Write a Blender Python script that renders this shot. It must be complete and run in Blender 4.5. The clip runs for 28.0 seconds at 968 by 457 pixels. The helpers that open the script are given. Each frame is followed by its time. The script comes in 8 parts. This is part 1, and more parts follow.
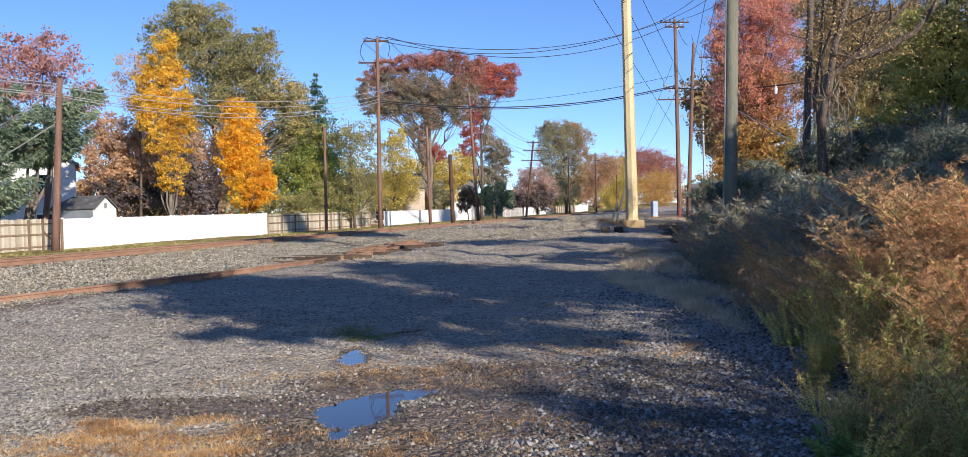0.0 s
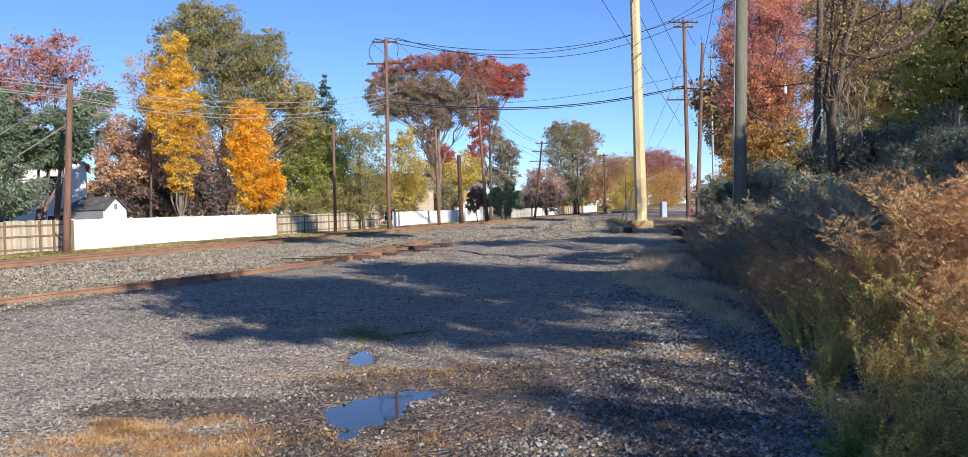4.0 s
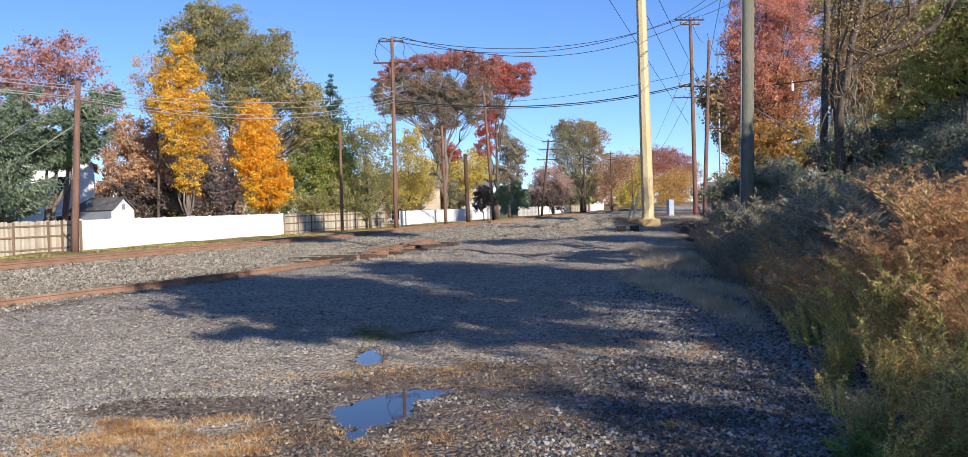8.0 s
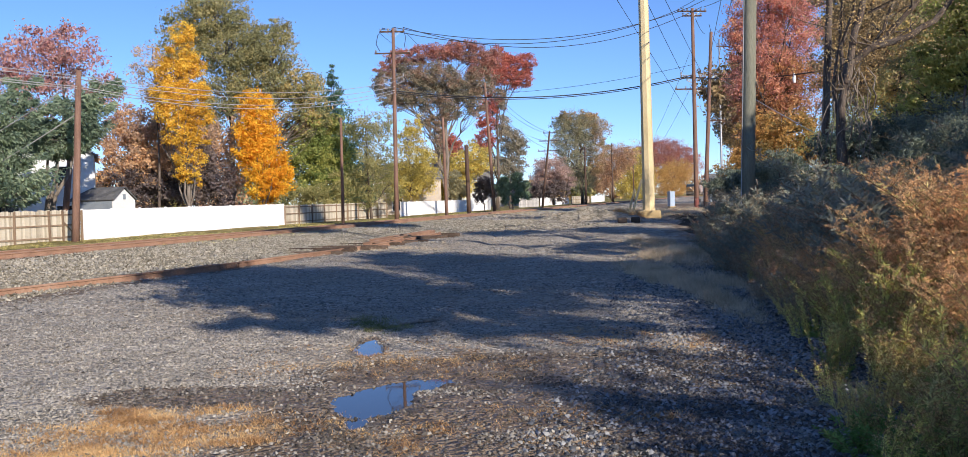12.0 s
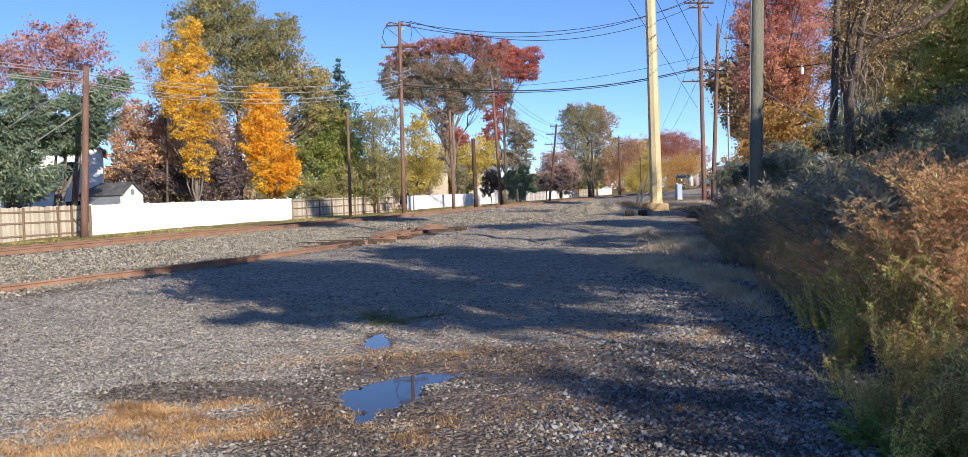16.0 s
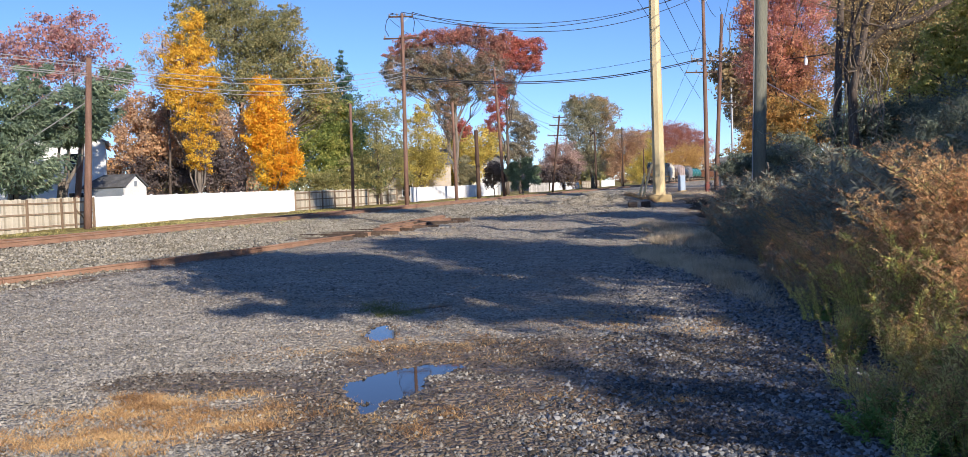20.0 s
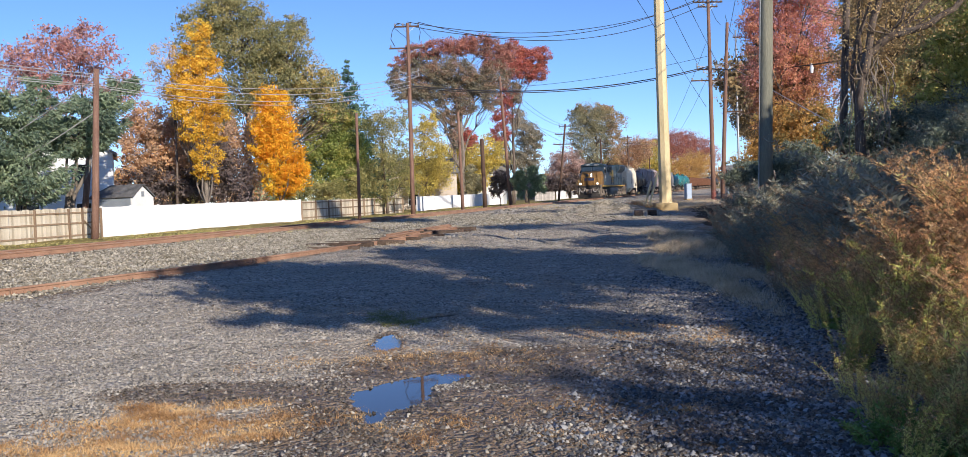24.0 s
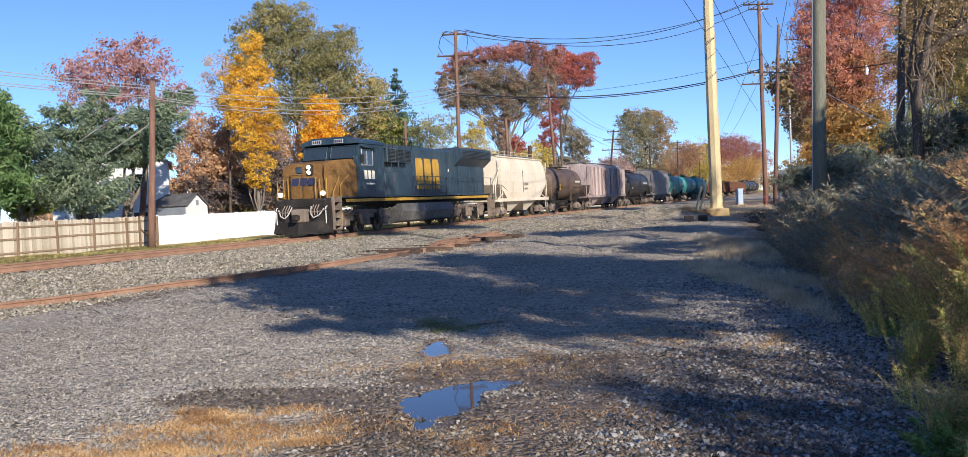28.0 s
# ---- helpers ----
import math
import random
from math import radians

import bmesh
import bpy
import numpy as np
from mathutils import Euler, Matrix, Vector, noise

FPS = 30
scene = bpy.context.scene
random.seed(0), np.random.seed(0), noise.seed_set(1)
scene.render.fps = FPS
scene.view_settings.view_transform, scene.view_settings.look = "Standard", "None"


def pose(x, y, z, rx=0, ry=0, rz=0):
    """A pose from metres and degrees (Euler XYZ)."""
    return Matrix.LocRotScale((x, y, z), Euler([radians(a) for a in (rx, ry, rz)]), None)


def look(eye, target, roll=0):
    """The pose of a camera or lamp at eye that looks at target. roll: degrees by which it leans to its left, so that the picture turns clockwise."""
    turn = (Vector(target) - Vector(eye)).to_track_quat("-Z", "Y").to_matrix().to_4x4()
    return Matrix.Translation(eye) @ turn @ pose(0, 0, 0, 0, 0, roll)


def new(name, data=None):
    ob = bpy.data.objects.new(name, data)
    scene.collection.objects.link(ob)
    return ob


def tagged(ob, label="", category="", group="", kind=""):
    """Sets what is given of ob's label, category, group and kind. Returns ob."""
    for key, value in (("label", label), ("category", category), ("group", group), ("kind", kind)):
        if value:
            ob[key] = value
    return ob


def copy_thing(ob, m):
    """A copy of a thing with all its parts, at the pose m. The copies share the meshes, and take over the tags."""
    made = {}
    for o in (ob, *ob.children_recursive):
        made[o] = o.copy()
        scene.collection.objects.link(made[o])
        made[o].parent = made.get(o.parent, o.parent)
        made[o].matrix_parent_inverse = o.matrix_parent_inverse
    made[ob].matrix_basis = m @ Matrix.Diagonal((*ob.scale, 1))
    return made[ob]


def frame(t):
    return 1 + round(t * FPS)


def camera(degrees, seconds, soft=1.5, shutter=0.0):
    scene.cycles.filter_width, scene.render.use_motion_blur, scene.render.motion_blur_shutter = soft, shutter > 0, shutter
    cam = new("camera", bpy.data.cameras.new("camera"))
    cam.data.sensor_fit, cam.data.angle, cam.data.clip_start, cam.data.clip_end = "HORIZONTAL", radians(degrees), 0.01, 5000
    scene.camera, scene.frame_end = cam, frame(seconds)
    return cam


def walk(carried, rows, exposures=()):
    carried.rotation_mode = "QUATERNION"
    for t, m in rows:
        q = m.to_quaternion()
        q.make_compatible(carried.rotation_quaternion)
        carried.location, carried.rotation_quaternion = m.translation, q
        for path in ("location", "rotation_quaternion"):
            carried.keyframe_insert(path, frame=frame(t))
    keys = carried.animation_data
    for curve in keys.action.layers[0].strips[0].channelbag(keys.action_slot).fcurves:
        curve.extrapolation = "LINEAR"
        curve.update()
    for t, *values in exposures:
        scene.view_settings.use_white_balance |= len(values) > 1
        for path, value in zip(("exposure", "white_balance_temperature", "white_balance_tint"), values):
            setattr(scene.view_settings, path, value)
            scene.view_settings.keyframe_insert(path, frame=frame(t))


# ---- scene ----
# camera: hand-held on one spot, turning slowly to the left
EYE = (0.0, 0.0, 1.65)
cam = camera(57.58, 28.0, soft=0.6)
# seconds, then the turn about x, y and z in degrees
PATH = [
    (0, 88.649, 1.593, -0.327), (0.5, 88.570, 1.565, -0.276), (1, 88.539, 1.497, -0.213), (1.5, 88.573, 1.479, -0.135),
    (2, 88.616, 1.507, -0.057), (2.5, 88.643, 1.536, 0.029), (3, 88.642, 1.597, 0.087), (3.5, 88.673, 1.632, 0.157),
    (5.5, 88.739, 1.738, 0.457), (6, 88.731, 1.794, 0.512), (6.5, 88.712, 1.844, 0.559), (7, 88.680, 1.857, 0.618),
    (7.5, 88.689, 1.824, 0.668), (8, 88.637, 1.877, 0.672), (8.5, 88.518, 1.850, 0.692), (9, 88.452, 1.843, 0.698),
    (9.5, 88.384, 1.881, 0.717), (10, 88.335, 1.816, 0.738), (10.5, 88.310, 1.786, 0.707), (11, 88.260, 1.726, 0.727),
    (11.5, 88.174, 1.698, 0.718), (12, 88.063, 1.684, 0.726), (12.5, 88.003, 1.709, 0.804), (14.5, 87.812, 1.796, 1.094),
    (15, 87.786, 1.834, 1.121), (15.5, 87.727, 1.827, 1.163), (16, 87.658, 1.946, 1.185), (16.5, 87.599, 1.986, 1.244),
    (17, 87.564, 1.964, 1.299), (17.5, 87.503, 2.054, 1.298), (18, 87.433, 2.034, 1.344), (18.5, 87.353, 2.015, 1.353),
    (19, 87.253, 2.042, 1.387), (19.5, 87.153, 2.036, 1.379), (20, 87.115, 1.991, 1.372), (20.5, 87.052, 1.988, 1.373),
    (21, 86.975, 1.979, 1.398), (21.5, 86.994, 1.969, 1.415), (23.5, 87.457, 2.056, 1.580), (24, 87.711, 2.203, 1.765),
    (24.5, 87.968, 2.264, 1.967), (25, 87.984, 2.328, 2.266), (25.5, 88.036, 2.383, 2.537), (26, 88.138, 2.452, 2.903),
    (26.5, 88.220, 2.448, 3.267), (27, 88.289, 2.440, 3.705), (27.5, 88.249, 2.515, 4.203), (28, 88.272, 2.579, 4.899),
]
walk(cam, [(t, pose(*EYE, rx, ry, rz)) for t, rx, ry, rz in PATH], exposures=[(0, 0.12, 5850, 18), (28, 0.12, 5850, 18)])

# ---- light ----
SUN_WAY = Vector((0.52, -0.855, 0.0)).normalized()   # level way towards the sun
SUN_HIGH = 22.0
sky = bpy.data.worlds.new("sky")
scene.world = sky
sky.use_nodes = True
_n, _l = sky.node_tree.nodes, sky.node_tree.links
_bg = _n["Background"]
_tex = _n.new("ShaderNodeTexSky")
_tex.sky_type = "NISHITA"
_tex.sun_disc = False
_tex.sun_elevation = radians(SUN_HIGH)
_tex.sun_rotation = math.atan2(SUN_WAY.x, SUN_WAY.y)
_tex.air_density = 0.8
_tex.dust_density = 0.0
_tex.altitude = 900
_tex.ozone_density = 5.0
_l.new(_tex.outputs[0], _bg.inputs[0])
_bg.inputs[1].default_value = 0.139
sun = new("sun", bpy.data.lights.new("sun", "SUN"))
sun.data.energy = 5.9
sun.data.angle = radians(0.53)
sun.data.color = (1.0, 0.875, 0.65)
_d = Vector((SUN_WAY.x, SUN_WAY.y, math.tan(radians(SUN_HIGH))))
sun.matrix_world = look(_d * 60, (0, 0, 0))

# ---- materials ----
def hue(c, k):
    return tuple(min(1.0, v * k) for v in c)


def material(name, colours, scale=3.0, fine=40.0, rough=0.8, metal=0.0, bump=0.3, depth=0.01, islands=0.0, stretch=(1, 1, 1), spec=0.3, dirt=None, local=True):
    """A surface of two to four colours, mixed by coarse and fine noise, with fine relief."""
    m = bpy.data.materials.new(name)
    m.use_nodes = True
    n, l = m.node_tree.nodes, m.node_tree.links
    b = n["Principled BSDF"]
    b.inputs["Roughness"].default_value = rough
    b.inputs["Metallic"].default_value = metal
    b.inputs["Specular IOR Level"].default_value = spec
    if local:
        co = n.new("ShaderNodeTexCoord").outputs["Object"]
    else:
        co = n.new("ShaderNodeNewGeometry").outputs["Position"]
    mp = n.new("ShaderNodeMapping")
    mp.inputs["Scale"].default_value = stretch
    l.new(co, mp.inputs[0])
    a = n.new("ShaderNodeTexNoise")
    a.inputs["Scale"].default_value = scale
    a.inputs["Detail"].default_value = 6
    f = n.new("ShaderNodeTexNoise")
    f.inputs["Scale"].default_value = fine
    f.inputs["Detail"].default_value = 4
    l.new(mp.outputs[0], a.inputs[0])
    l.new(mp.outputs[0], f.inputs[0])
    mix = n.new("ShaderNodeMath")
    mix.operation = "MULTIPLY_ADD"
    mix.inputs[1].default_value = 0.45
    l.new(f.outputs[0], mix.inputs[0])
    sc = n.new("ShaderNodeMath")
    sc.operation = "MULTIPLY"
    sc.inputs[1].default_value = 0.55
    l.new(a.outputs[0], sc.inputs[0])
    l.new(sc.outputs[0], mix.inputs[2])
    value = mix.outputs[0]
    if islands:
        g = n.new("ShaderNodeNewGeometry")
        o = n.new("ShaderNodeObjectInfo")
        ad = n.new("ShaderNodeMath")
        ad.operation = "ADD"
        l.new(g.outputs["Random Per Island"], ad.inputs[0])
        l.new(o.outputs["Random"], ad.inputs[1])
        fr = n.new("ShaderNodeMath")
        fr.operation = "FRACT"
        l.new(ad.outputs[0], fr.inputs[0])
        m2 = n.new("ShaderNodeMath")
        m2.operation = "MULTIPLY_ADD"
        m2.inputs[1].default_value = islands
        l.new(fr.outputs[0], m2.inputs[0])
        sub = n.new("ShaderNodeMath")
        sub.operation = "SUBTRACT"
        sub.inputs[1].default_value = islands * 0.5
        l.new(value, sub.inputs[0])
        l.new(sub.outputs[0], m2.inputs[2])
        value = m2.outputs[0]
    r = n.new("ShaderNodeValToRGB")
    e = r.color_ramp.elements
    k = len(colours)
    while len(e) < k:
        e.new(0.5)
    for i, c in enumerate(colours):
        e[i].position = 0.32 + 0.36 * i / max(1, k - 1)
        e[i].color = (*c, 1)
    l.new(value, r.inputs[0])
    l.new(r.outputs[0], b.inputs["Base Color"])
    if bump:
        bp = n.new("ShaderNodeBump")
        bp.inputs["Strength"].default_value = bump
        bp.inputs["Distance"].default_value = depth
        l.new(f.outputs[0], bp.inputs["Height"])
        l.new(bp.outputs[0], b.inputs["Normal"])
    return m


def leaf_material(name, colours, patch=0.5, thin=0.42):
    """Leaves: the colour goes by patches of the crown and from leaf to leaf, and some light comes through."""
    m = bpy.data.materials.new(name)
    m.use_nodes = True
    n, l = m.node_tree.nodes, m.node_tree.links
    n.remove(n["Principled BSDF"])
    out = n["Material Output"]
    g = n.new("ShaderNodeNewGeometry")
    a = n.new("ShaderNodeTexNoise")
    a.inputs["Scale"].default_value = patch
    a.inputs["Detail"].default_value = 3
    l.new(g.outputs["Position"], a.inputs[0])
    x = n.new("ShaderNodeMath")
    x.operation = "MULTIPLY_ADD"
    x.inputs[1].default_value = 0.34
    l.new(g.outputs["Random Per Island"], x.inputs[0])
    y = n.new("ShaderNodeMath")
    y.operation = "SUBTRACT"
    y.inputs[1].default_value = 0.17
    l.new(a.outputs[0], y.inputs[0])
    l.new(y.outputs[0], x.inputs[2])
    r = n.new("ShaderNodeValToRGB")
    e = r.color_ramp.elements
    while len(e) < len(colours):
        e.new(0.5)
    for i, c in enumerate(colours):
        e[i].position = 0.3 + 0.4 * i / (len(colours) - 1)
        e[i].color = (*hue(c, 1.7), 1)
    l.new(x.outputs[0], r.inputs[0])
    d = n.new("ShaderNodeBsdfPrincipled")
    d.inputs["Roughness"].default_value = 0.6
    d.inputs["Specular IOR Level"].default_value = 0.25
    t = n.new("ShaderNodeBsdfTranslucent")
    l.new(r.outputs[0], d.inputs["Base Color"])
    l.new(r.outputs[0], t.inputs[0])
    mx = n.new("ShaderNodeMixShader")
    mx.inputs[0].default_value = thin
    l.new(d.outputs[0], mx.inputs[1])
    l.new(t.outputs[0], mx.inputs[2])
    l.new(mx.outputs[0], out.inputs[0])
    return m


def glow(name, colour, strength):
    m = bpy.data.materials.new(name)
    m.use_nodes = True
    b = m.node_tree.nodes["Principled BSDF"]
    b.inputs["Base Color"].default_value = (*colour, 1)
    b.inputs["Emission Color"].default_value = (*colour, 1)
    b.inputs["Emission Strength"].default_value = strength
    return m


def plain(name, colour, rough=0.5, metal=0.0, spec=0.5):
    m = bpy.data.materials.new(name)
    m.use_nodes = True
    b = m.node_tree.nodes["Principled BSDF"]
    b.inputs["Base Color"].default_value = (*colour, 1)
    b.inputs["Roughness"].default_value = rough
    b.inputs["Metallic"].default_value = metal
    b.inputs["Specular IOR Level"].default_value = spec
    return m


LEAF = {k: leaf_material("leaves_" + k, c) for k, c in {
    "cedar": [(.085, .12, .085), (.15, .195, .13), (.24, .285, .18)],
    "conifer": [(.06, .11, .04), (.11, .18, .065), (.18, .25, .1)],
    "spruce": [(.03, .065, .05), (.065, .115, .075), (.1, .155, .095)],
    "green": [(.1, .135, .04), (.185, .215, .06), (.32, .31, .09)],
    "darkgreen": [(.13, .175, .1), (.21, .26, .15), (.31, .34, .2)],
    "olive": [(.125, .13, .05), (.225, .21, .085), (.35, .31, .13)],
    "yellowgreen": [(.22, .19, .06), (.38, .31, .08), (.5, .4, .1)],
    "gold": [(.34, .19, .02), (.48, .3, .03), (.57, .41, .06)],
    "orange": [(.42, .19, .012), (.53, .3, .018), (.58, .41, .04)],
    "redpurple": [(.24, .17, .155), (.33, .165, .15), (.37, .23, .19)],
    "rust": [(.25, .185, .14), (.35, .24, .155), (.46, .3, .165)],
    "darkpurple": [(.075, .063, .063), (.115, .092, .088), (.17, .135, .115)],
    "greytwig": [(.2, .16, .11), (.33, .25, .17), (.45, .33, .2)],
    "bronze": [(.125, .135, .065), (.2, .2, .095), (.29, .245, .1), (.4, .28, .1)],
    "bronze2": [(.15, .15, .08), (.26, .19, .1), (.4, .25, .12)],
    "wine": [(.17, .125, .1), (.28, .13, .1), (.36, .165, .12)],
    "crimson": [(.13, .13, .095), (.2, .175, .12), (.28, .175, .125)],
    "scarlet": [(.22, .11, .085), (.33, .095, .08), (.37, .15, .1)],
    "greybrown": [(.13, .125, .095), (.215, .195, .145), (.3, .26, .19)],
    "pinkish": [(.2, .15, .13), (.31, .215, .185), (.4, .3, .25)],
    "maroon": [(.22, .11, .095), (.32, .14, .115), (.4, .21, .14)],
    "orangefar": [(.3, .19, .085), (.4, .265, .095), (.47, .35, .14)],
    "redorange": [(.31, .18, .145), (.43, .19, .15), (.49, .285, .165)],
    "browngold": [(.19, .145, .085), (.31, .225, .115), (.46, .33, .14)],
    "autumn": [(.15, .13, .05), (.3, .185, .06), (.41, .24, .07)],
    "greengold": [(.15, .175, .06), (.26, .275, .085), (.4, .365, .115)],
    "oak": [(.125, .13, .065), (.2, .19, .09), (.29, .25, .11)],
    "greygreen": [(.13, .135, .09), (.225, .215, .135), (.34, .3, .175)],
    "dullrust": [(.2, .13, .085), (.32, .2, .12), (.42, .28, .16)],
    "amber": [(.2, .115, .065), (.33, .165, .085), (.43, .26, .1)],
    # browns darkened to carry the shade inside the woods
    "woods": [(.11, .09, .055), (.19, .145, .08), (.3, .215, .105)],
    # dark bluish greens: the bank's shade is put into the leaf colour
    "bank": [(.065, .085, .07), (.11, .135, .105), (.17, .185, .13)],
}.items()}

BARK = material("bark", [(.06, .045, .035), (.13, .1, .08), (.2, .17, .14)], 2, 14, .95, 0, .8, .03, stretch=(3, 3, .6))
BARK_GREY = material("grey_bark", [(.09, .075, .06), (.19, .16, .13), (.3, .26, .22)], 2, 14, .95, 0, .8, .03, stretch=(3, 3, .6))
BARK_PALE = material("pale_bark", [(.16, .13, .1), (.28, .23, .18), (.38, .33, .27)], 2, 14, .95, 0, .8, .03, stretch=(3, 3, .6))
POLE_WOOD = material("creosoted_pole_wood", [(.105, .062, .046), (.2, .117, .085), (.3, .185, .138)], 1.5, 20, .9, 0, .5, .01, stretch=(4, 4, .4))
POLE_DARK = material("dark_pole_wood", [(.05, .03, .022), (.09, .055, .04), (.14, .09, .06)], 1.5, 20, .9, 0, .5, .01, stretch=(4, 4, .4))
POLE_GREEN = material("greenish_treated_pole_wood", [(.12, .125, .1), (.2, .2, .155), (.3, .285, .22)], 1.2, 22, .9, 0, .6, .012, stretch=(5, 5, .35))
YELLOW_STEEL = material("tan_painted_pole", [(.5, .4, .22), (.62, .5, .28), (.7, .58, .35)], .8, 12, .55, 0, .1, .004, stretch=(1, 1, .3))
CONCRETE = material("yellowed_concrete", [(.3, .22, .11), (.42, .31, .15), (.5, .4, .24)], 2, 30, .9, 0, .4, .01)
WIRE = material("black_cable", [(.02, .02, .022), (.04, .04, .045)], 2, 30, .5, 0, 0)
# pale grey puts the sun that the lines catch into their colour
PALE_LINE = material("pale_sunlit_cable", [(.3, .3, .3), (.42, .42, .41)], 2, 30, .5, 0, 0)
GREY_STEEL = material("galvanised_steel", [(.3, .31, .32), (.42, .43, .44), (.5, .5, .5)], 3, 40, .45, .6, .1)
PORCELAIN = material("grey_porcelain", [(.3, .3, .31), (.5, .5, .5)], 8, 60, .3, 0, 0)
FENCE_WOOD = material("weathered_fence_wood", [(.36, .315, .235), (.53, .475, .37), (.66, .6, .48)], 1.5, 25, .9, 0, .4, .006, .35, (6, 6, .5))
FENCE_POST = material("weathered_fence_post_wood", [(.16, .11, .075), (.25, .18, .12), (.33, .25, .17)], 1.5, 25, .9, 0, .4, .006, .2, (6, 6, .5))
VINYL = material("white_vinyl", [(.78, .78, .78), (.84, .84, .84), (.88, .88, .88)], .8, 20, .45, 0, .05)
PICKET = material("pale_weathered_pickets", [(.36, .34, .31), (.52, .49, .45), (.68, .65, .6)], 2, 20, .8, 0, .2, .005, .3)
RUST_RAIL = material("rusty_rail_steel", [(.22, .13, .085), (.34, .205, .135), (.45, .295, .205)], 1.2, 30, .85, .1, .5, .004)
RAIL_TOP = material("worn_rail_head", [(.3, .22, .17), (.42, .35, .3), (.55, .5, .46)], 1.5, 30, .45, .7, .1, .002)
TIE = material("old_tie_wood", [(.05, .035, .026), (.1, .07, .05), (.17, .13, .1)], 2, 25, .95, 0, .7, .01, .3, (.6, 5, 5))
STONE = material("grey_ballast_stone", [(.18, .167, .143), (.285, .265, .226), (.37, .345, .297), (.44, .41, .355)], 1.1, 60, .9, 0, .5, .006, .45)
# grey stone made darker and bluer: the shade at the bank's foot
STONE_SHADED = material("shaded_grey_stone", [(.075, .08, .088), (.135, .143, .155), (.215, .223, .235), (.37, .37, .365)], 1.1, 60, .85, 0, .5, .006, .6)
STONE_MUD = material("damp_brown_stone", [(.07, .061, .05), (.12, .105, .087), (.18, .16, .135), (.28, .256, .22)], 1.1, 60, .85, 0, .5, .006, .5)
BALLAST = material("pale_ballast_stone", [(.2, .176, .122), (.3, .268, .195), (.4, .36, .272), (.52, .475, .38)], 1.1, 60, .9, 0, .5, .006, .5)
STRAW = leaf_material("dry_straw_grass", [(.21, .12, .055), (.37, .225, .1), (.52, .37, .18)], 2.5, .3)
GREY_STRAW = leaf_material("faded_grass", [(0.25, 0.202, 0.131), (0.4, 0.325, 0.217), (0.525, 0.442, 0.319)], 1.5, .3)
GOLDENROD = leaf_material("yellow_green_goldenrod_leaves", [(.26, .27, .07), (.44, .42, .11), (.62, .56, .19)], 1.6, .45)
OLIVE_GRASS = leaf_material("olive_grass", [(.09, .1, .035), (.16, .165, .06), (.26, .24, .1)], 2.0, .35)
SEED = leaf_material("rust_brown_seed_heads", [(.36, .19, .09), (.55, .32, .145), (.66, .44, .23)], 1.6, .42)
# darker, greyer copy of the seed colour for plumes that get less light
SEED_SHADED = leaf_material("shaded_seed_heads", [(.21, .135, .09), (.35, .22, .135), (.46, .31, .195)], 1.6, .35)
HERB = leaf_material("fresh_green_leaves", [(.07, .12, .03), (.12, .19, .05), (.18, .26, .08)], 2.0, .45)
WEED = leaf_material("dull_weed_leaves", [(.24, .23, .08), (.4, .355, .13), (.56, .48, .2)], 1.6, .48)
WEED_GREEN = leaf_material("green_weed_leaves", [(.14, .165, .05), (.25, .27, .085), (.4, .385, .14)], 1.6, .48)
# weed leaves greyed and darkened for the brush in shade
WEED_DARK = leaf_material("shaded_weed_leaves", [(.13, .14, .115), (.2, .205, .16), (.28, .27, .195)], 1.2, .35)
REED = leaf_material("pale_reed_leaves", [(.17, .175, .11), (.29, .275, .17), (.4, .36, .24)], 1.2, .35)
STALK = material("dry_stalk", [(.15, .09, .05), (.24, .15, .08), (.32, .22, .13)], 4, 40, .9, 0, 0)
SIDING = material("white_house_siding", [(.66, .66, .64), (.74, .74, .72), (.8, .8, .78)], .7, 14, .6, 0, .1)
SIDING_TAN = material("tan_house_siding", [(.4, .34, .27), (.5, .43, .35), (.57, .5, .42)], .7, 14, .7, 0, .1)
BRICK_RED = material("red_brick_house_wall", [(.22, .09, .06), (.32, .14, .09), (.4, .2, .14)], 3, 22, .9, 0, .3)
SHINGLE = material("grey_roof_shingles", [(.1, .1, .1), (.17, .17, .17), (.24, .23, .22)], 2, 26, .95, 0, .5, .01, .3)
GREY_PAINT = material("blue_grey_siding", [(.16, .19, .22), (.22, .25, .28), (.27, .3, .33)], .8, 16, .7, 0, .1)
DARK_GLASS = plain("dark_window_glass", (.02, .025, .03), .06, 0, .8)
BLUE_WHITE = material("pale_blue_grey_cabinet_paint", [(.3, .38, .48), (.37, .45, .55), (.43, .51, .6)], 1, 14, .5, 0, .05)

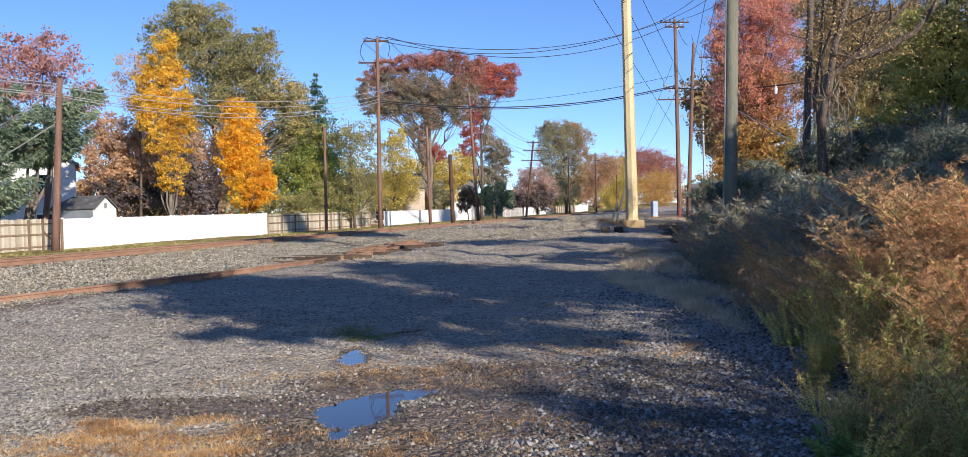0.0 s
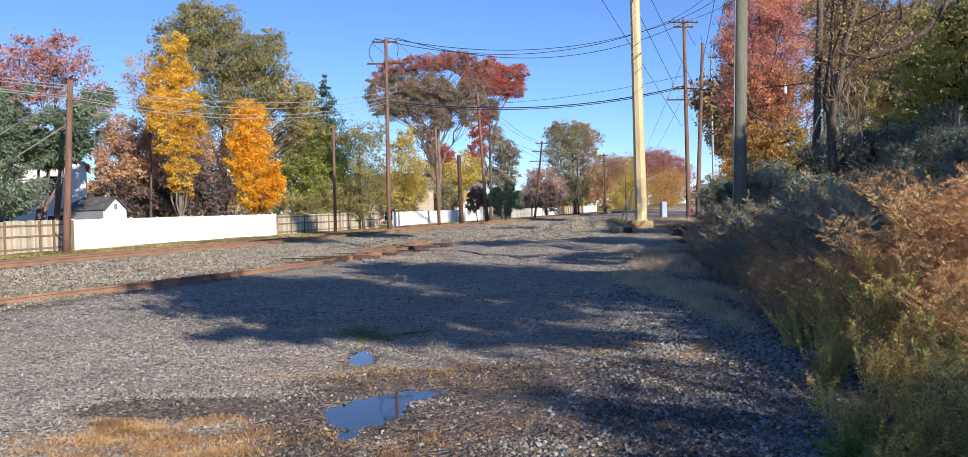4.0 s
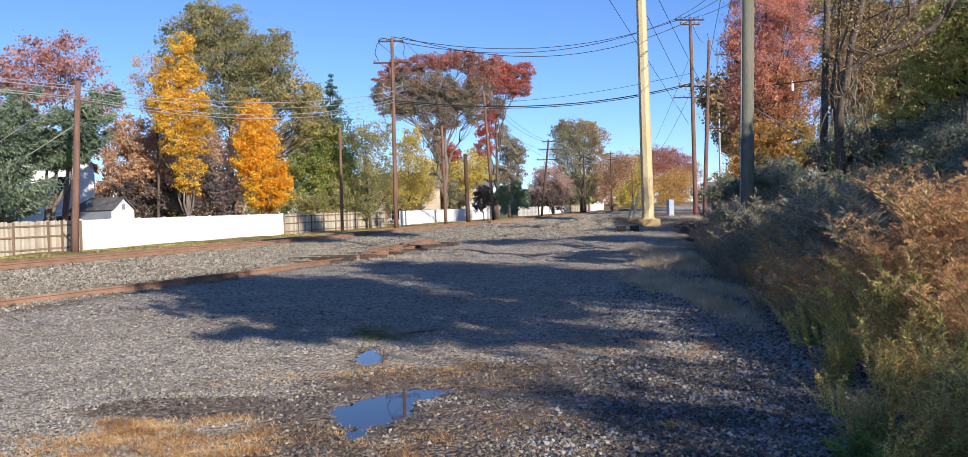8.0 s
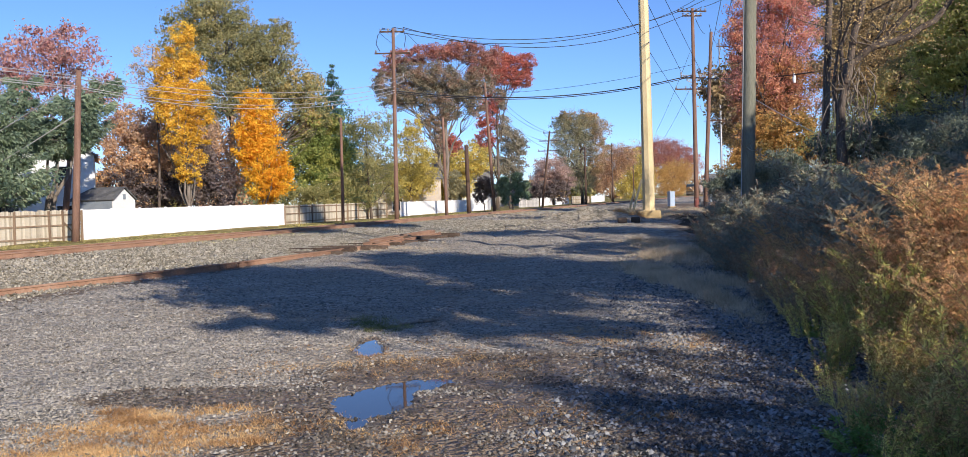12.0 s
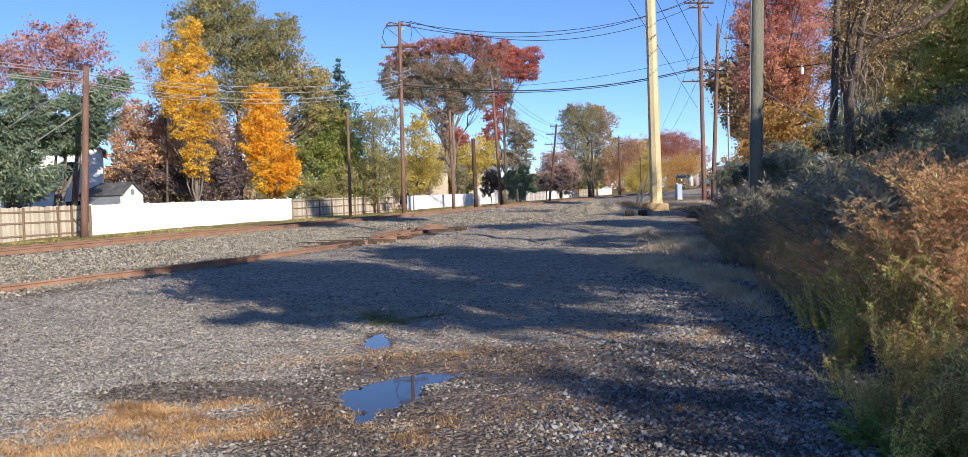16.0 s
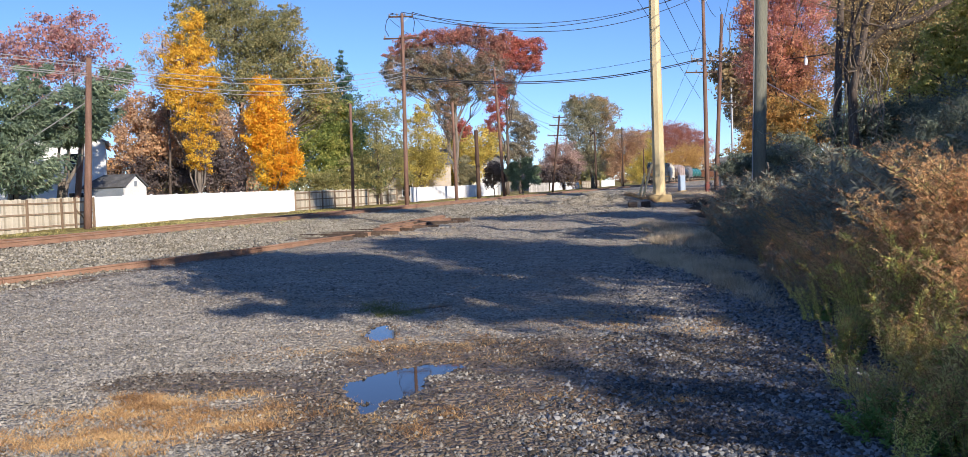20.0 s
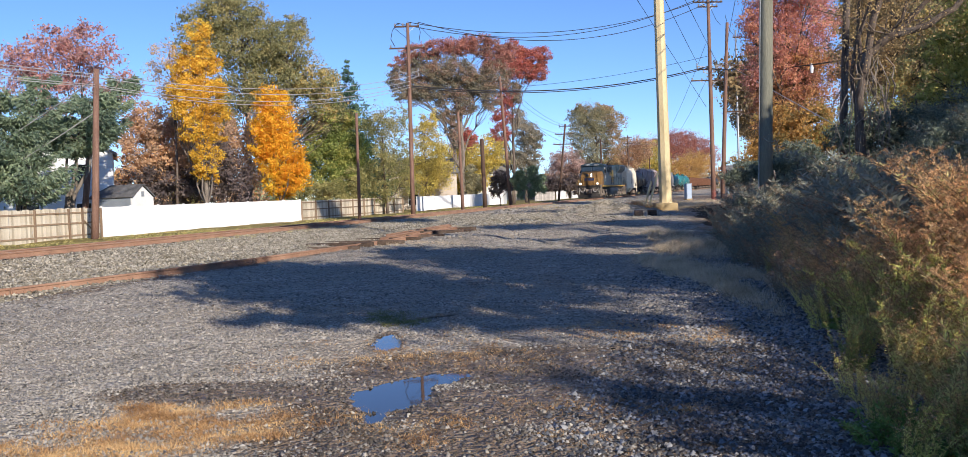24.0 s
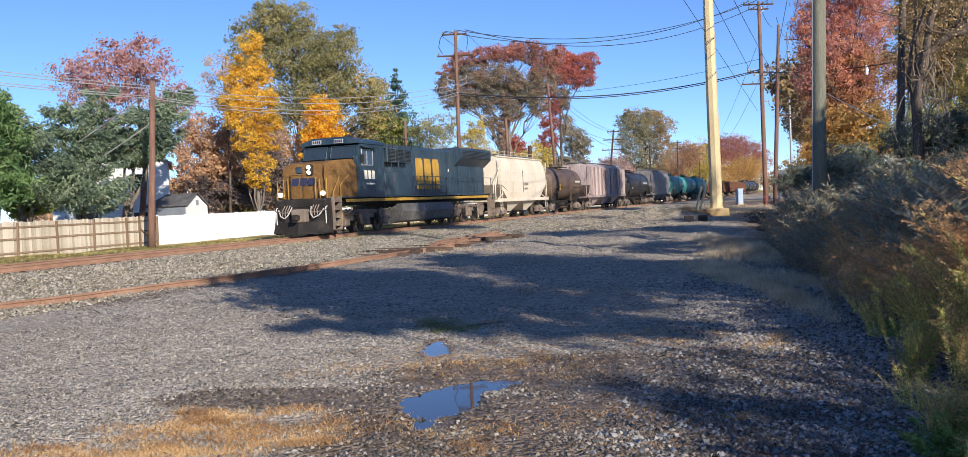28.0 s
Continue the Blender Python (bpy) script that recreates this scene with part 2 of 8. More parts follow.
# ---- geometry helpers ----
class Geo:
    """Collects tubes, boxes and faces, and links them as one mesh."""

    def __init__(self):
        self.v, self.f, self.m, self.at = [], [], [], 0

    def add(self, verts, faces, slot=0):
        k = len(self.v)
        self.v.extend(tuple(p) for p in verts)
        self.f.extend(tuple(i + k for i in q) for q in faces)
        self.m.extend([slot] * len(faces))
        return self

    def box(self, c, s, m=None, slot=0, taper=1.0, bevel=0.0):
        x, y, z = s[0] / 2, s[1] / 2, s[2] / 2
        if bevel:
            b = min(bevel, x * .9, y * .9, z * .9)
            ring = lambda a, e, h: [(-a + b, -e, h), (a - b, -e, h), (a, -e + b, h), (a, e - b, h), (a - b, e, h), (-a + b, e, h), (-a, e - b, h), (-a, -e + b, h)]
            vs = [(p[0] * .999, p[1] * .999, p[2]) for p in ring(x - b, y - b, -z)] + ring(x, y, -z + b) + ring(x, y, z - b) + ring(x - b, y - b, z)
            fs = [tuple(range(7, -1, -1)), tuple(range(24, 32))]
            for r in range(3):
                for i in range(8):
                    j = (i + 1) % 8
                    fs.append((r * 8 + i, r * 8 + j, r * 8 + 8 + j, r * 8 + 8 + i))
        else:
            t = taper
            vs = [(-x, -y, -z), (x, -y, -z), (x, y, -z), (-x, y, -z), (-x * t, -y * t, z), (x * t, -y * t, z), (x * t, y * t, z), (-x * t, y * t, z)]
            fs = [(3, 2, 1, 0), (4, 5, 6, 7), (0, 1, 5, 4), (1, 2, 6, 5), (2, 3, 7, 6), (3, 0, 4, 7)]
        c = Vector(c)
        if m is not None:
            vs = [c + m @ Vector(p) for p in vs]
        else:
            vs = [c + Vector(p) for p in vs]
        return self.add(vs, fs, slot)

    def tube(self, pts, radii, sides=6, slot=0, cap=True):
        pts = [Vector(p) for p in pts]
        if not hasattr(radii, "__len__"):
            radii = [radii] * len(pts)
        k = len(self.v)
        up = None
        for i, p in enumerate(pts):
            d = (pts[min(i + 1, len(pts) - 1)] - pts[max(i - 1, 0)])
            d = d.normalized() if d.length > 1e-9 else Vector((0, 0, 1))
            if up is None:
                up = d.orthogonal().normalized()
            up = (up - d * up.dot(d))
            up = up.normalized() if up.length > 1e-6 else d.orthogonal().normalized()
            w = d.cross(up)
            for s in range(sides):
                a = 2 * math.pi * s / sides
                q = p + (up * math.cos(a) + w * math.sin(a)) * radii[i]
                self.v.append(tuple(q))
        for i in range(len(pts) - 1):
            for s in range(sides):
                t = (s + 1) % sides
                self.f.append((k + i * sides + s, k + i * sides + t, k + (i + 1) * sides + t, k + (i + 1) * sides + s))
                self.m.append(slot)
        if cap:
            e = k + (len(pts) - 1) * sides
            self.f.append(tuple(k + s for s in range(sides - 1, -1, -1)))
            self.f.append(tuple(e + s for s in range(sides)))
            self.m += [slot, slot]
        return self

    def lathe(self, profile, sides=16, m=None, slot=0):
        """Rings (along, radius) about the local x axis."""
        k = len(self.v)
        m = m or Matrix()
        for x, r in profile:
            for s in range(sides):
                a = 2 * math.pi * s / sides
                self.v.append(tuple(m @ Vector((x, r * math.cos(a), r * math.sin(a)))))
        n = len(profile)
        for i in range(n - 1):
            for s in range(sides):
                t = (s + 1) % sides
                self.f.append((k + i * sides + s, k + (i + 1) * sides + s, k + (i + 1) * sides + t, k + i * sides + t))
                self.m.append(slot)
        self.f.append(tuple(k + s for s in range(sides)))
        self.f.append(tuple(k + (n - 1) * sides + s for s in range(sides - 1, -1, -1)))
        self.m += [slot, slot]
        return self

    def prism(self, outline, x0, x1, slot=0, m=None):
        """An outline in y, z carried along x."""
        n = len(outline)
        m = m or Matrix()
        vs = [m @ Vector((x0, y, z)) for y, z in outline] + [m @ Vector((x1, y, z)) for y, z in outline]
        fs = [(i, (i + 1) % n, n + (i + 1) % n, n + i) for i in range(n)]
        fs += [tuple(range(n - 1, -1, -1)), tuple(range(n, 2 * n))]
        return self.add(vs, fs, slot)

    def slab(self, outline, y0, y1, slot=0):
        """An outline in x, z carried along y."""
        n = len(outline)
        vs = [(x, y0, z) for x, z in outline] + [(x, y1, z) for x, z in outline]
        fs = [(i, n + i, n + (i + 1) % n, (i + 1) % n) for i in range(n)]
        fs += [tuple(range(n)), tuple(range(2 * n - 1, n - 1, -1))]
        return self.add(vs, fs, slot)

    def mesh(self, name, mats, smooth=False):
        me = bpy.data.meshes.new(name)
        me.from_pydata(self.v, [], self.f)
        for mt in (mats if isinstance(mats, (list, tuple)) else [mats]):
            me.materials.append(mt)
        me.polygons.foreach_set("material_index", self.m)
        if smooth:
            me.polygons.foreach_set("use_smooth", [True] * len(self.f))
        me.update()
        return me


def part(name, geo, mats, parent=None, label="", smooth=False):
    ob = new(name, geo.mesh(name, mats, smooth) if isinstance(geo, Geo) else geo)
    if parent is not None:
        ob.parent = parent
    if label:
        tagged(ob, label)
    return ob


def thing(name, label, category, m=None, group="", kind=""):
    ob = new(name)
    ob.empty_display_size = 0.2
    if m is not None:
        ob.matrix_basis = m
    return tagged(ob, label, category, group, kind)


def array_mesh(name, verts, faces, mats):
    """A mesh out of two arrays, all faces with the same number of corners."""
    me = bpy.data.meshes.new(name)
    nv, nf, k = len(verts), len(faces), faces.shape[1]
    me.vertices.add(nv)
    me.vertices.foreach_set("co", np.ascontiguousarray(verts, dtype=np.float32).ravel())
    me.loops.add(nf * k)
    me.loops.foreach_set("vertex_index", np.ascontiguousarray(faces, dtype=np.int32).ravel())
    me.polygons.add(nf)
    me.polygons.foreach_set("loop_start", np.arange(0, nf * k, k, dtype=np.int32))
    me.polygons.foreach_set("loop_total", np.full(nf, k, dtype=np.int32))
    for mt in (mats if isinstance(mats, (list, tuple)) else [mats]):
        me.materials.append(mt)
    me.update(calc_edges=True)
    return me


# ---- the lie of the land ----
# the line runs straight; s goes along it, o across it, away from the camera
LINE_U, LINE_N = Vector((0.2765, 0.961, 0)), Vector((-0.961, 0.2765, 0))
NEAR_RAIL, GAUGE = 22.05, 1.505
RAIL_Z = 0.40
FENCE_O = 35.2


def on_line(s, o, z=0.0):
    return LINE_U * s + LINE_N * o + Vector((0, 0, z))


LINE_TURN = math.degrees(math.atan2(LINE_U.y, LINE_U.x))


def step(a, b, v):
    t = np.clip((v - a) / (b - a), 0, 1)
    return t * t * (3 - 2 * t)


def wave(x, y, seed, size):
    """Soft hills between -1 and 1, a cheap sum of sines."""
    r = np.random.RandomState(seed)
    out = 0
    for i in range(7):
        a = r.rand() * 2 * np.pi
        k = (0.6 + 1.3 * r.rand()) * 2 * np.pi / size
        out = out + np.sin((x * np.cos(a) + y * np.sin(a)) * k + r.rand() * 6.28)
    return out / 4.0


def basin(x, y):
    """Depth of the puddles' hollows, 0 to 1."""
    ragged = 0.16 * wave(x, y, 5, 0.8) + 0.14 * wave(x, y, 6, 0.3)
    one = 1 - np.sqrt(((x + 1.06 - .1 * (y - 7.3)) / 0.32) ** 2 + ((y - 7.3) / 0.58) ** 2)
    one = np.maximum(one, 1 - np.sqrt(((x + 0.85) / 0.4) ** 2 + ((y - 7.82 - .35 * (x + .85)) / 0.27) ** 2))
    one = np.maximum(one, 0.5 * (1 - np.sqrt(((x + 1.1) / 0.16) ** 2 + ((y - 6.58) / 0.16) ** 2)))
    two = 1 - np.sqrt(((x + 1.47 + .12 * (y - 10)) / 0.16) ** 2 + ((y - 10.0) / 0.62) ** 2)
    two = np.maximum(two, .8 * (1 - np.sqrt(((x + 1.12) / 0.36) ** 2 + ((y - 11.85 - .8 * (x + 1.12)) / 0.16) ** 2)))
    return np.clip(np.maximum(one, two) + ragged * 1.05, -1, 1)


def bank_edge(y):
    """Foot of the bank; close to the camera it comes further into the yard."""
    return 1.55 + 0.175 * y - 0.28 * step(9.8, 5.4, y)


def bank(x, y):
    """How far a place lies inside the weedy bank beside the yard."""
    return x - bank_edge(y) + 0.25 * np.sin(y * 0.7) + 0.12 * np.sin(y * 2.1 + 1)


def ground_z(x, y):
    x, y = np.asarray(x, float), np.asarray(y, float)
    s = x * LINE_U.x + y * LINE_U.y
    o = x * LINE_N.x + y * LINE_N.y
    z = (0.035 * wave(x, y, 1, 5.0) + 0.012 * wave(x, y, 2, 0.8)) * step(0.1, -0.7, basin(x, y))
    # ruts and low mounds along the yard
    z = z + 0.05 * wave(s * 0.35, o, 3, 4.0) * step(24, 34, y)
    rough = step(21, 30, y) * (1 - step(58, 75, y)) * (1 - step(17.5, 20.5, o)) * step(1.5, -1.0, bank(x, y))
    z = z + (0.045 * wave(s * .4, o, 31, 2.6) + 0.015 * wave(x, y, 32, 1.5) + 0.02) * rough
    z = z - 0.04 * step(0.0, 0.5, basin(x, y)) - 0.02 * step(-0.35, 0.2, basin(x, y))
    # ballast of the line
    top = step(15.2, 20.8, o) * (1 - step(24.9, 27.2, o))
    z = z * (1 - 0.75 * top) + top * 0.19
    z = z + 0.06 * step(13.6, 14.6, o) * (1 - step(15.4, 17.0, o))
    z = z + 0.05 * step(27, 33, o)
    # gravel heap by the tall pole
    h = 1 - np.sqrt(((x - 5.9) / 3.7) ** 2 + ((y - 56.0) / 2.4) ** 2)
    z = z + 0.9 * np.clip(h + 0.12 * wave(x, y, 8, 1.6), 0, 1)
    h = 1 - np.sqrt(((x - 0.5) / 4.5) ** 2 + ((y - 48.5) / 3.0) ** 2)
    z = z + 0.12 * np.clip(h + 0.2 * wave(x, y, 9, 1.6), 0, 1)
    # bank with the woods
    b = bank(x, y)
    z = z + (2.9 * step(0.2, 11, b) + 2.2 * step(8, 30, b)) * (1 - step(48, 75, y)) * step(-40, -8, y + 30)
    return z


def ground_at(x, y):
    return float(ground_z(x, y))

# ---- ground ----
def graded(stops):
    """Coordinates from stop to stop with the given steps."""
    out = []
    for (a, d), (b, _) in zip(stops, stops[1:]):
        n = max(1, round((b - a) / d))
        out += [a + (b - a) * i / n for i in range(n)]
    return np.array(out + [stops[-1][0]])


def ground_material():
    m = bpy.data.materials.new("yard_gravel_and_soil")
    m.use_nodes = True
    n, l = m.node_tree.nodes, m.node_tree.links
    b = n["Principled BSDF"]
    b.inputs["Roughness"].default_value = 0.92
    b.inputs["Specular IOR Level"].default_value = 0.2
    pos = n.new("ShaderNodeNewGeometry").outputs["Position"]

    def noise_tex(scale, detail=5, rough=0.55):
        t = n.new("ShaderNodeTexNoise")
        t.inputs["Scale"].default_value = scale
        t.inputs["Detail"].default_value = detail
        t.inputs["Roughness"].default_value = rough
        l.new(pos, t.inputs[0])
        return t.outputs[0]

    def ramp(src, stops):
        r = n.new("ShaderNodeValToRGB")
        e = r.color_ramp.elements
        while len(e) < len(stops):
            e.new(0.5)
        for i, (p, c) in enumerate(stops):
            e[i].position, e[i].color = p, (*c, 1)
        l.new(src, r.inputs[0])
        return r.outputs[0]

    def mix(fac, a, c, mode="MIX"):
        x = n.new("ShaderNodeMix")
        x.data_type, x.blend_type = "RGBA", mode
        if isinstance(fac, float):
            x.inputs[0].default_value = fac
        else:
            l.new(fac, x.inputs[0])
        l.new(a, x.inputs[6])
        l.new(c, x.inputs[7])
        return x.outputs[2]

    def arith(op, a, c):
        x = n.new("ShaderNodeMath")
        x.operation = op
        for i, v in enumerate((a, c)):
            if isinstance(v, (int, float)):
                x.inputs[i].default_value = v
            else:
                l.new(v, x.inputs[i])
        return x.outputs[0]

    def cells(scale):
        v = n.new("ShaderNodeTexVoronoi")
        v.inputs["Scale"].default_value = scale
        v.inputs["Randomness"].default_value = 1.0
        l.new(pos, v.inputs[0])
        return v
    v1, v2 = cells(19.0), cells(47.0)
    sep = n.new("ShaderNodeSeparateColor")
    l.new(v1.outputs["Color"], sep.inputs[0])
    sep2 = n.new("ShaderNodeSeparateColor")
    l.new(v2.outputs["Color"], sep2.inputs[0])
    stone = ramp(sep.outputs[0], [(0.0, (.21, .192, .16)), (.3, (.41, .38, .32)), (.7, (.56, .52, .445)), (1.0, (.72, .675, .59))])
    grit = ramp(sep2.outputs[0], [(0.0, (.26, .236, .195)), (.5, (.46, .426, .36)), (1.0, (.62, .58, .5))])
    yard = mix(ramp(noise_tex(0.9), [(.4, (0, 0, 0)), (.62, (1, 1, 1))]), stone, grit)
    at = n.new("ShaderNodeAttribute")
    at.attribute_name = "cover"
    sepc = n.new("ShaderNodeSeparateColor")
    l.new(at.outputs["Color"], sepc.inputs[0])
    lawn_a, bank_a, mud_a = sepc.outputs[0], sepc.outputs[1], sepc.outputs[2]
    mud = ramp(noise_tex(6.0, 8), [(.3, (.11, .085, .062)), (.5, (.22, .175, .13)), (.7, (.34, .285, .222))])
    worn = ramp(arith("ADD", arith("MULTIPLY", mud_a, 0.75), noise_tex(1.7, 7)), [(.62, (0, 0, 0)), (.95, (1, 1, 1))])
    base = mix(worn, yard, mud)
    lawn = ramp(noise_tex(1.1, 8), [(.3, (.17, .16, .055)), (.5, (.29, .255, .095)), (.7, (.42, .345, .15))])
    soil = ramp(noise_tex(2.5, 8), [(.3, (.03, .026, .018)), (.55, (.065, .055, .035)), (.75, (.12, .095, .06))])
    edge = arith("MULTIPLY", noise_tex(3.0, 4), 0.5)
    base = mix(ramp(arith("ADD", lawn_a, edge), [(.62, (0, 0, 0)), (.78, (1, 1, 1))]), base, lawn)
    base = mix(ramp(arith("ADD", bank_a, edge), [(.62, (0, 0, 0)), (.78, (1, 1, 1))]), base, soil)
    big = ramp(noise_tex(0.35, 4), [(.3, (.86, .78, .68)), (.7, (1.14, 1.1, 1.06))])
    base = mix(1.0, base, big, "MULTIPLY")
    l.new(base, b.inputs["Base Color"])
    wet = ramp(mud_a, [(.55, (1, 1, 1)), (.95, (.35, .35, .35))])
    rg = n.new("ShaderNodeMath")
    rg.operation = "MULTIPLY"
    rg.inputs[1].default_value = 0.92
    l.new(wet, rg.inputs[0])
    l.new(rg.outputs[0], b.inputs["Roughness"])
    bp = n.new("ShaderNodeBump")
    bp.inputs["Strength"].default_value = 1.0
    bp.inputs["Distance"].default_value = 0.05
    hgt = arith("ADD", arith("MULTIPLY", v1.outputs["Distance"], -1.0), arith("MULTIPLY", v2.outputs["Distance"], -0.4))
    l.new(hgt, bp.inputs["Height"])
    bp2 = n.new("ShaderNodeBump")
    bp2.inputs["Strength"].default_value = 0.5
    bp2.inputs["Distance"].default_value = 0.15
    l.new(noise_tex(1.6, 6), bp2.inputs["Height"])
    l.new(bp.outputs[0], bp2.inputs["Normal"])
    l.new(bp2.outputs[0], b.inputs["Normal"])
    return m


def build_ground():
    xs = graded([(-1500, 250), (-500, 60), (-200, 20), (-80, 4), (-40, 1.2), (-12, .4), (-3.5, .1), (3.6, .25), (9, .6), (30, 2.5), (80, 12), (300, 80), (1500, 1)])
    ys = graded([(-900, 150), (-200, 25), (-50, 5), (0, 1), (5.2, .09), (12.2, .22), (24, .4), (60, 1.0), (110, 4), (220, 20), (600, 120), (2400, 1)])
    X, Y = np.meshgrid(xs, ys)
    Z = ground_z(X, Y)
    v = np.stack([X, Y, Z], -1).reshape(-1, 3)
    w = len(xs)
    i = (np.arange(len(ys) - 1)[:, None] * w + np.arange(w - 1)[None, :]).ravel()
    me = array_mesh("ground", v, np.stack([i, i + 1, i + w + 1, i + w], 1), ground_material())
    o = X * LINE_N.x + Y * LINE_N.y
    far = step(260, 420, Y) + step(90, 160, np.abs(X))
    lawn = np.clip(step(26.4, 27.6, o) + far, 0, 1)
    weedy = step(-0.3, 0.5, bank(X, Y)) * (1 - step(55, 80, Y)) + .3 * step(56, 66, Y) * (1 - step(18.6, 20.5, o)) * step(-30, -20, o)
    wet = step(-0.5, 0.35, basin(X, Y))
    S = X * LINE_U.x + Y * LINE_U.y
    dirt = .75 * step(60, 67, Y) * step(19.5, 17.5, o) * step(-12, -6, o) * step(150, 120, Y) + .8 * step(34, 40, S) * step(74, 64, S) * step(13.8, 15, o) * step(20.2, 18.5, o) + .6 * step(11, 14, S) * step(40, 37, S) * step(.9, .3, np.abs(o - 13.3))
    trod = 0.85 * step(3.0, 1.9, np.abs(Y - 6.7)) * step(-2.6, -1.2, X) * step(2.8, 1.4, X) + 0.4 * step(1.0, 0.2, np.abs(bank(X, Y) + .3)) + .95 * step(1.15, .6, np.hypot((X + 2.35) / 1.5, (Y - 7.55) / .55))
    col = np.stack([lawn, weedy, np.clip(np.maximum(np.maximum(wet, trod), dirt), 0, 1), np.ones_like(lawn)], -1).astype(np.float32)
    at = me.color_attributes.new("cover", "FLOAT_COLOR", "POINT")
    at.data.foreach_set("color", col.ravel())
    me.polygons.foreach_set("use_smooth", [True] * len(me.polygons))
    return tagged(new("ground", me), "grey gravel yard with mud, ballast and grass", "ground", kind="structure")


GROUND = build_ground()


def build_puddles():
    m = bpy.data.materials.new("puddle_water")
    m.use_nodes = True
    n, l = m.node_tree.nodes, m.node_tree.links
    b = n["Principled BSDF"]
    b.inputs["Base Color"].default_value = (.035, .03, .022, 1)
    b.inputs["Roughness"].default_value = 0.03
    b.inputs["IOR"].default_value = 1.33
    b.inputs["Specular IOR Level"].default_value = 0.9
    t = n.new("ShaderNodeTexNoise")
    t.inputs["Scale"].default_value = 9
    bp = n.new("ShaderNodeBump")
    bp.inputs["Strength"].default_value = 0.02
    bp.inputs["Distance"].default_value = 0.01
    l.new(t.outputs[0], bp.inputs["Height"])
    l.new(bp.outputs[0], b.inputs["Normal"])
    for label, x0, x1, y0, y1, z in (("shallow puddle reflecting the blue sky", -1.9, 0.2, 6.1, 8.3, -0.016), ("narrow muddy puddle in the gravel", -2.3, -.4, 9.2, 12.6, -0.02)):
        g = Geo()
        d = 0.05
        for i in range(int((x1 - x0) / d)):
            for j in range(int((y1 - y0) / d)):
                x, y = x0 + i * d, y0 + j * d
                if basin(x + d / 2, y + d / 2) > -0.12:
                    g.add([(x, y, z), (x + d, y, z), (x + d, y + d, z), (x, y + d, z)], [(0, 1, 2, 3)])
        tagged(part("puddle", g, m), label, "puddle", kind="structure")


build_puddles()


def scatter_stones(name, label, xs, ys, sizes, rng, mat, sink=0.35, tall=0.7):
    """Broken stones as small bent blocks, all in one mesh."""
    n = len(xs)
    zs = ground_z(xs, ys)
    corner = np.array([(1, 0, 0), (0, 1, 0), (-1, 0, 0), (0, -1, 0), (.1, .1, .9)], float)
    face = np.array([(0, 1, 4), (1, 2, 4), (2, 3, 4), (3, 0, 4)])
    c = corner[None] * (0.7 + 0.75 * rng.rand(n, 5, 1)) * (0.75 + 0.6 * rng.rand(n, 1, 3)) + rng.randn(n, 5, 3) * .16
    c = c * (sizes[:, None, None] * 0.52)
    a = rng.rand(n) * 6.283
    t = (rng.rand(n) - .5) * 1.6
    ca, sa, ct, st = np.cos(a)[:, None], np.sin(a)[:, None], np.cos(t)[:, None], np.sin(t)[:, None]
    x, y, z = c[..., 0], c[..., 1] * ct - c[..., 2] * st, c[..., 1] * st + c[..., 2] * ct
    x, y = x * ca - y * sa, x * sa + y * ca
    p = np.stack([x + xs[:, None], y + ys[:, None], z * tall + (zs + sizes * (0.5 - sink) * 0.5)[:, None]], -1)
    f = (np.arange(n) * 5)[:, None, None] + face[None]
    ob = new(name, array_mesh(name, p.reshape(-1, 3), f.reshape(-1, 3), mat))
    return tagged(ob, label, "gravel", kind="stuff")


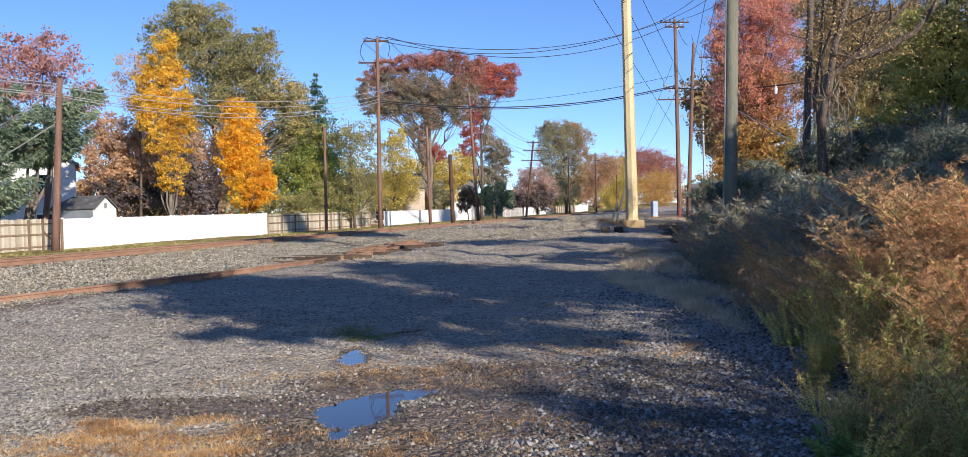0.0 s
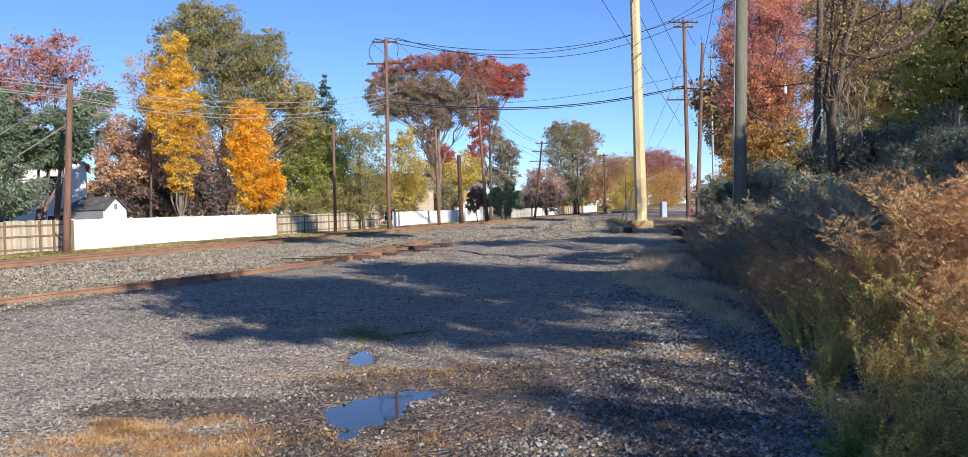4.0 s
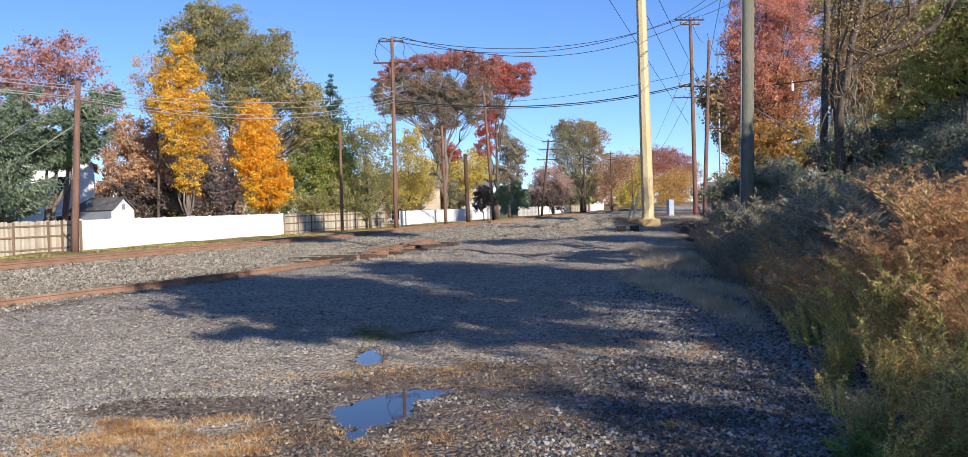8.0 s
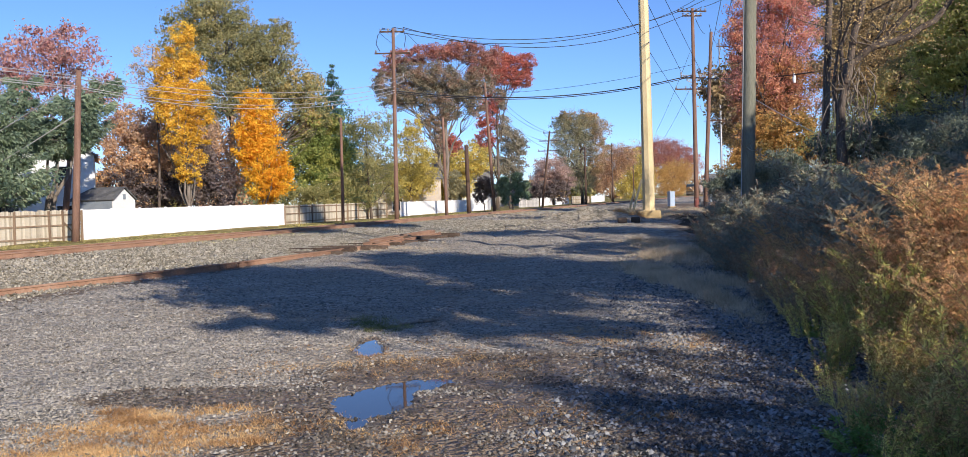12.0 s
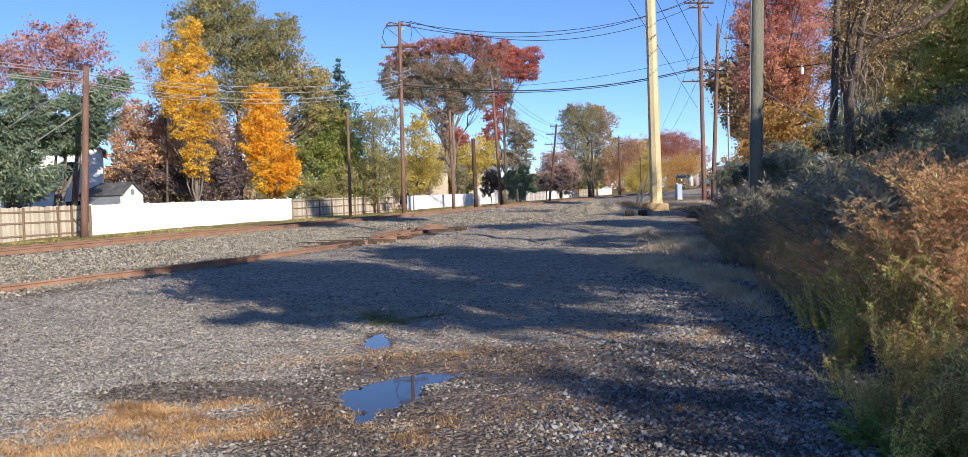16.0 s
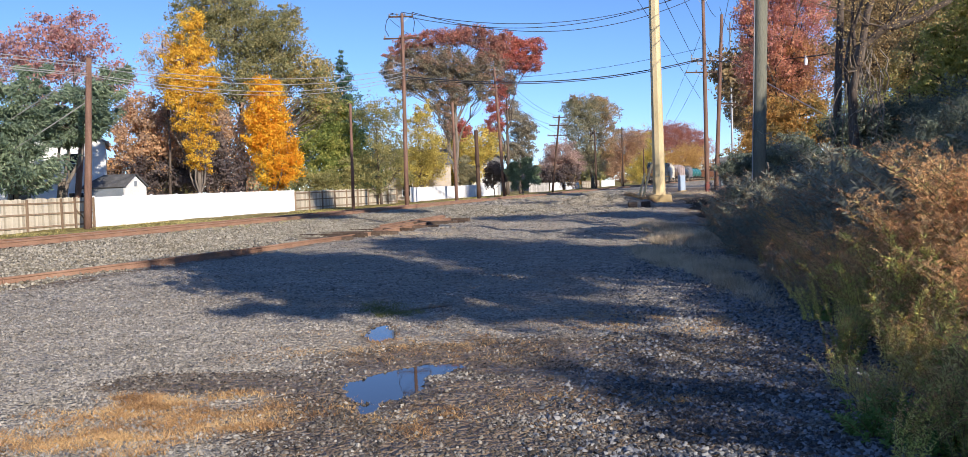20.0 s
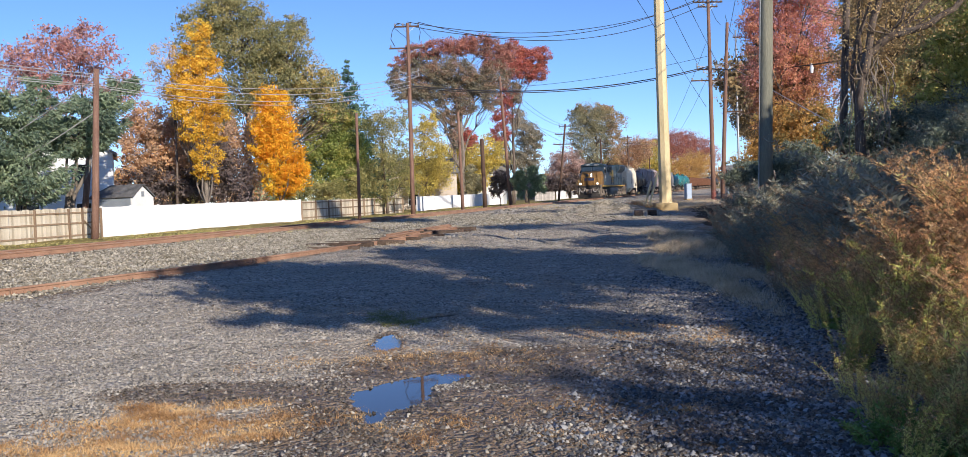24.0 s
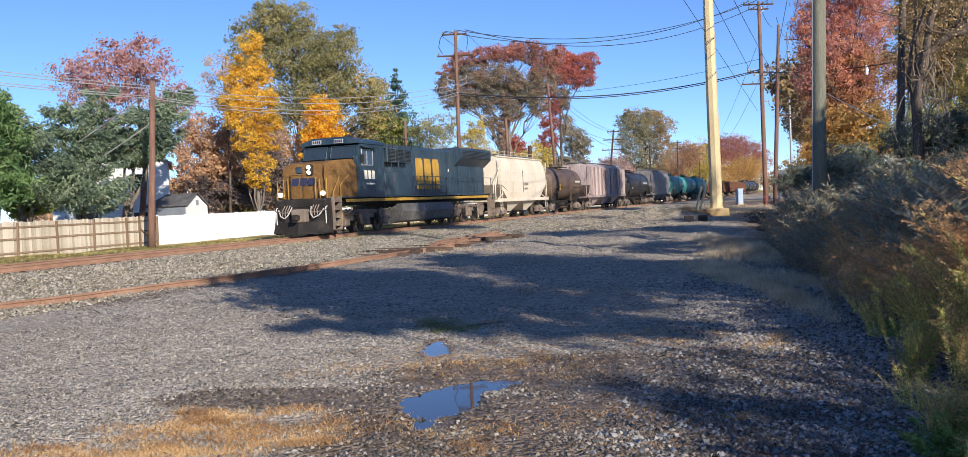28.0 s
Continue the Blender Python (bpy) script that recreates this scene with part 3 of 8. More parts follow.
def build_stones():
    rng = np.random.RandomState(11)
    # yard close to the camera
    y = 5.2 + 7.8 * rng.rand(150000) ** 1.25
    x = -0.15 + (rng.rand(150000) - .5) * (y * 1.25 + .6)
    keep = (basin(x, y) < -0.05 + .25 * rng.rand(len(x))) & (bank(x, y) < 0.9)
    clump = wave(x, y, 21, 2.2) + 0.8 * wave(x, y, 22, .8) + .5 * wave(x, y, 23, .35)
    keep &= clump > -2.2 + 2.4 * rng.rand(len(x))
    muddy = step(4.2, 2.4, np.abs(y - 7.6)) * step(-3.4, -1.6, x) * step(2.2, .6, x)
    keep &= rng.rand(len(x)) > .8 * muddy * step(-.6, .5, wave(x, y, 41, 1.7) + .4 * wave(x, y, 42, .6) + .4)
    x, y = x[keep], y[keep]
    strip = step(1.15, .6, np.hypot((x + 2.35) / 1.5, (y - 7.55) / .55)) > .3 + .6 * rng.rand(len(x))
    wet = strip | (step(3.0, 1.9, np.abs(y - 6.7)) * step(-2.3, -1.2, x) * step(3.2, 1.9, x) * (.75 + .5 * wave(x, y, 43, 1.3)) > .25 + .5 * rng.rand(len(x)))
    for label, sel, mat in (("loose grey crushed stones on the yard", ~wet, STONE), ("damp dark brown stones in the trodden mud", wet, STONE_MUD)):
        scatter_stones("gravel_stones", label, x[sel], y[sel], .010 + .026 * rng.rand(sel.sum()) ** 2.4, rng, mat, .42, .95)
    # coarse stones along the foot of the bank
    y = 5.0 + 15 * rng.rand(26000) ** 1.4
    e = rng.rand(26000)
    x = bank_edge(y) + .5 - 2.7 * e ** 1.3
    keep = rng.rand(26000) > .55 * e
    # their shade is put into the stone colour
    x, y = x[keep], y[keep]
    scatter_stones("ballast_stones", "coarse stones coloured for the shade at the bank's foot", x, y, .016 + .032 * rng.rand(len(x)) ** 1.8, rng, STONE_SHADED, .3, .95)
    # yard further out
    y = 13 + 16 * rng.rand(70000) ** 1.1
    x = (rng.rand(70000) - .5) * y * 1.2
    o = x * LINE_N.x + y * LINE_N.y
    keep = (bank(x, y) < 0.5) & (o < 15)
    x, y = x[keep], y[keep]
    scatter_stones("gravel_stones", "grey gravel scattered over the yard", x, y, .02 + .035 * rng.rand(len(x)) ** 2, rng, STONE, .45)
    # rough mounds towards the tall pole
    y = 26 + 36 * rng.rand(30000)
    x = y * (-.3 + .5 * rng.rand(30000))
    o = x * LINE_N.x + y * LINE_N.y
    keep = (bank(x, y) < 0.3) & (o < 20)
    x, y = x[keep], y[keep]
    scatter_stones("ballast_stones", "grey stones strewn over low mounds", x, y, .035 + .04 * rng.rand(len(x)) ** 2, rng, STONE, .35)
    # ballast shoulder of the line
    s = 8 + 52 * rng.rand(90000) ** 1.25
    o = 13.4 + 8.5 * rng.rand(90000)
    x, y = s * LINE_U.x + o * LINE_N.x, s * LINE_U.y + o * LINE_N.y
    scatter_stones("ballast_stones", "pale grey track ballast stones", x, y, .032 + .045 * rng.rand(len(x)) ** 1.6, rng, BALLAST, .25, 1.1)
    s = 60 + 75 * rng.rand(16000)
    o = 13 + 8.6 * rng.rand(16000)
    x, y = s * LINE_U.x + o * LINE_N.x, s * LINE_U.y + o * LINE_N.y
    scatter_stones("ballast_stones", "grey brown stones beside the far line", x, y, .07 + .1 * rng.rand(len(x)) ** 1.5, rng, STONE, .25)
    # heap of stone by the tall pole
    x, y = 5.6 + rng.randn(6500) * 1.7, 56 + rng.randn(6500) * 1.3
    scatter_stones("stone_heap", "low heap of pale crushed stone", x, y, .05 + .06 * rng.rand(len(x)) ** 1.5, rng, BALLAST, .2)
    x, y = rng.randn(3500) * 3.4, 48 + rng.randn(3500) * 2.4
    scatter_stones("stone_heap", "flat spread of pale crushed stone", x, y, .06 + .08 * rng.rand(len(x)) ** 1.5, rng, BALLAST, .2)


build_stones()


def loose_stones():
    """The largest stones close to the camera, each lying by itself."""
    rng = np.random.RandomState(19)
    kinds = []
    for k in range(8):
        g = Geo()
        n = 6
        low = [(math.cos(a) * rng.uniform(.75, 1.2), math.sin(a) * rng.uniform(.6, 1.0), -.3) for a in np.arange(n) * 2 * math.pi / n]
        top = [(x * rng.uniform(.45, .75), y * rng.uniform(.45, .75), rng.uniform(.35, .7)) for x, y, z in low]
        g.add(low + top, [tuple(range(n, 2 * n))] + [(i, (i + 1) % n, n + (i + 1) % n, n + i) for i in range(n)])
        kinds.append(g.mesh("stone", STONE))
    i = 0
    while i < 280:
        y = 5.3 + 5 * rng.rand() ** 1.4
        x = (rng.rand() - .5) * y * 1.15
        if basin(x, y) > -.15 or bank(x, y) > .2:
            continue
        k = .013 + .013 * rng.rand() ** 2
        ob = part("stone", kinds[i % 8], STONE, GROUND)
        ob.matrix_basis = pose(x, y, ground_at(x, y) + k * .2, rng.randn() * 12, rng.randn() * 12, rng.rand() * 360) @ Matrix.Scale(k, 4)
        i += 1


loose_stones()

# ---- track ----
RAIL_SHAPE = [(-.075, 0), (.075, 0), (.075, .012), (.015, .03), (.012, .125), (.036, .135), (.037, .165), (.028, .175), (-.028, .175), (-.037, .165), (-.036, .135), (-.012, .125), (-.015, .03), (-.075, .012)]


def line_pose(s, o, z=0.0):
    """A pose on the line whose x axis runs along it, away from the camera."""
    return Matrix.Translation(on_line(s, o, z)) @ pose(0, 0, 0, 0, 0, LINE_TURN)


def build_main_track():
    track = thing("railway_track", "straight railway track with rust brown rails on ballast", "railway track", kind="structure")
    for o in (NEAR_RAIL, NEAR_RAIL + GAUGE):
        for s0, s1 in ((-140, -60), (-60, 0), (0, 22), (22, 44), (44, 66), (66, 120), (120, 400), (400, 900)):
            rail = part("rail", Geo().prism(RAIL_SHAPE, s0, s1 - .008), RUST_RAIL, track)
            rail.matrix_basis = line_pose(0, o, RAIL_Z - .175)
            head = part("rail_head", Geo().prism([(-.026, .1755), (.026, .1755), (.022, .1775), (-.022, .1775)], s0, s1 - .008), RAIL_TOP, rail, "worn bare steel running surface")
    base = Geo().box((0, 0, 0), (.23, 2.6, .17), bevel=.012).mesh("tie", TIE)
    plate = Geo().box((0, 0, 0), (.2, .34, .022), bevel=.006).mesh("tie_plate", RUST_RAIL)
    for i in range(150):
        s = 2 + i * .53
        jig = random.uniform(-.03, .03)
        tie = part("tie", base, TIE, track)
        tie.matrix_basis = line_pose(s + jig, NEAR_RAIL + GAUGE / 2 + random.uniform(-.05, .05), RAIL_Z - .175 - .085 - .014) @ pose(0, 0, 0, 0, 0, random.uniform(-.8, .8))
        if s < 60:
            for o in (NEAR_RAIL, NEAR_RAIL + GAUGE):
                pl = part("tie_plate", plate, RUST_RAIL, track)
                pl.matrix_basis = line_pose(s + jig, o, RAIL_Z - .175 - .004)
    far = Geo()
    for i in range(300):
        far.box(on_line(82 + i * .56, NEAR_RAIL + GAUGE / 2, RAIL_Z - .275), (.23, 2.6, .17), pose(0, 0, 0, 0, 0, LINE_TURN).to_3x3())
    tagged(part("ties", far, TIE, track), "dark wooden ties far along the line", kind="stuff")


build_main_track()


def build_side_rails():
    """Rails lying beside the line, the end of an old siding."""
    spans = [(7.0, 13.4, 15.4, 14.08), (13.42, 20.3, 14.06, 13.02), (20.35, 29.0, 13.0, 12.98), (29.05, 38.0, 12.98, 13.6), (30.0, 38.6, 13.75, 14.1), (32.0, 39.5, 14.4, 14.55)]
    for s0, s1, o0, o1 in spans:
        a, b = on_line(s0, o0), on_line(s1, o1)
        a.z, b.z = ground_at(a.x, a.y) - .02, ground_at(b.x, b.y) - .02
        d = b - a
        rail = thing("old_rail", "rusty loose rail lying beside the line on gravel", "rail", group="old siding rails")
        rail.matrix_basis = Matrix.Translation(a) @ pose(0, 0, 0, 0, 0, math.degrees(math.atan2(d.y, d.x))) @ pose(0, 0, 0, 0, -math.degrees(math.atan2(d.z, math.hypot(d.x, d.y))), 0)
        part("rail_bar", Geo().prism(RAIL_SHAPE, 0, d.length), RUST_RAIL, rail)
        for x in (0.32, d.length - .32):
            for y in (-.035, .035):
                j = Geo().prism([(y - .014, .035), (y + .014, .035), (y + .02, .08), (y + .014, .12), (y - .014, .12)], x - .3, x + .3)
                for k in range(4):
                    j.tube([(x - .22 + k * .147, y * 1.1, .078), (x - .22 + k * .147, y * 1.9, .078)], .017, 6)
                part("joint_bar", j, RUST_RAIL, rail, "bolted rusty joint bar")
    base = Geo().box((0, 0, 0), (.22, 2.4, .15), bevel=.015).mesh("old_tie", TIE)
    for i in range(16):
        s = 25 + i * .85
        o = 13.7 + random.uniform(-.1, .1)
        p = on_line(s, o)
        ob = new("old_tie", base)
        ob.matrix_basis = Matrix.Translation((p.x, p.y, ground_at(p.x, p.y) + .03)) @ pose(0, random.uniform(-1, 1), 0, 0, 0, LINE_TURN + random.uniform(-6, 6))
        tagged(ob, "half buried weathered wooden tie", "railway tie", "old siding ties")


build_side_rails()

# ---- fences ----
FENCE_Z = -0.1


def board_fence(s0, s1, label, height=1.8, lean=0.0):
    """Upright boards on posts and three rails; boards 0.14 m wide."""
    f = thing("wooden_fence", label, "fence", line_pose(s0, FENCE_O, FENCE_Z))
    length = s1 - s0
    board = [Geo().box((0, 0, h / 2), (.136, .018, h), bevel=.004).mesh("board", FENCE_WOOD) for h in (height, height - .02, height + .015)]
    n = int(length / .142)
    for i in range(n):
        b = part("board", random.choice(board), FENCE_WOOD, f)
        b.matrix_basis = pose(i * .142 + .07, random.uniform(-.006, .006), random.uniform(-.02, .02), 0, random.uniform(-.4, .4), 0)
    post = Geo().box((0, 0, (height - .03) / 2), (.1, .1, height - .03), bevel=.01).mesh("post", FENCE_POST)
    k = max(1, round(length / 2.35))
    for i in range(k + 1):
        p = part("post", post, FENCE_POST, f)
        p.matrix_basis = pose(length * i / k, -.075, 0, random.uniform(-1, 1), random.uniform(-1, 1) + lean, 0)
    for z in (.35, 1.0, 1.55):
        part("fence_rail", Geo().box((length / 2, -.035, z), (length, .045, .085)), FENCE_POST, f)
    return f


def vinyl_fence(s0, s1, label, height=1.82, drops=()):
    """White panels between square posts with caps."""
    f = thing("vinyl_fence", label, "fence", line_pose(s0, FENCE_O, FENCE_Z - .02))
    length = s1 - s0
    k = max(1, round(length / 2.4))
    w = length / k
    post = Geo().box((0, 0, height / 2), (.125, .125, height), bevel=.008).mesh("post", VINYL)
    cap = Geo().box((0, 0, 0), (.135, .135, .02)).box((0, 0, .02), (.13, .13, .025), taper=.3).mesh("post_cap", VINYL)
    out = []
    for i in range(12):
        out += [(w * i / 12 + .006, -.015), (w * (i + 1) / 12 - .006, -.015), (w * (i + 1) / 12, -.007)]
    out = out[:-1] + [(w - .006, .015), (.006, .015)]
    # one moulded panel with grooves, stood upright
    panel = Geo().prism([(-y, x) for x, y in out], .12, height - .12, m=Matrix(((0, 0, 1, 0), (0, -1, 0, 0), (1, 0, 0, 0), (0, 0, 0, 1)))).mesh("panel", VINYL)
    rail = Geo().box((w / 2, 0, 0), (w - .12, .06, .14), bevel=.006).mesh("panel_rail", VINYL)
    for i in range(k + 1):
        p = part("post", post, VINYL, f)
        p.matrix_basis = pose(i * w, 0, 0, 0, random.uniform(-.3, .3), 0)
        part("post_cap", cap, VINYL, p).matrix_basis = pose(0, 0, height + .01)
    for i in range(k):
        part("panel", panel, VINYL, f).matrix_basis = pose(i * w, 0, random.uniform(-.01, .01), 0, 0, 0)
        for z in (.1, height - .08):
            part("panel_rail", rail, VINYL, f).matrix_basis = pose(i * w, 0, z)
    return f


def picket_fence(s0, s1, label, mat, height=1.7, o=FENCE_O):
    f = thing("picket_fence", label, "fence", line_pose(s0, o, FENCE_Z - .1))
    n = int((s1 - s0) / .3)
    picks = [Geo().box((0, 0, h / 2), (.2, .03, h), bevel=.005).mesh("picket", mat) for h in (height, height + .08, height - .07)]
    for i in range(n):
        part("picket", random.choice(picks), mat, f).matrix_basis = pose(i * .3, 0, 0, 0, random.uniform(-1.5, 1.5), 0)
    for z in (.4, 1.3):
        part("fence_rail", Geo().box(((s1 - s0) / 2, .04, z), (s1 - s0, .05, .09)), mat, f)


board_fence(12.0, 39.9, "weathered grey brown board fence with posts outside")
vinyl_fence(40.0, 61.85, "long bright white vinyl privacy fence")
board_fence(62.0, 82.4, "grey brown board fence in the shade of shrubs", 1.7)
vinyl_fence(86.3, 117.3, "white vinyl fence behind the utility poles", 1.7)
picket_fence(136, 150, "pale weathered picket fence in the shade", PICKET)
picket_fence(151, 176.5, "white picket fence far along the line", VINYL)
board_fence(179, 200, "brown board fence far along the line", 1.7)
vinyl_fence(203, 222, "white fence far along the line", 1.7)
gate = thing("fence_brace", "diagonal wooden brace on the board fence", "fence brace", line_pose(38.5, FENCE_O - .1, FENCE_Z))
part("brace_bar", Geo().tube([(0, 0, 1.2), (1.2, 0, .12)], .04, 4), FENCE_POST, gate)
part("brace_post", Geo().box((0, 0, .9), (.1, .08, 1.8)), FENCE_POST, gate)


# ---- poles and wires ----
def pole_body(x, y, height, r0, r1, lean_x=0.0, lean_y=0.0, z=None):
    z = ground_at(x, y) - .05 if z is None else z
    pts = [(lean_x * t, lean_y * t, height * t) for t in (0, .25, .5, .75, 1)]
    return Matrix.Translation((x, y, z)), Geo().tube(pts, [r0 + (r1 - r0) * t for t in (0, .25, .5, .75, 1)], 12)


def insulator(g, p, h=.22):
    p = Vector(p)
    for i in range(3):
        g.tube([p + Vector((0, 0, h * i / 3)), p + Vector((0, 0, h * (i + .5) / 3)), p + Vector((0, 0, h * (i + 1) / 3))], [.035, .095, .035], 8)


def utility_pole(label, x, y, height, r0=.17, r1=.11, mat=None, lean=(0, 0), arms=(), turn=None, z=None, extras=True):
    """A wooden pole; arms: (height, half width, offset along the arm, number of insulators)."""
    m, body = pole_body(x, y, height, r0, r1, lean[0], lean[1], z)
    p = thing("utility_pole", label, "utility pole", m, "utility poles")
    part("shaft", body, mat or POLE_WOOD, p, smooth=True)
    a = LINE_TURN + 90 if turn is None else turn
    d = Vector((math.cos(radians(a)), math.sin(radians(a)), 0))
    nrm = Vector((-d.y, d.x, 0))
    for h, half, off, k in arms:
        c = Vector((lean[0] * h / height, lean[1] * h / height, h)) + nrm * .16
        arm = part("crossarm", Geo().box(c + d * off, (half * 2, .1, .13), pose(0, 0, 0, 0, 0, a).to_3x3(), bevel=.01), POLE_DARK, p, "dark wooden crossarm")
        for i in range(k):
            g = Geo()
            insulator(g, c + d * (off - half * .92 + 2 * half * .92 * i / max(1, k - 1)) + Vector((0, 0, .06)))
            part("insulator", g, PORCELAIN, arm, "grey porcelain insulator")
        for q in (-1, 1):
            part("arm_brace", Geo().tube([c + d * (off * .3 + q * half * .6), c - nrm * .05 - Vector((0, 0, .55))], .022, 4), GREY_STEEL, arm)
    return p


def cable(label, a, b, sag, r=.018, n=18, name="power_line", mat=None):
    a, b = Vector(a), Vector(b)
    pts = []
    for i in range(n + 1):
        t = i / n
        q = a.lerp(b, t)
        q.z -= sag * 4 * t * (1 - t)
        pts.append(q)
    return tagged(part(name, Geo().tube(pts, r, 5), mat or WIRE), label, "cable", "overhead wires")


LP = (-21.5, 44.7)
lp = utility_pole("weathered brown utility pole in front of the fence", *LP, 8.75, .2, .14, lean=(.5, .1))
g = Geo()
for zz in (8.5, 7.95):
    g.tube([(.48, .1, zz), (.48 + .25, .05, zz)], .03, 5)
part("bracket", g, GREY_STEEL, lp, "steel line bracket")
post = thing("leaning_post", "leaning weathered stub pole behind the fence", "post", pose(-28.0, 56.6, 0))
part("shaft", Geo().tube([(0, 0, -.1), (.4, 0, 3.0), (.75, 0, 5.6)], [.22, .2, .17], 10), POLE_WOOD, post, smooth=True)
utility_pole("slim brown utility pole behind the track", -11.9, 68.5, 8.3, .13, .1, lean=(.1, 0))
AP = (-8.35, 74.3)
ap = utility_pole("tall brown utility pole with two crossarms", *AP, 16.2, .2, .13, lean=(.2, 0), turn=4,
                  arms=((15.95, 1.05, -.1, 4), (14.15, 1.5, -.1, 2)))
g = Geo()
for q in (-1, 1):
    for dz in (0, .45):
        g.tube([(.14, 0, 11.5 + dz), (.14 + q * .8, 0, 11.75 + dz)], .035, 5)
        insulator(g, (.14 + q * .8, 0, 11.7 + dz), .3)
part("insulator_bracket", g, PORCELAIN, ap, "pale post insulators on brackets")
g = Geo()
lo = [(-.95, -.1, 14.3), (-1.25, -.1, 14.9), (-1.1, -.1, 15.6), (-.75, -.1, 16.1), (-.4, -.1, 16.15)]
part("jumper_cable", g.tube(lo, .03, 6), WIRE, ap, "looping black jumper cable")
part("jumper_cable", Geo().tube([(1.1, -.1, 16.0), (1.25, -.1, 15.4), (1.1, -.1, 14.6)], .025, 6), WIRE, ap, "looping black jumper cable")
utility_pole("slim brown pole behind the track", -4.8, 86.5, 9.8, .17, .12, lean=(-.1, 0))
utility_pole("short dark sawn-off pole beside the track", -2.9, 96.6, 7.6, .24, .22, POLE_DARK, lean=(-.1, 0))
BP0 = (-.1, 106.4)
utility_pole("tall leaning brown utility pole", *BP0, 15.6, .22, .14, lean=(-.75, 0), turn=4, arms=((15.1, .5, 0, 2), (13.2, .5, 0, 2)))
utility_pole("leaning dark utility pole with two crossarms", 7.1, 133.3, 11.6, .18, .13, POLE_DARK, lean=(1.4, 0), turn=4,
             arms=((11.3, .9, 0, 3), (10.1, 1.4, 0, 4), (8.6, 1.5, 0, 4)))
for x, y, h in ((17.1, 166.2, 11), (26.5, 198.7, 13.4), (36.9, 235.0, 13.6), (48, 272, 12)):
    utility_pole("distant dark utility pole along the line", x, y, h, .2, .14, POLE_DARK, turn=4, arms=((h - .5, .9, 0, 2), (h - 1.8, 1.1, 0, 2)))

# tall steel pole on a footing
yp = thing("transmission_pole", "tall tan steel transmission pole on a concrete footing", "transmission pole", pose(10.35, 59.9, 0))
part("shaft", Geo().tube([(.06 - .12 * t, 0, .3 + 27 * t) for t in (0, .3, .6, 1)], [.42 - .16 * t for t in (0, .3, .6, 1)], 8), YELLOW_STEEL, yp)
part("footing", Geo().box((0, 0, .22), (1.5, 1.5, .62), bevel=.06), CONCRETE, yp, "yellow stained concrete footing")
part("base_flange", Geo().tube([(0, 0, .5), (0, 0, .56)], .54, 8), YELLOW_STEEL, yp)
g2 = Geo()
g2.tube([(-1.35, -1.2, .05), (-.5, -.6, 2.6)], .075, 6)
g2.tube([(-1.6, -1.1, .05), (-.95, -.5, 2.0)], .075, 6)
tagged(part("guy_guard", g2, YELLOW_STEEL), "yellow guards on the pole's guy wires", "guy guard").matrix_basis = pose(10.35, 59.9, 0)
fp = thing("concrete_block", "weathered concrete block beside the tall pole", "concrete block", pose(8.95, 59.6, 0))
part("block", Geo().box((0, 0, .2), (.9, .7, .5), bevel=.05), CONCRETE, fp)
for bx, by in ((7.3, 51.0), (8.1, 51.2)):
    b = thing("timber_block", "dark timber block lying on gravel", "timber block", pose(bx, by, .1))
    part("block", Geo().box((0, 0, .05), (.5, .35, .36), bevel=.03), TIE, b)

# brown poles beyond the bank
BP = (20.0, 87.8)
bp = utility_pole("tall brown utility pole with insulator brackets", *BP, 19.9, .24, .15, z=-.1, lean=(-.03, 0), turn=8,
                  arms=((19.65, 1.5, 0, 7), (19.2, 1.0, 0, 5), (13.1, 1.3, 0, 6), (12.0, 1.6, -.3, 4)))
g = Geo()
for q in (-1, 1):
    for k in range(3):
        g.tube([(-.2, 0, 12.6 + k * .35), (-.2 + q * (.5 + .3 * k), -.1, 12.8 + k * .3)], .03, 5)
        insulator(g, (-.2 + q * (.5 + .3 * k), -.1, 12.75 + k * .3), .35)
part("insulator_bracket", g, PORCELAIN, bp, "grey brackets with post insulators")
part("marker_band", Geo().tube([(0, 0, .25), (0, 0, 1.2)], .25, 12), plain("faded_red_band", (.2, .06, .045), .7), bp, "faded red band at the foot")
CP = (23.05, 97.0)
utility_pole("brown utility pole leaning slightly", *CP, 19.2, .25, .16, z=-.1, lean=(1.0, 0), turn=8, arms=((14.6, 1.2, .8, 2), (9.6, 1.0, 1.0, 2)))
DP = (29.6, 115.3)
utility_pole("slender pale steel pole", *DP, 21.5, .16, .1, GREY_STEEL, z=-.1, turn=8, arms=((20.6, .9, .6, 2), (15.2, 1.0, .6, 2), (10.8, 1.0, .6, 2)))
# the thick pole in the weeds
FP = (5.98, 21.1)
fpole = utility_pole("thick greenish weathered pole standing in weeds", *FP, 11.5, .165, .14, POLE_GREEN, lean=(.34, 0))
part("ground_wire", Geo().tube([(-.165, -.05, .2), (-.01, -.05, 5), (.18, -.04, 11)], .012, 5), GREY_STEEL, fpole)

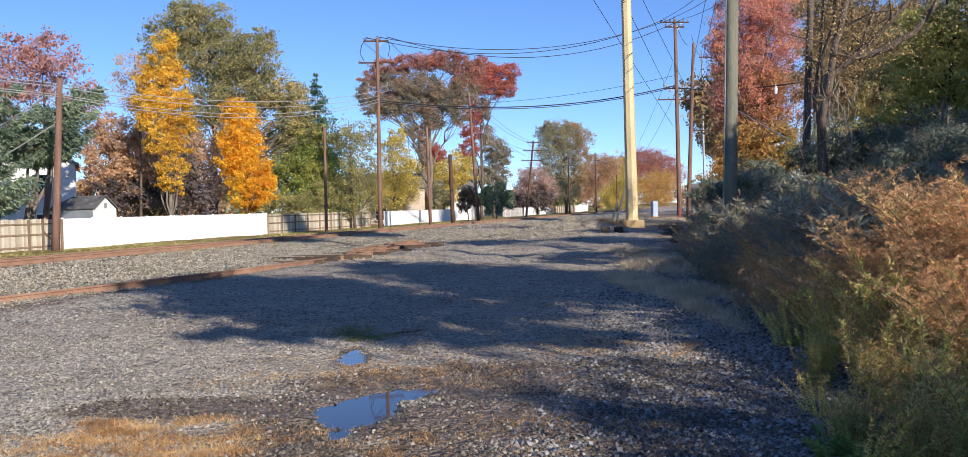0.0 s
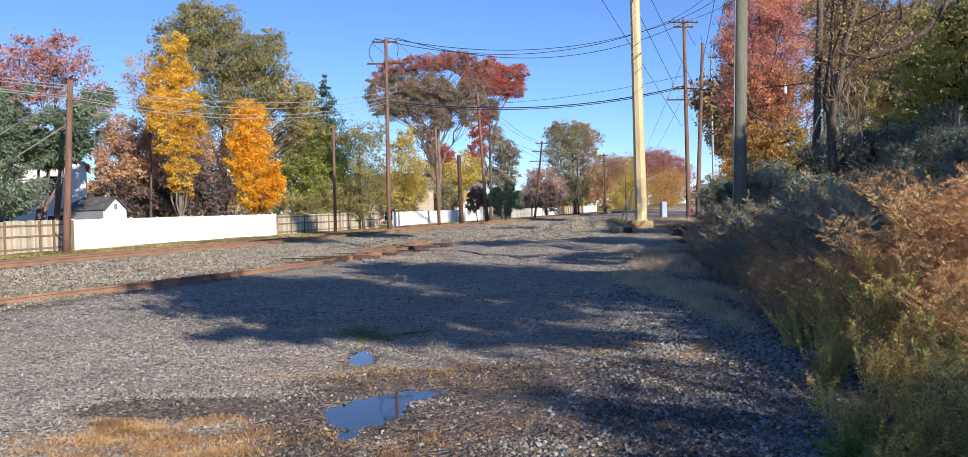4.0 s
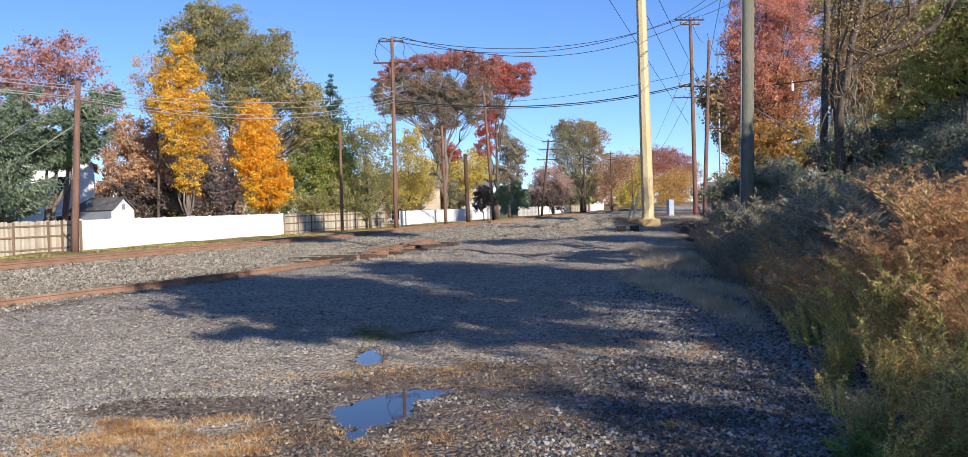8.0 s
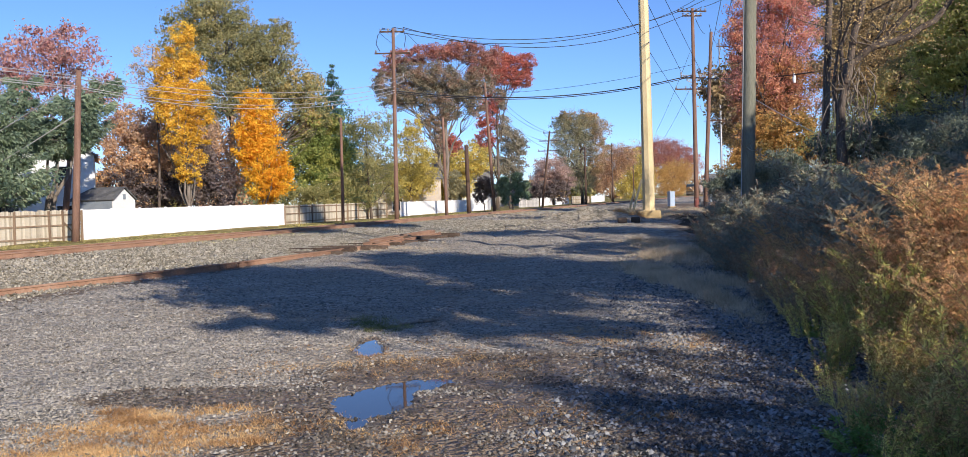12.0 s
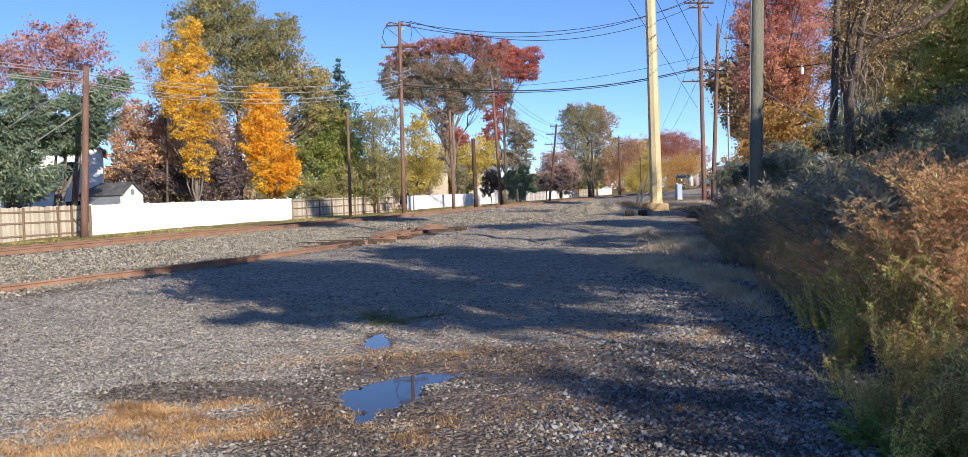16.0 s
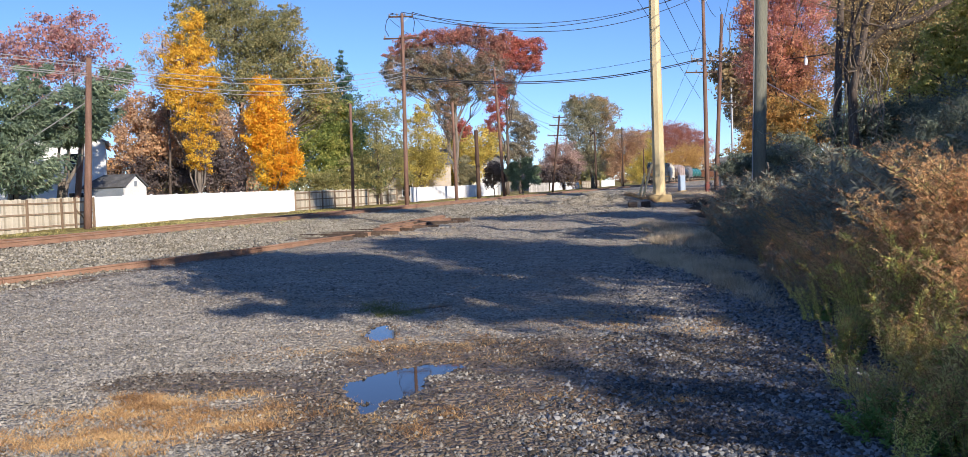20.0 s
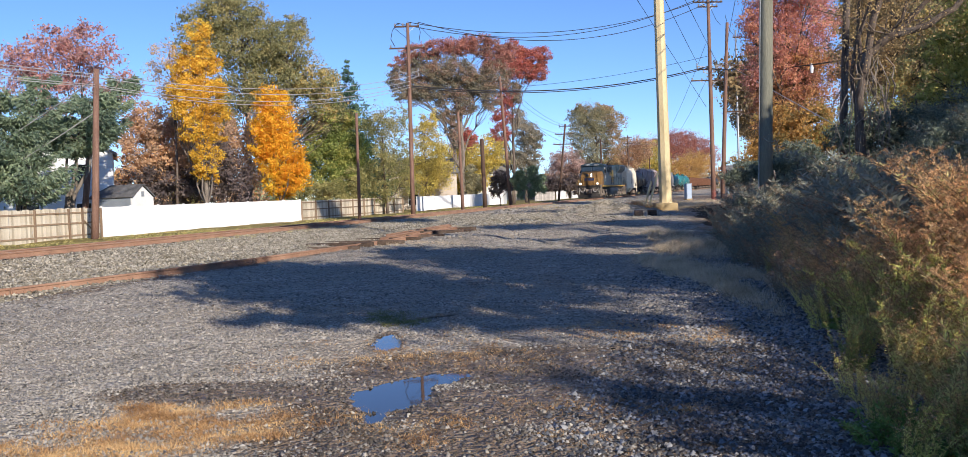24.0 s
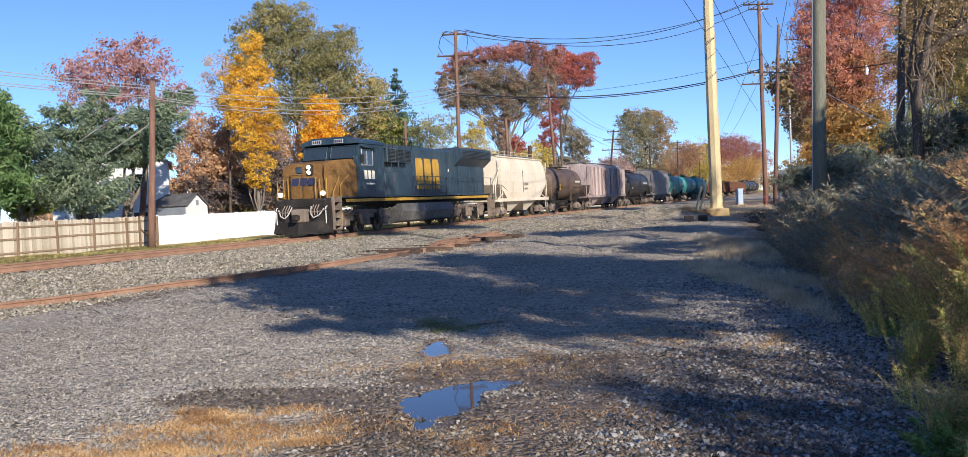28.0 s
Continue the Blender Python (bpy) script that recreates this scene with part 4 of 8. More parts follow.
bx = thing("signal_cabinet", "pale blue grey steel trackside cabinet", "signal cabinet", pose(20.6, 103.5, 0, 0, 0, 20))
part("body", Geo().box((0, 0, .95), (.66, .6, 1.7), bevel=.03), BLUE_WHITE, bx)
part("door", Geo().box((0, -.31, .95), (.54, .03, 1.5), bevel=.01), BLUE_WHITE, bx)
part("lid", Geo().box((0, 0, 1.83), (.76, .7, .07), bevel=.02), BLUE_WHITE, bx)
part("plinth", Geo().box((0, 0, .05), (.8, .75, .12)), CONCRETE, bx, "concrete plinth")

ATOP, BTOP = Vector((AP[0] + .55, AP[1], 0)), Vector((BP[0] + .2, BP[1], 0))
for off, z0, z1, sg in ((-.9, 16.2, 19.9, 2.3), (0, 16.25, 20.0, 2.0), (.9, 16.2, 19.9, 2.7)):
    cable("black power line sagging over the yard", ATOP + Vector((off - .4, 0, z0)), BTOP + Vector((off - .2, 0, z1)), sg, .03)
for z0, z1, sg, r in ((10.9, 13.3, 1.25, .05), (10.75, 13.15, 1.25, .035)):
    cable("thick black telephone cable over the yard", ATOP + Vector((-.2, 0, z0)), BTOP + Vector((-.2, 0, z1)), sg, r)
cable("black line from pole to pole", ATOP + Vector((8, 30, 14)), BTOP + Vector((-.2, 0, 14.3)), .5, .02)
L3 = Vector((*LP, 0))
for k, (z0, z1) in enumerate(((8.5, 11.7), (8.35, 11.3), (7.95, 11.0), (7.85, 10.8))):
    cable("grey telephone line along the fence", L3 + Vector((.5, .1, z0)), ATOP + Vector((-.3, 0, z1)), .9 + .1 * k, .022, mat=PALE_LINE)
    cable("grey telephone line along the fence", L3 + Vector((.5, .1, z0)), Vector((-34.5, 9, 9.4 - .15 * k)), .6, .022, mat=PALE_LINE)
cable("guy line from the pole to the ground behind the fence", L3 + Vector((.45, .1, 8.3)), (-31.5, 47.5, 3.4), 0.1, .035, 6, "guy_line", PALE_LINE)
cable("guy line from the pole to the ground behind the fence", L3 + Vector((.35, .1, 6.6)), (-29.5, 46.5, 2.6), 0.1, .03, 6, "guy_line", PALE_LINE)
tb = Geo().box((0, 0, 0), (.35, .18, .3), bevel=.03)
tbo = thing("cable_closure", "small dark splice box hanging on the wires", "splice box", pose(-27.9, 27.4, 8.75))
part("shell", tb, WIRE, tbo)
for z0, z1, dx in ((15.8, 14.9, -1.2), (15.8, 14.9, 1.0), (12.0, 12.9, -.8), (12.0, 12.9, .8)):
    cable("thin line along the pole row", ATOP + Vector((dx - .3, .1, z0)), Vector((BP0[0] - .6 + dx * .4, BP0[1], z1)), 1.0, .02)
for dx, z0, z1 in ((-.4, 15, 11.3), (.4, 15, 11.3), (-.4, 13.2, 10.1), (.4, 13.2, 8.7)):
    cable("thin line along the pole row", (BP0[0] - .6 + dx, BP0[1], z0), (8.3 + dx, 133.3, z1), .9, .02)
row = [(8.3, 133.3, 11.2), (17.1, 166.2, 10.4), (26.5, 198.7, 12.8), (36.9, 235.0, 13.0), (48, 272, 11.5)]
for (a, b) in zip(row, row[1:]):
    for dx, dz in ((-.8, 0), (.8, 0), (-.9, -1.3), (.9, -1.3)):
        cable("thin line along the pole row", (a[0] + dx, a[1], a[2] + dz), (b[0] + dx, b[1], b[2] + dz), .7, .025, 8)
# lines from the brown poles over the bank and overhead
for off, z0, e in ((-1.2, 19.9, (9.5, -6, 13.5)), (-.2, 20.0, (11.5, -6, 13.7)), (1.1, 19.9, (13.2, -6, 13.5))):
    cable("power line running overhead along the bank", BTOP + Vector((off - .2, 0, z0)), e, 2.2, .025, 30)
cable("thick black telephone cable along the bank", BTOP + Vector((0, 0, 13.0)), (25.5, 42, 9.2), 1.0, .05)
tag = thing("cable_marker", "small white marker hanging on the black cable", "cable marker", pose(22.65, 66.6, 10.25))
part("tag_body", Geo().tube([(0, 0, .1), (0, 0, -.25), (0, 0, -.6)], [.05, .14, .1], 8), VINYL, tag)
cable("black line from pole to pole", BTOP + Vector((-.2, 0, 19.6)), (CP[0] + .3, CP[1], 18.9), .4, .025)
cable("black line from pole to pole", BTOP + Vector((.6, 0, 12.6)), (CP[0] + .9, CP[1], 14.6), 2.2, .03)
for z0, z1 in ((19.9, 21.0), (14.7, 15.3), (9.7, 10.9)):
    cable("black line from pole to pole", (CP[0] + .8, CP[1], z0), (DP[0], DP[1], z1), .8, .025)
cable("pale guy line down to the bank", (CP[0] + .2, CP[1] - .3, 15.0), (15.2, 38.0, 3.2), .1, .03, 8, "guy_line", PALE_LINE)
for a, b in (((8.73, 63.40, 16.16), (23.85, 107.38, 11.02)), ((11.19, 63.01, 15.12), (19.22, 89.97, 13.90)), ((12.06, 62.85, 16.09), (22.27, 94.41, 14.43)), ((16.21, 61.91, 15.55), (23.11, 94.21, 15.68)), ((16.89, 61.73, 15.48), (28.25, 111.48, 17.45))):
    a, b = Vector(a), Vector(b)
    a = a + (a - b) * .4   # the lines go on over the yard
    cable("line running overhead towards the brown poles", a, b, .05, .022, 20)
for a, b in (((19.6, 87.8, 15.4), (25.3, 137.7, 11.2)), ((19.8, 87.8, 12.4), (28.3, 147.3, 10.8))):
    cable("line falling away from the brown pole", a, b, .3, .02, 10)

# ---- trees ----
def leaf_cards(p, size, rng, name, mat, long=1.5):
    """Small diamond leaves at the points p, each turned its own way."""
    n = len(p)
    u = rng.randn(n, 3)
    u /= np.linalg.norm(u, axis=1, keepdims=True)
    w = rng.randn(n, 3)
    v = np.cross(u, w)
    v /= np.linalg.norm(v, axis=1, keepdims=True) + 1e-9
    k = size * (0.6 + 0.8 * rng.rand(n, 1))
    a, b = u * k * 0.5 * long, v * k * 0.5
    q = np.stack([p - a, p + b * .9 - a * .1, p + a, p - b * .9 - a * .1], 1).reshape(-1, 3)
    return array_mesh(name, q, np.arange(n * 4).reshape(-1, 4), mat)


def aimed_cards(p, d, length, width, rng, name, mat, jitter=.45):
    """Narrow leaves or flecks at the points p that point along the ways d."""
    n = len(p)
    u = d / (np.linalg.norm(d, axis=1, keepdims=True) + 1e-9) + rng.randn(n, 3) * jitter
    u /= np.linalg.norm(u, axis=1, keepdims=True) + 1e-9
    v = np.cross(u, rng.randn(n, 3))
    v /= np.linalg.norm(v, axis=1, keepdims=True) + 1e-9
    k = .6 + .8 * rng.rand(n, 1)
    a, b = u * length * k, v * width * .5 * k
    q = np.stack([p, p + a * .45 + b, p + a, p + a * .45 - b], 1).reshape(-1, 3)
    return array_mesh(name, q, np.arange(n * 4).reshape(-1, 4), mat)


def bend(a, b, rng, k=5, wob=.08, droop=0.0):
    a, b = np.array(a, float), np.array(b, float)
    d = np.linalg.norm(b - a)
    out = []
    off = rng.randn(3) * wob * d
    for i in range(k + 1):
        t = i / k
        q = a + (b - a) * t + off * math.sin(math.pi * t) + rng.randn(3) * wob * .25 * d * (0 < i < k)
        q[2] += -droop * d * t * (1 - t)
        out.append(q)
    return out


SEEDS = [100]


def tree(name, label, x, y, height, r, mat, n, size, blobs, bark=None, z=None, per=52, spread=.36, category="tree", long=1.5, second=None, sway=.018):
    """Trunk, limbs and leaves. blobs: parts of the crown as (sideways offset, height, half width, half height),
    seen square to the way from the yard; depth follows the width. A fifth number marks leaves of the second colour."""
    SEEDS[0] += 1
    rng = np.random.RandomState(SEEDS[0])
    z = ground_at(x, y) - .1 if z is None else z
    ob = thing(name, label, category, pose(x, y, 0))
    d = math.hypot(x, y)
    sx, sy = y / d, -x / d
    g = Geo()
    low = min(b[1] - b[3] for b in blobs)
    trunk = bend((0, 0, z), (rng.randn() * .2, rng.randn() * .2, height), rng, 9, sway)
    rad = [max(.025, r * (1.25 if i == 0 else 1) * (1 - i / 9.6)) for i in range(10)]
    g.tube(trunk, rad, 9)
    vol = np.array([b[2] * b[2] * b[3] for b in blobs]) ** .8
    share = vol / vol.sum()
    pts, other = [], []
    for b, sh in zip(blobs, share):
        k = max(4, int(n * sh / per))
        q = rng.randn(k, 3)
        q /= np.linalg.norm(q, axis=1, keepdims=True)
        q *= (0.25 + 0.75 * rng.rand(k, 1) ** .45) * (1 + .13 * rng.randn(k, 1))
        dep = min(b[2], 3.2) if b[2] > 1 else b[2]
        c = np.stack([b[0] * sx + q[:, 0] * b[2] * sx + q[:, 1] * dep * -sy * -1 * 0 + q[:, 1] * dep * x / d,
                      b[0] * sy + q[:, 0] * b[2] * sy + q[:, 1] * dep * y / d,
                      b[1] + q[:, 2] * b[3]], 1)
        cr = spread * (b[2] * b[3]) ** .5 * (.6 + .6 * rng.rand(k)) * (k / 12.0) ** -.18
        for i in range(k):
            m = max(3, int(per * (.5 + rng.rand())))
            (other if len(b) > 4 else pts).append(c[i] + rng.randn(m, 3) * cr[i] * np.array([.55, .55, .4]))
        # a limb to the middle of the blob, twigs from there to its clumps
        cz = b[1]
        mid = np.array([b[0] * sx, b[0] * sy, cz])
        t = np.clip((cz - z) / (height - z) - .28, .12, .9)
        i0 = min(8, int(t * 9))
        fork = trunk[i0]
        limb = bend(fork, mid, rng, 5, .09, -.12)
        lr = max(.02, rad[i0] * .5)
        g.tube(limb, [lr * (1 - .12 * i) for i in range(6)], 6, cap=False)
        for i in range(0, k, max(1, k // 16)):
            st = limb[rng.randint(2, 6)]
            g.tube(bend(st, c[i], rng, 3, .12), [lr * .35, lr * .25, lr * .16, lr * .08], 4, cap=False)
    part("trunk", g, bark or BARK, ob, smooth=True)
    p = np.concatenate(pts)
    p = p[p[:, 2] > z + .15]
    part("crown", leaf_cards(p, size, rng, "crown", mat, long), mat, ob)
    if other:
        part("crown", leaf_cards(np.concatenate(other), size, rng, "crown", second, long), second, ob, "part of the crown in another colour")
    return ob


def cedar(label, x, y, height, low, wide, lean, n, stems=3):
    """Several thin stems, branches that reach out and up, and hanging flat sprays."""
    SEEDS[0] += 1
    rng = np.random.RandomState(SEEDS[0])
    ob = thing("cedar", label, "tree", pose(x, y, 0))
    d = math.hypot(x, y)
    side = np.array([y / d, -x / d, 0])
    g = Geo()
    trunks = []
    for i in range(stems):
        top = side * (lean + rng.randn() * wide * .3) + np.array([rng.randn() * .2, rng.randn() * .2, height * (1 - .16 * i)])
        tr = bend((rng.randn() * .12, rng.randn() * .12, ground_at(x, y) - .1), top, rng, 8, .05)
        trunks.append(np.array(tr))
        g.tube(tr, [.15 * (1 - .1 * k) for k in range(9)], 7)
    pts, ways = [], []
    k = 150
    for i in range(k):
        t = rng.rand() ** .85
        tr = trunks[rng.randint(stems)]
        z = low + (height * .97 - low) * t
        j = int(np.clip(np.searchsorted(tr[:, 2], z), 1, 8))
        q = tr[j].copy()
        q[2] = min(z, tr[-1, 2])
        az = rng.rand() * 6.283
        ln = wide * (.28 + .9 * (1 - t) ** .75) * (.45 + .65 * rng.rand())
        way = np.array([math.cos(az), math.sin(az), 0])
        u = np.linspace(0, 1, 5)
        br = q + way * (ln * u)[:, None] + np.array([0, 0, 1]) * (ln * (.1 * u + .28 * u * u))[:, None]
        g.tube([tuple(v) for v in br], [.035, .028, .02, .012, .006], 4, cap=False)
        m = int(n / k)
        f = .2 + .8 * rng.rand(m) ** .7
        at = q + way * (ln * f)[:, None] + np.array([0, 0, 1]) * (ln * (.1 * f + .28 * f * f))[:, None]
        at = at + np.cross(way, (0, 0, 1)) * (rng.randn(m) * .16 * ln * (1.15 - f * .6))[:, None] + rng.randn(m, 3) * np.array([.06, .06, .1])
        pts.append(at)
        ways.append(way[None] * .7 + np.array([[0, 0, -.35]]) + rng.randn(m, 3) * .25)
    part("trunk", g, BARK_GREY, ob, smooth=True)
    part("crown", aimed_cards(np.concatenate(pts), np.concatenate(ways), .26, .075, rng, "crown", LEAF["cedar"], .35), LEAF["cedar"], ob)
    return ob


cedar("dark green shaggy red cedar with drooping sprays", -25.7, 49.8, 9.3, 4.7, 2.4, 1.3, 24000, 4)
cedar("broad dark green cedar behind the board fence", -26.9, 47.0, 9.0, 1.8, 2.8, 0.0, 27000, 3)
cedar("broad dark green cedar with several stems", -28.6, 44.6, 8.6, 2.0, 2.8, 0.0, 20000, 3)
tree("evergreen_tree", "bright green conifer at the fence", -28.1, 41.7, 8.1, 0.16, LEAF["conifer"], 17000, 0.09,
     [(0.0, 5.5, 1.8, 2.4), (-0.2, 7.5, 1.1, 1.5), (0.1, 3.5, 2.2, 1.1)], long=3.0)
tree("shrub", "low bright green shrub behind the fence", -28.5, 45.7, 3.0, 0.06, LEAF["green"], 7500, 0.11,
     [(0.0, 2.8, 1.1, 1.0), (-0.6, 2.5, 0.9, 0.7)])
tree("maple_tree", "sparse red maple losing its leaves", -30.9, 62.6, 13.7, 0.20, LEAF["redpurple"], 11400, 0.14,
     [(-1.5, 12.3, 2.7, 2.4), (1.2, 12.0, 2.7, 2.7), (-1.9, 9.7, 2.2, 2.2), (0.4, 14.0, 2.0, 1.2), (2.6, 10.1, 1.7, 2.0), (-3.4, 11.4, 2.2, 2.4)])
tree("tree", "rust brown tree behind the white fence", -26.9, 65.7, 7.7, 0.18, LEAF["rust"], 19500, 0.14,
     [(-0.8, 5.9, 2.0, 2.2), (1.1, 5.0, 2.2, 2.0), (0.0, 7.7, 1.7, 1.7), (2.1, 6.4, 1.7, 2.2), (-1.3, 3.6, 1.7, 1.2)])
tree("dark_shrub", "dark purple brown shrubs in the shade", -25.8, 65.8, 4.0, 0.10, LEAF["darkpurple"], 15000, 0.15,
     [(-1.9, 3.2, 2.0, 1.5), (0.2, 2.9, 2.2, 1.5), (1.7, 3.3, 2.0, 1.7), (4.6, 3.0, 2.0, 1.7), (3.7, 4.9, 1.5, 2.0)])
tree("poplar_tree", "tall narrow tree with golden yellow leaves", -21.5, 61.9, 14.0, 0.17, LEAF["gold"], 26000, 0.1,
     [(-0.1, 13.6, 0.8, 1.0), (-0.4, 12.2, 1.2, 0.9), (-0.9, 11.0, 1.4, 0.9), (0.5, 11.4, 0.9, 0.9), (-1.1, 9.6, 1.5, 0.9), (0.5, 9.7, 1.2, 1.0), (-0.9, 8.2, 1.3, 0.8), (0.7, 8.1, 1.2, 0.9), (-0.5, 6.8, 1.1, 0.8), (0.6, 6.4, 0.9, 0.7), (0.0, 5.2, 1.1, 0.7), (0.2, 3.9, 0.9, 0.6), (-.6, 4.2, .6, .5)], BARK_GREY, per=44, spread=.42)
tree("bare_tree", "grey bare twiggy tree top", -24.7, 64.4, 13.4, 0.12, LEAF["greytwig"], 4500, 0.10,
     [(-0.3, 11.6, 1.2, 2.2), (0.7, 8.9, 1.2, 2.4)])
tree("oak_tree", "large green and bronze tree turning brown", -25.0, 83.0, 20.1, 0.42, LEAF["oak"], 70000, 0.14,
     [(-0.8, 19.5, 3.5, 2.2), (-3.8, 16.8, 2.4, 2.7), (0.8, 16.4, 4.0, 2.7), (3.9, 16.1, 2.7, 2.4), (6.5, 13.2, 2.7, 2.1, 1), (-2.0, 20.3, 1.5, 1.2, 1), (3.1, 12.3, 3.0, 2.4), (8.0, 11.6, 1.6, 1.4, 1), (-0.3, 12.0, 2.7, 2.4), (4.9, 18.4, 1.3, 1.3), (-2.5, 9.4, 2.1, 2.4), (7.1, 9.9, 2.1, 1.8, 1), (8.9, 9.8, 1.3, 1.4, 1)], second=LEAF["bronze"])
tree("maple_tree", "small maple with orange and yellow leaves", -18.9, 71.2, 10.2, 0.14, LEAF["orange"], 27000, 0.12,
     [(-0.2, 9.5, 1.4, 1.6), (-0.2, 7.2, 1.9, 2.0), (0.4, 5.0, 1.9, 1.9), (0.4, 2.9, 1.7, 1.2), (-0.8, 6.2, 1.2, 1.6), (1.6, 4.0, 1.1, 1.3)])
tree("spruce_tree", "dark blue green spruce", -18.4, 102.6, 17.5, 0.20, LEAF["spruce"], 24000, 0.17,
     [(-0.2, 17.2, .35, .9), (-0.2, 16.2, .7, 1.2), (-0.3, 14.8, 1.2, 1.6), (-0.1, 12.7, 1.9, 2.2), (0.4, 9.4, 2.6, 2.9), (0.7, 5.8, 3.5, 3.3), (1.4, 3.0, 3.7, 2.6)])
tree("maple_tree", "green maple behind the wooden fence", -16.7, 86.6, 10.4, 0.22, LEAF["green"], 27000, 0.14,
     [(-0.3, 8.9, 2.3, 2.2), (-1.2, 6.5, 2.5, 2.5), (0.9, 5.8, 2.5, 2.5), (0.0, 3.7, 2.8, 1.9), (-2.1, 8.0, 1.5, 1.9)])
tree("shrub", "yellowing green shrub at the fence", -16.9, 81.0, 2.5, 0.08, LEAF["olive"], 12000, 0.10,
     [(-1.3, 2.2, 1.7, 1.3), (0.9, 2.2, 2.0, 1.4), (2.9, 3.0, 1.4, 1.7)])
tree("tree", "airy olive green tree with thin stems", -11.8, 83.6, 10.3, 0.14, LEAF["olive"], 18000, 0.10,
     [(-0.6, 8.4, 1.7, 1.9), (0.9, 6.3, 2.0, 2.4), (-0.3, 3.7, 2.0, 2.2), (1.4, 9.0, 1.1, 1.5), (2.0, 3.3, 1.4, 1.8), (-1.0, 1.7, 1.3, .8)])
tree("tree", "yellow green young tree behind the fence", -10.1, 106.0, 10.9, 0.16, LEAF["yellowgreen"], 21000, 0.12,
     [(0.0, 9.1, 1.9, 1.9), (0.4, 6.5, 2.8, 2.6), (-0.4, 3.5, 2.6, 2.1), (1.8, 4.6, 1.6, 2.2), (0.7, 10.9, 1.1, 1.1)])
tree("elm_tree", "tall vase shaped tree, grey green below, crimson on top", -6.2, 111.8, 20.3, 0.36, LEAF["crimson"], 86000, 0.13,
     [(-7.3, 16.4, 1.8, 2.1), (-5.0, 14.9, 2.1, 1.8), (-2.1, 15.1, 2.4, 2.1), (0.8, 13.8, 1.8, 2.4), (2.4, 15.5, 2.4, 2.1), (-0.5, 17.1, 2.7, 1.8), (-4.3, 17.8, 2.4, 1.8), (4.7, 16.6, 2.1, 2.1), (-6.8, 14.3, 1.3, 0.9), (-0.1, 11.8, 1.3, 1.0), (4.0, 13.4, 1.3, 1.6), (-1.0, 10.2, 1.1, 1.3), (-2.2, 11.8, 1.2, 1.2), (-.3, 8.4, .8, 1.0),
      (-5.7, 19.5, 1.8, 1.3, 1), (-2.8, 20.1, 2.1, 1.2, 1), (0.2, 20.4, 2.4, 1.2, 1), (3.1, 20.2, 2.4, 1.3, 1), (5.7, 19.5, 1.8, 1.5, 1), (4.8, 18.1, 1.8, 1.5, 1), (-7.5, 18.1, 1.2, 1.0, 1)], BARK_GREY, second=LEAF["wine"])
tree("maple_tree", "tall tree with bright red leaves", 0.3, 122.0, 20.5, 0.24, LEAF["scarlet"], 30000, 0.14,
     [(0.8, 20.7, 1.9, 1.8), (3.3, 20.0, 1.9, 1.6), (4.9, 19.9, 1.0, 1.6), (2.0, 18.1, 1.9, 1.5), (3.9, 17.9, 1.6, 1.1), (0.1, 18.8, 1.6, 1.6), (-0.4, 14.7, 1.5, 1.6), (-1.1, 11.9, 1.5, 1.5), (-1.4, 9.6, 1.3, 1.5), (0.6, 15.6, 1.3, 1.6, 1)], second=LEAF["crimson"])
tree("tree", "grey green tree half bare", 2.2, 128.0, 12.0, 0.22, LEAF["greybrown"], 21000, 0.14,
     [(0.2, 9.9, 2.0, 2.0), (1.2, 8.9, 1.5, 1.9), (-4.2, 8.4, 1.2, 1.7), (-0.7, 12.3, 1.4, 1.7), (-1.6, 6.3, 2.7, 1.7), (.6, 6.4, 1.8, 1.8)])
tree("tree", "yellow tree with a red crown behind the fence", -4.6, 117.9, 8.9, 0.18, LEAF["yellowgreen"], 21000, 0.15,
     [(0.0, 5.6, 2.9, 2.5), (2.1, 6.8, 2.1, 2.5), (-2.5, 5.7, 2.1, 2.9), (-1.2, 3.2, 3.3, 2.1)])
tree("maple_tree", "small crimson maple behind the fence", -6.2, 124.8, 10.3, 0.15, LEAF["scarlet"], 10500, 0.15,
     [(0.0, 8.9, 1.9, 1.9), (-1.3, 7.2, 1.4, 1.8)])
tree("shrub", "dark green arching shrubs at the tracks", 2.1, 106.0, 4.4, 0.07, LEAF["darkgreen"], 10000, 0.11,
     [(-1.0, 3.5, 0.5, 0.6), (0.6, 4.0, 0.6, 0.55), (-1.2, 2.4, 0.35, 0.7), (1.5, 3.1, 0.5, 0.5), (-0.5, 2.8, 0.4, 0.7), (0.9, 2.6, 0.4, 0.8), (1.7, 1.9, 0.35, 0.6), (-1.7, 2.8, 0.35, 0.5), (0.2, 3.1, .4, .6), (.3, 1.5, .3, .6), (-.9, 1.3, .3, .5)], spread=.6, long=4.0)
tree("shrub", "dark purple leaved shrub", -1.3, 108.0, 4.2, 0.07, LEAF["darkpurple"], 8000, 0.12,
     [(0.0, 3.3, 1.1, 1.0), (.9, 2.4, .8, .9), (-.5, 1.9, .8, .7)])
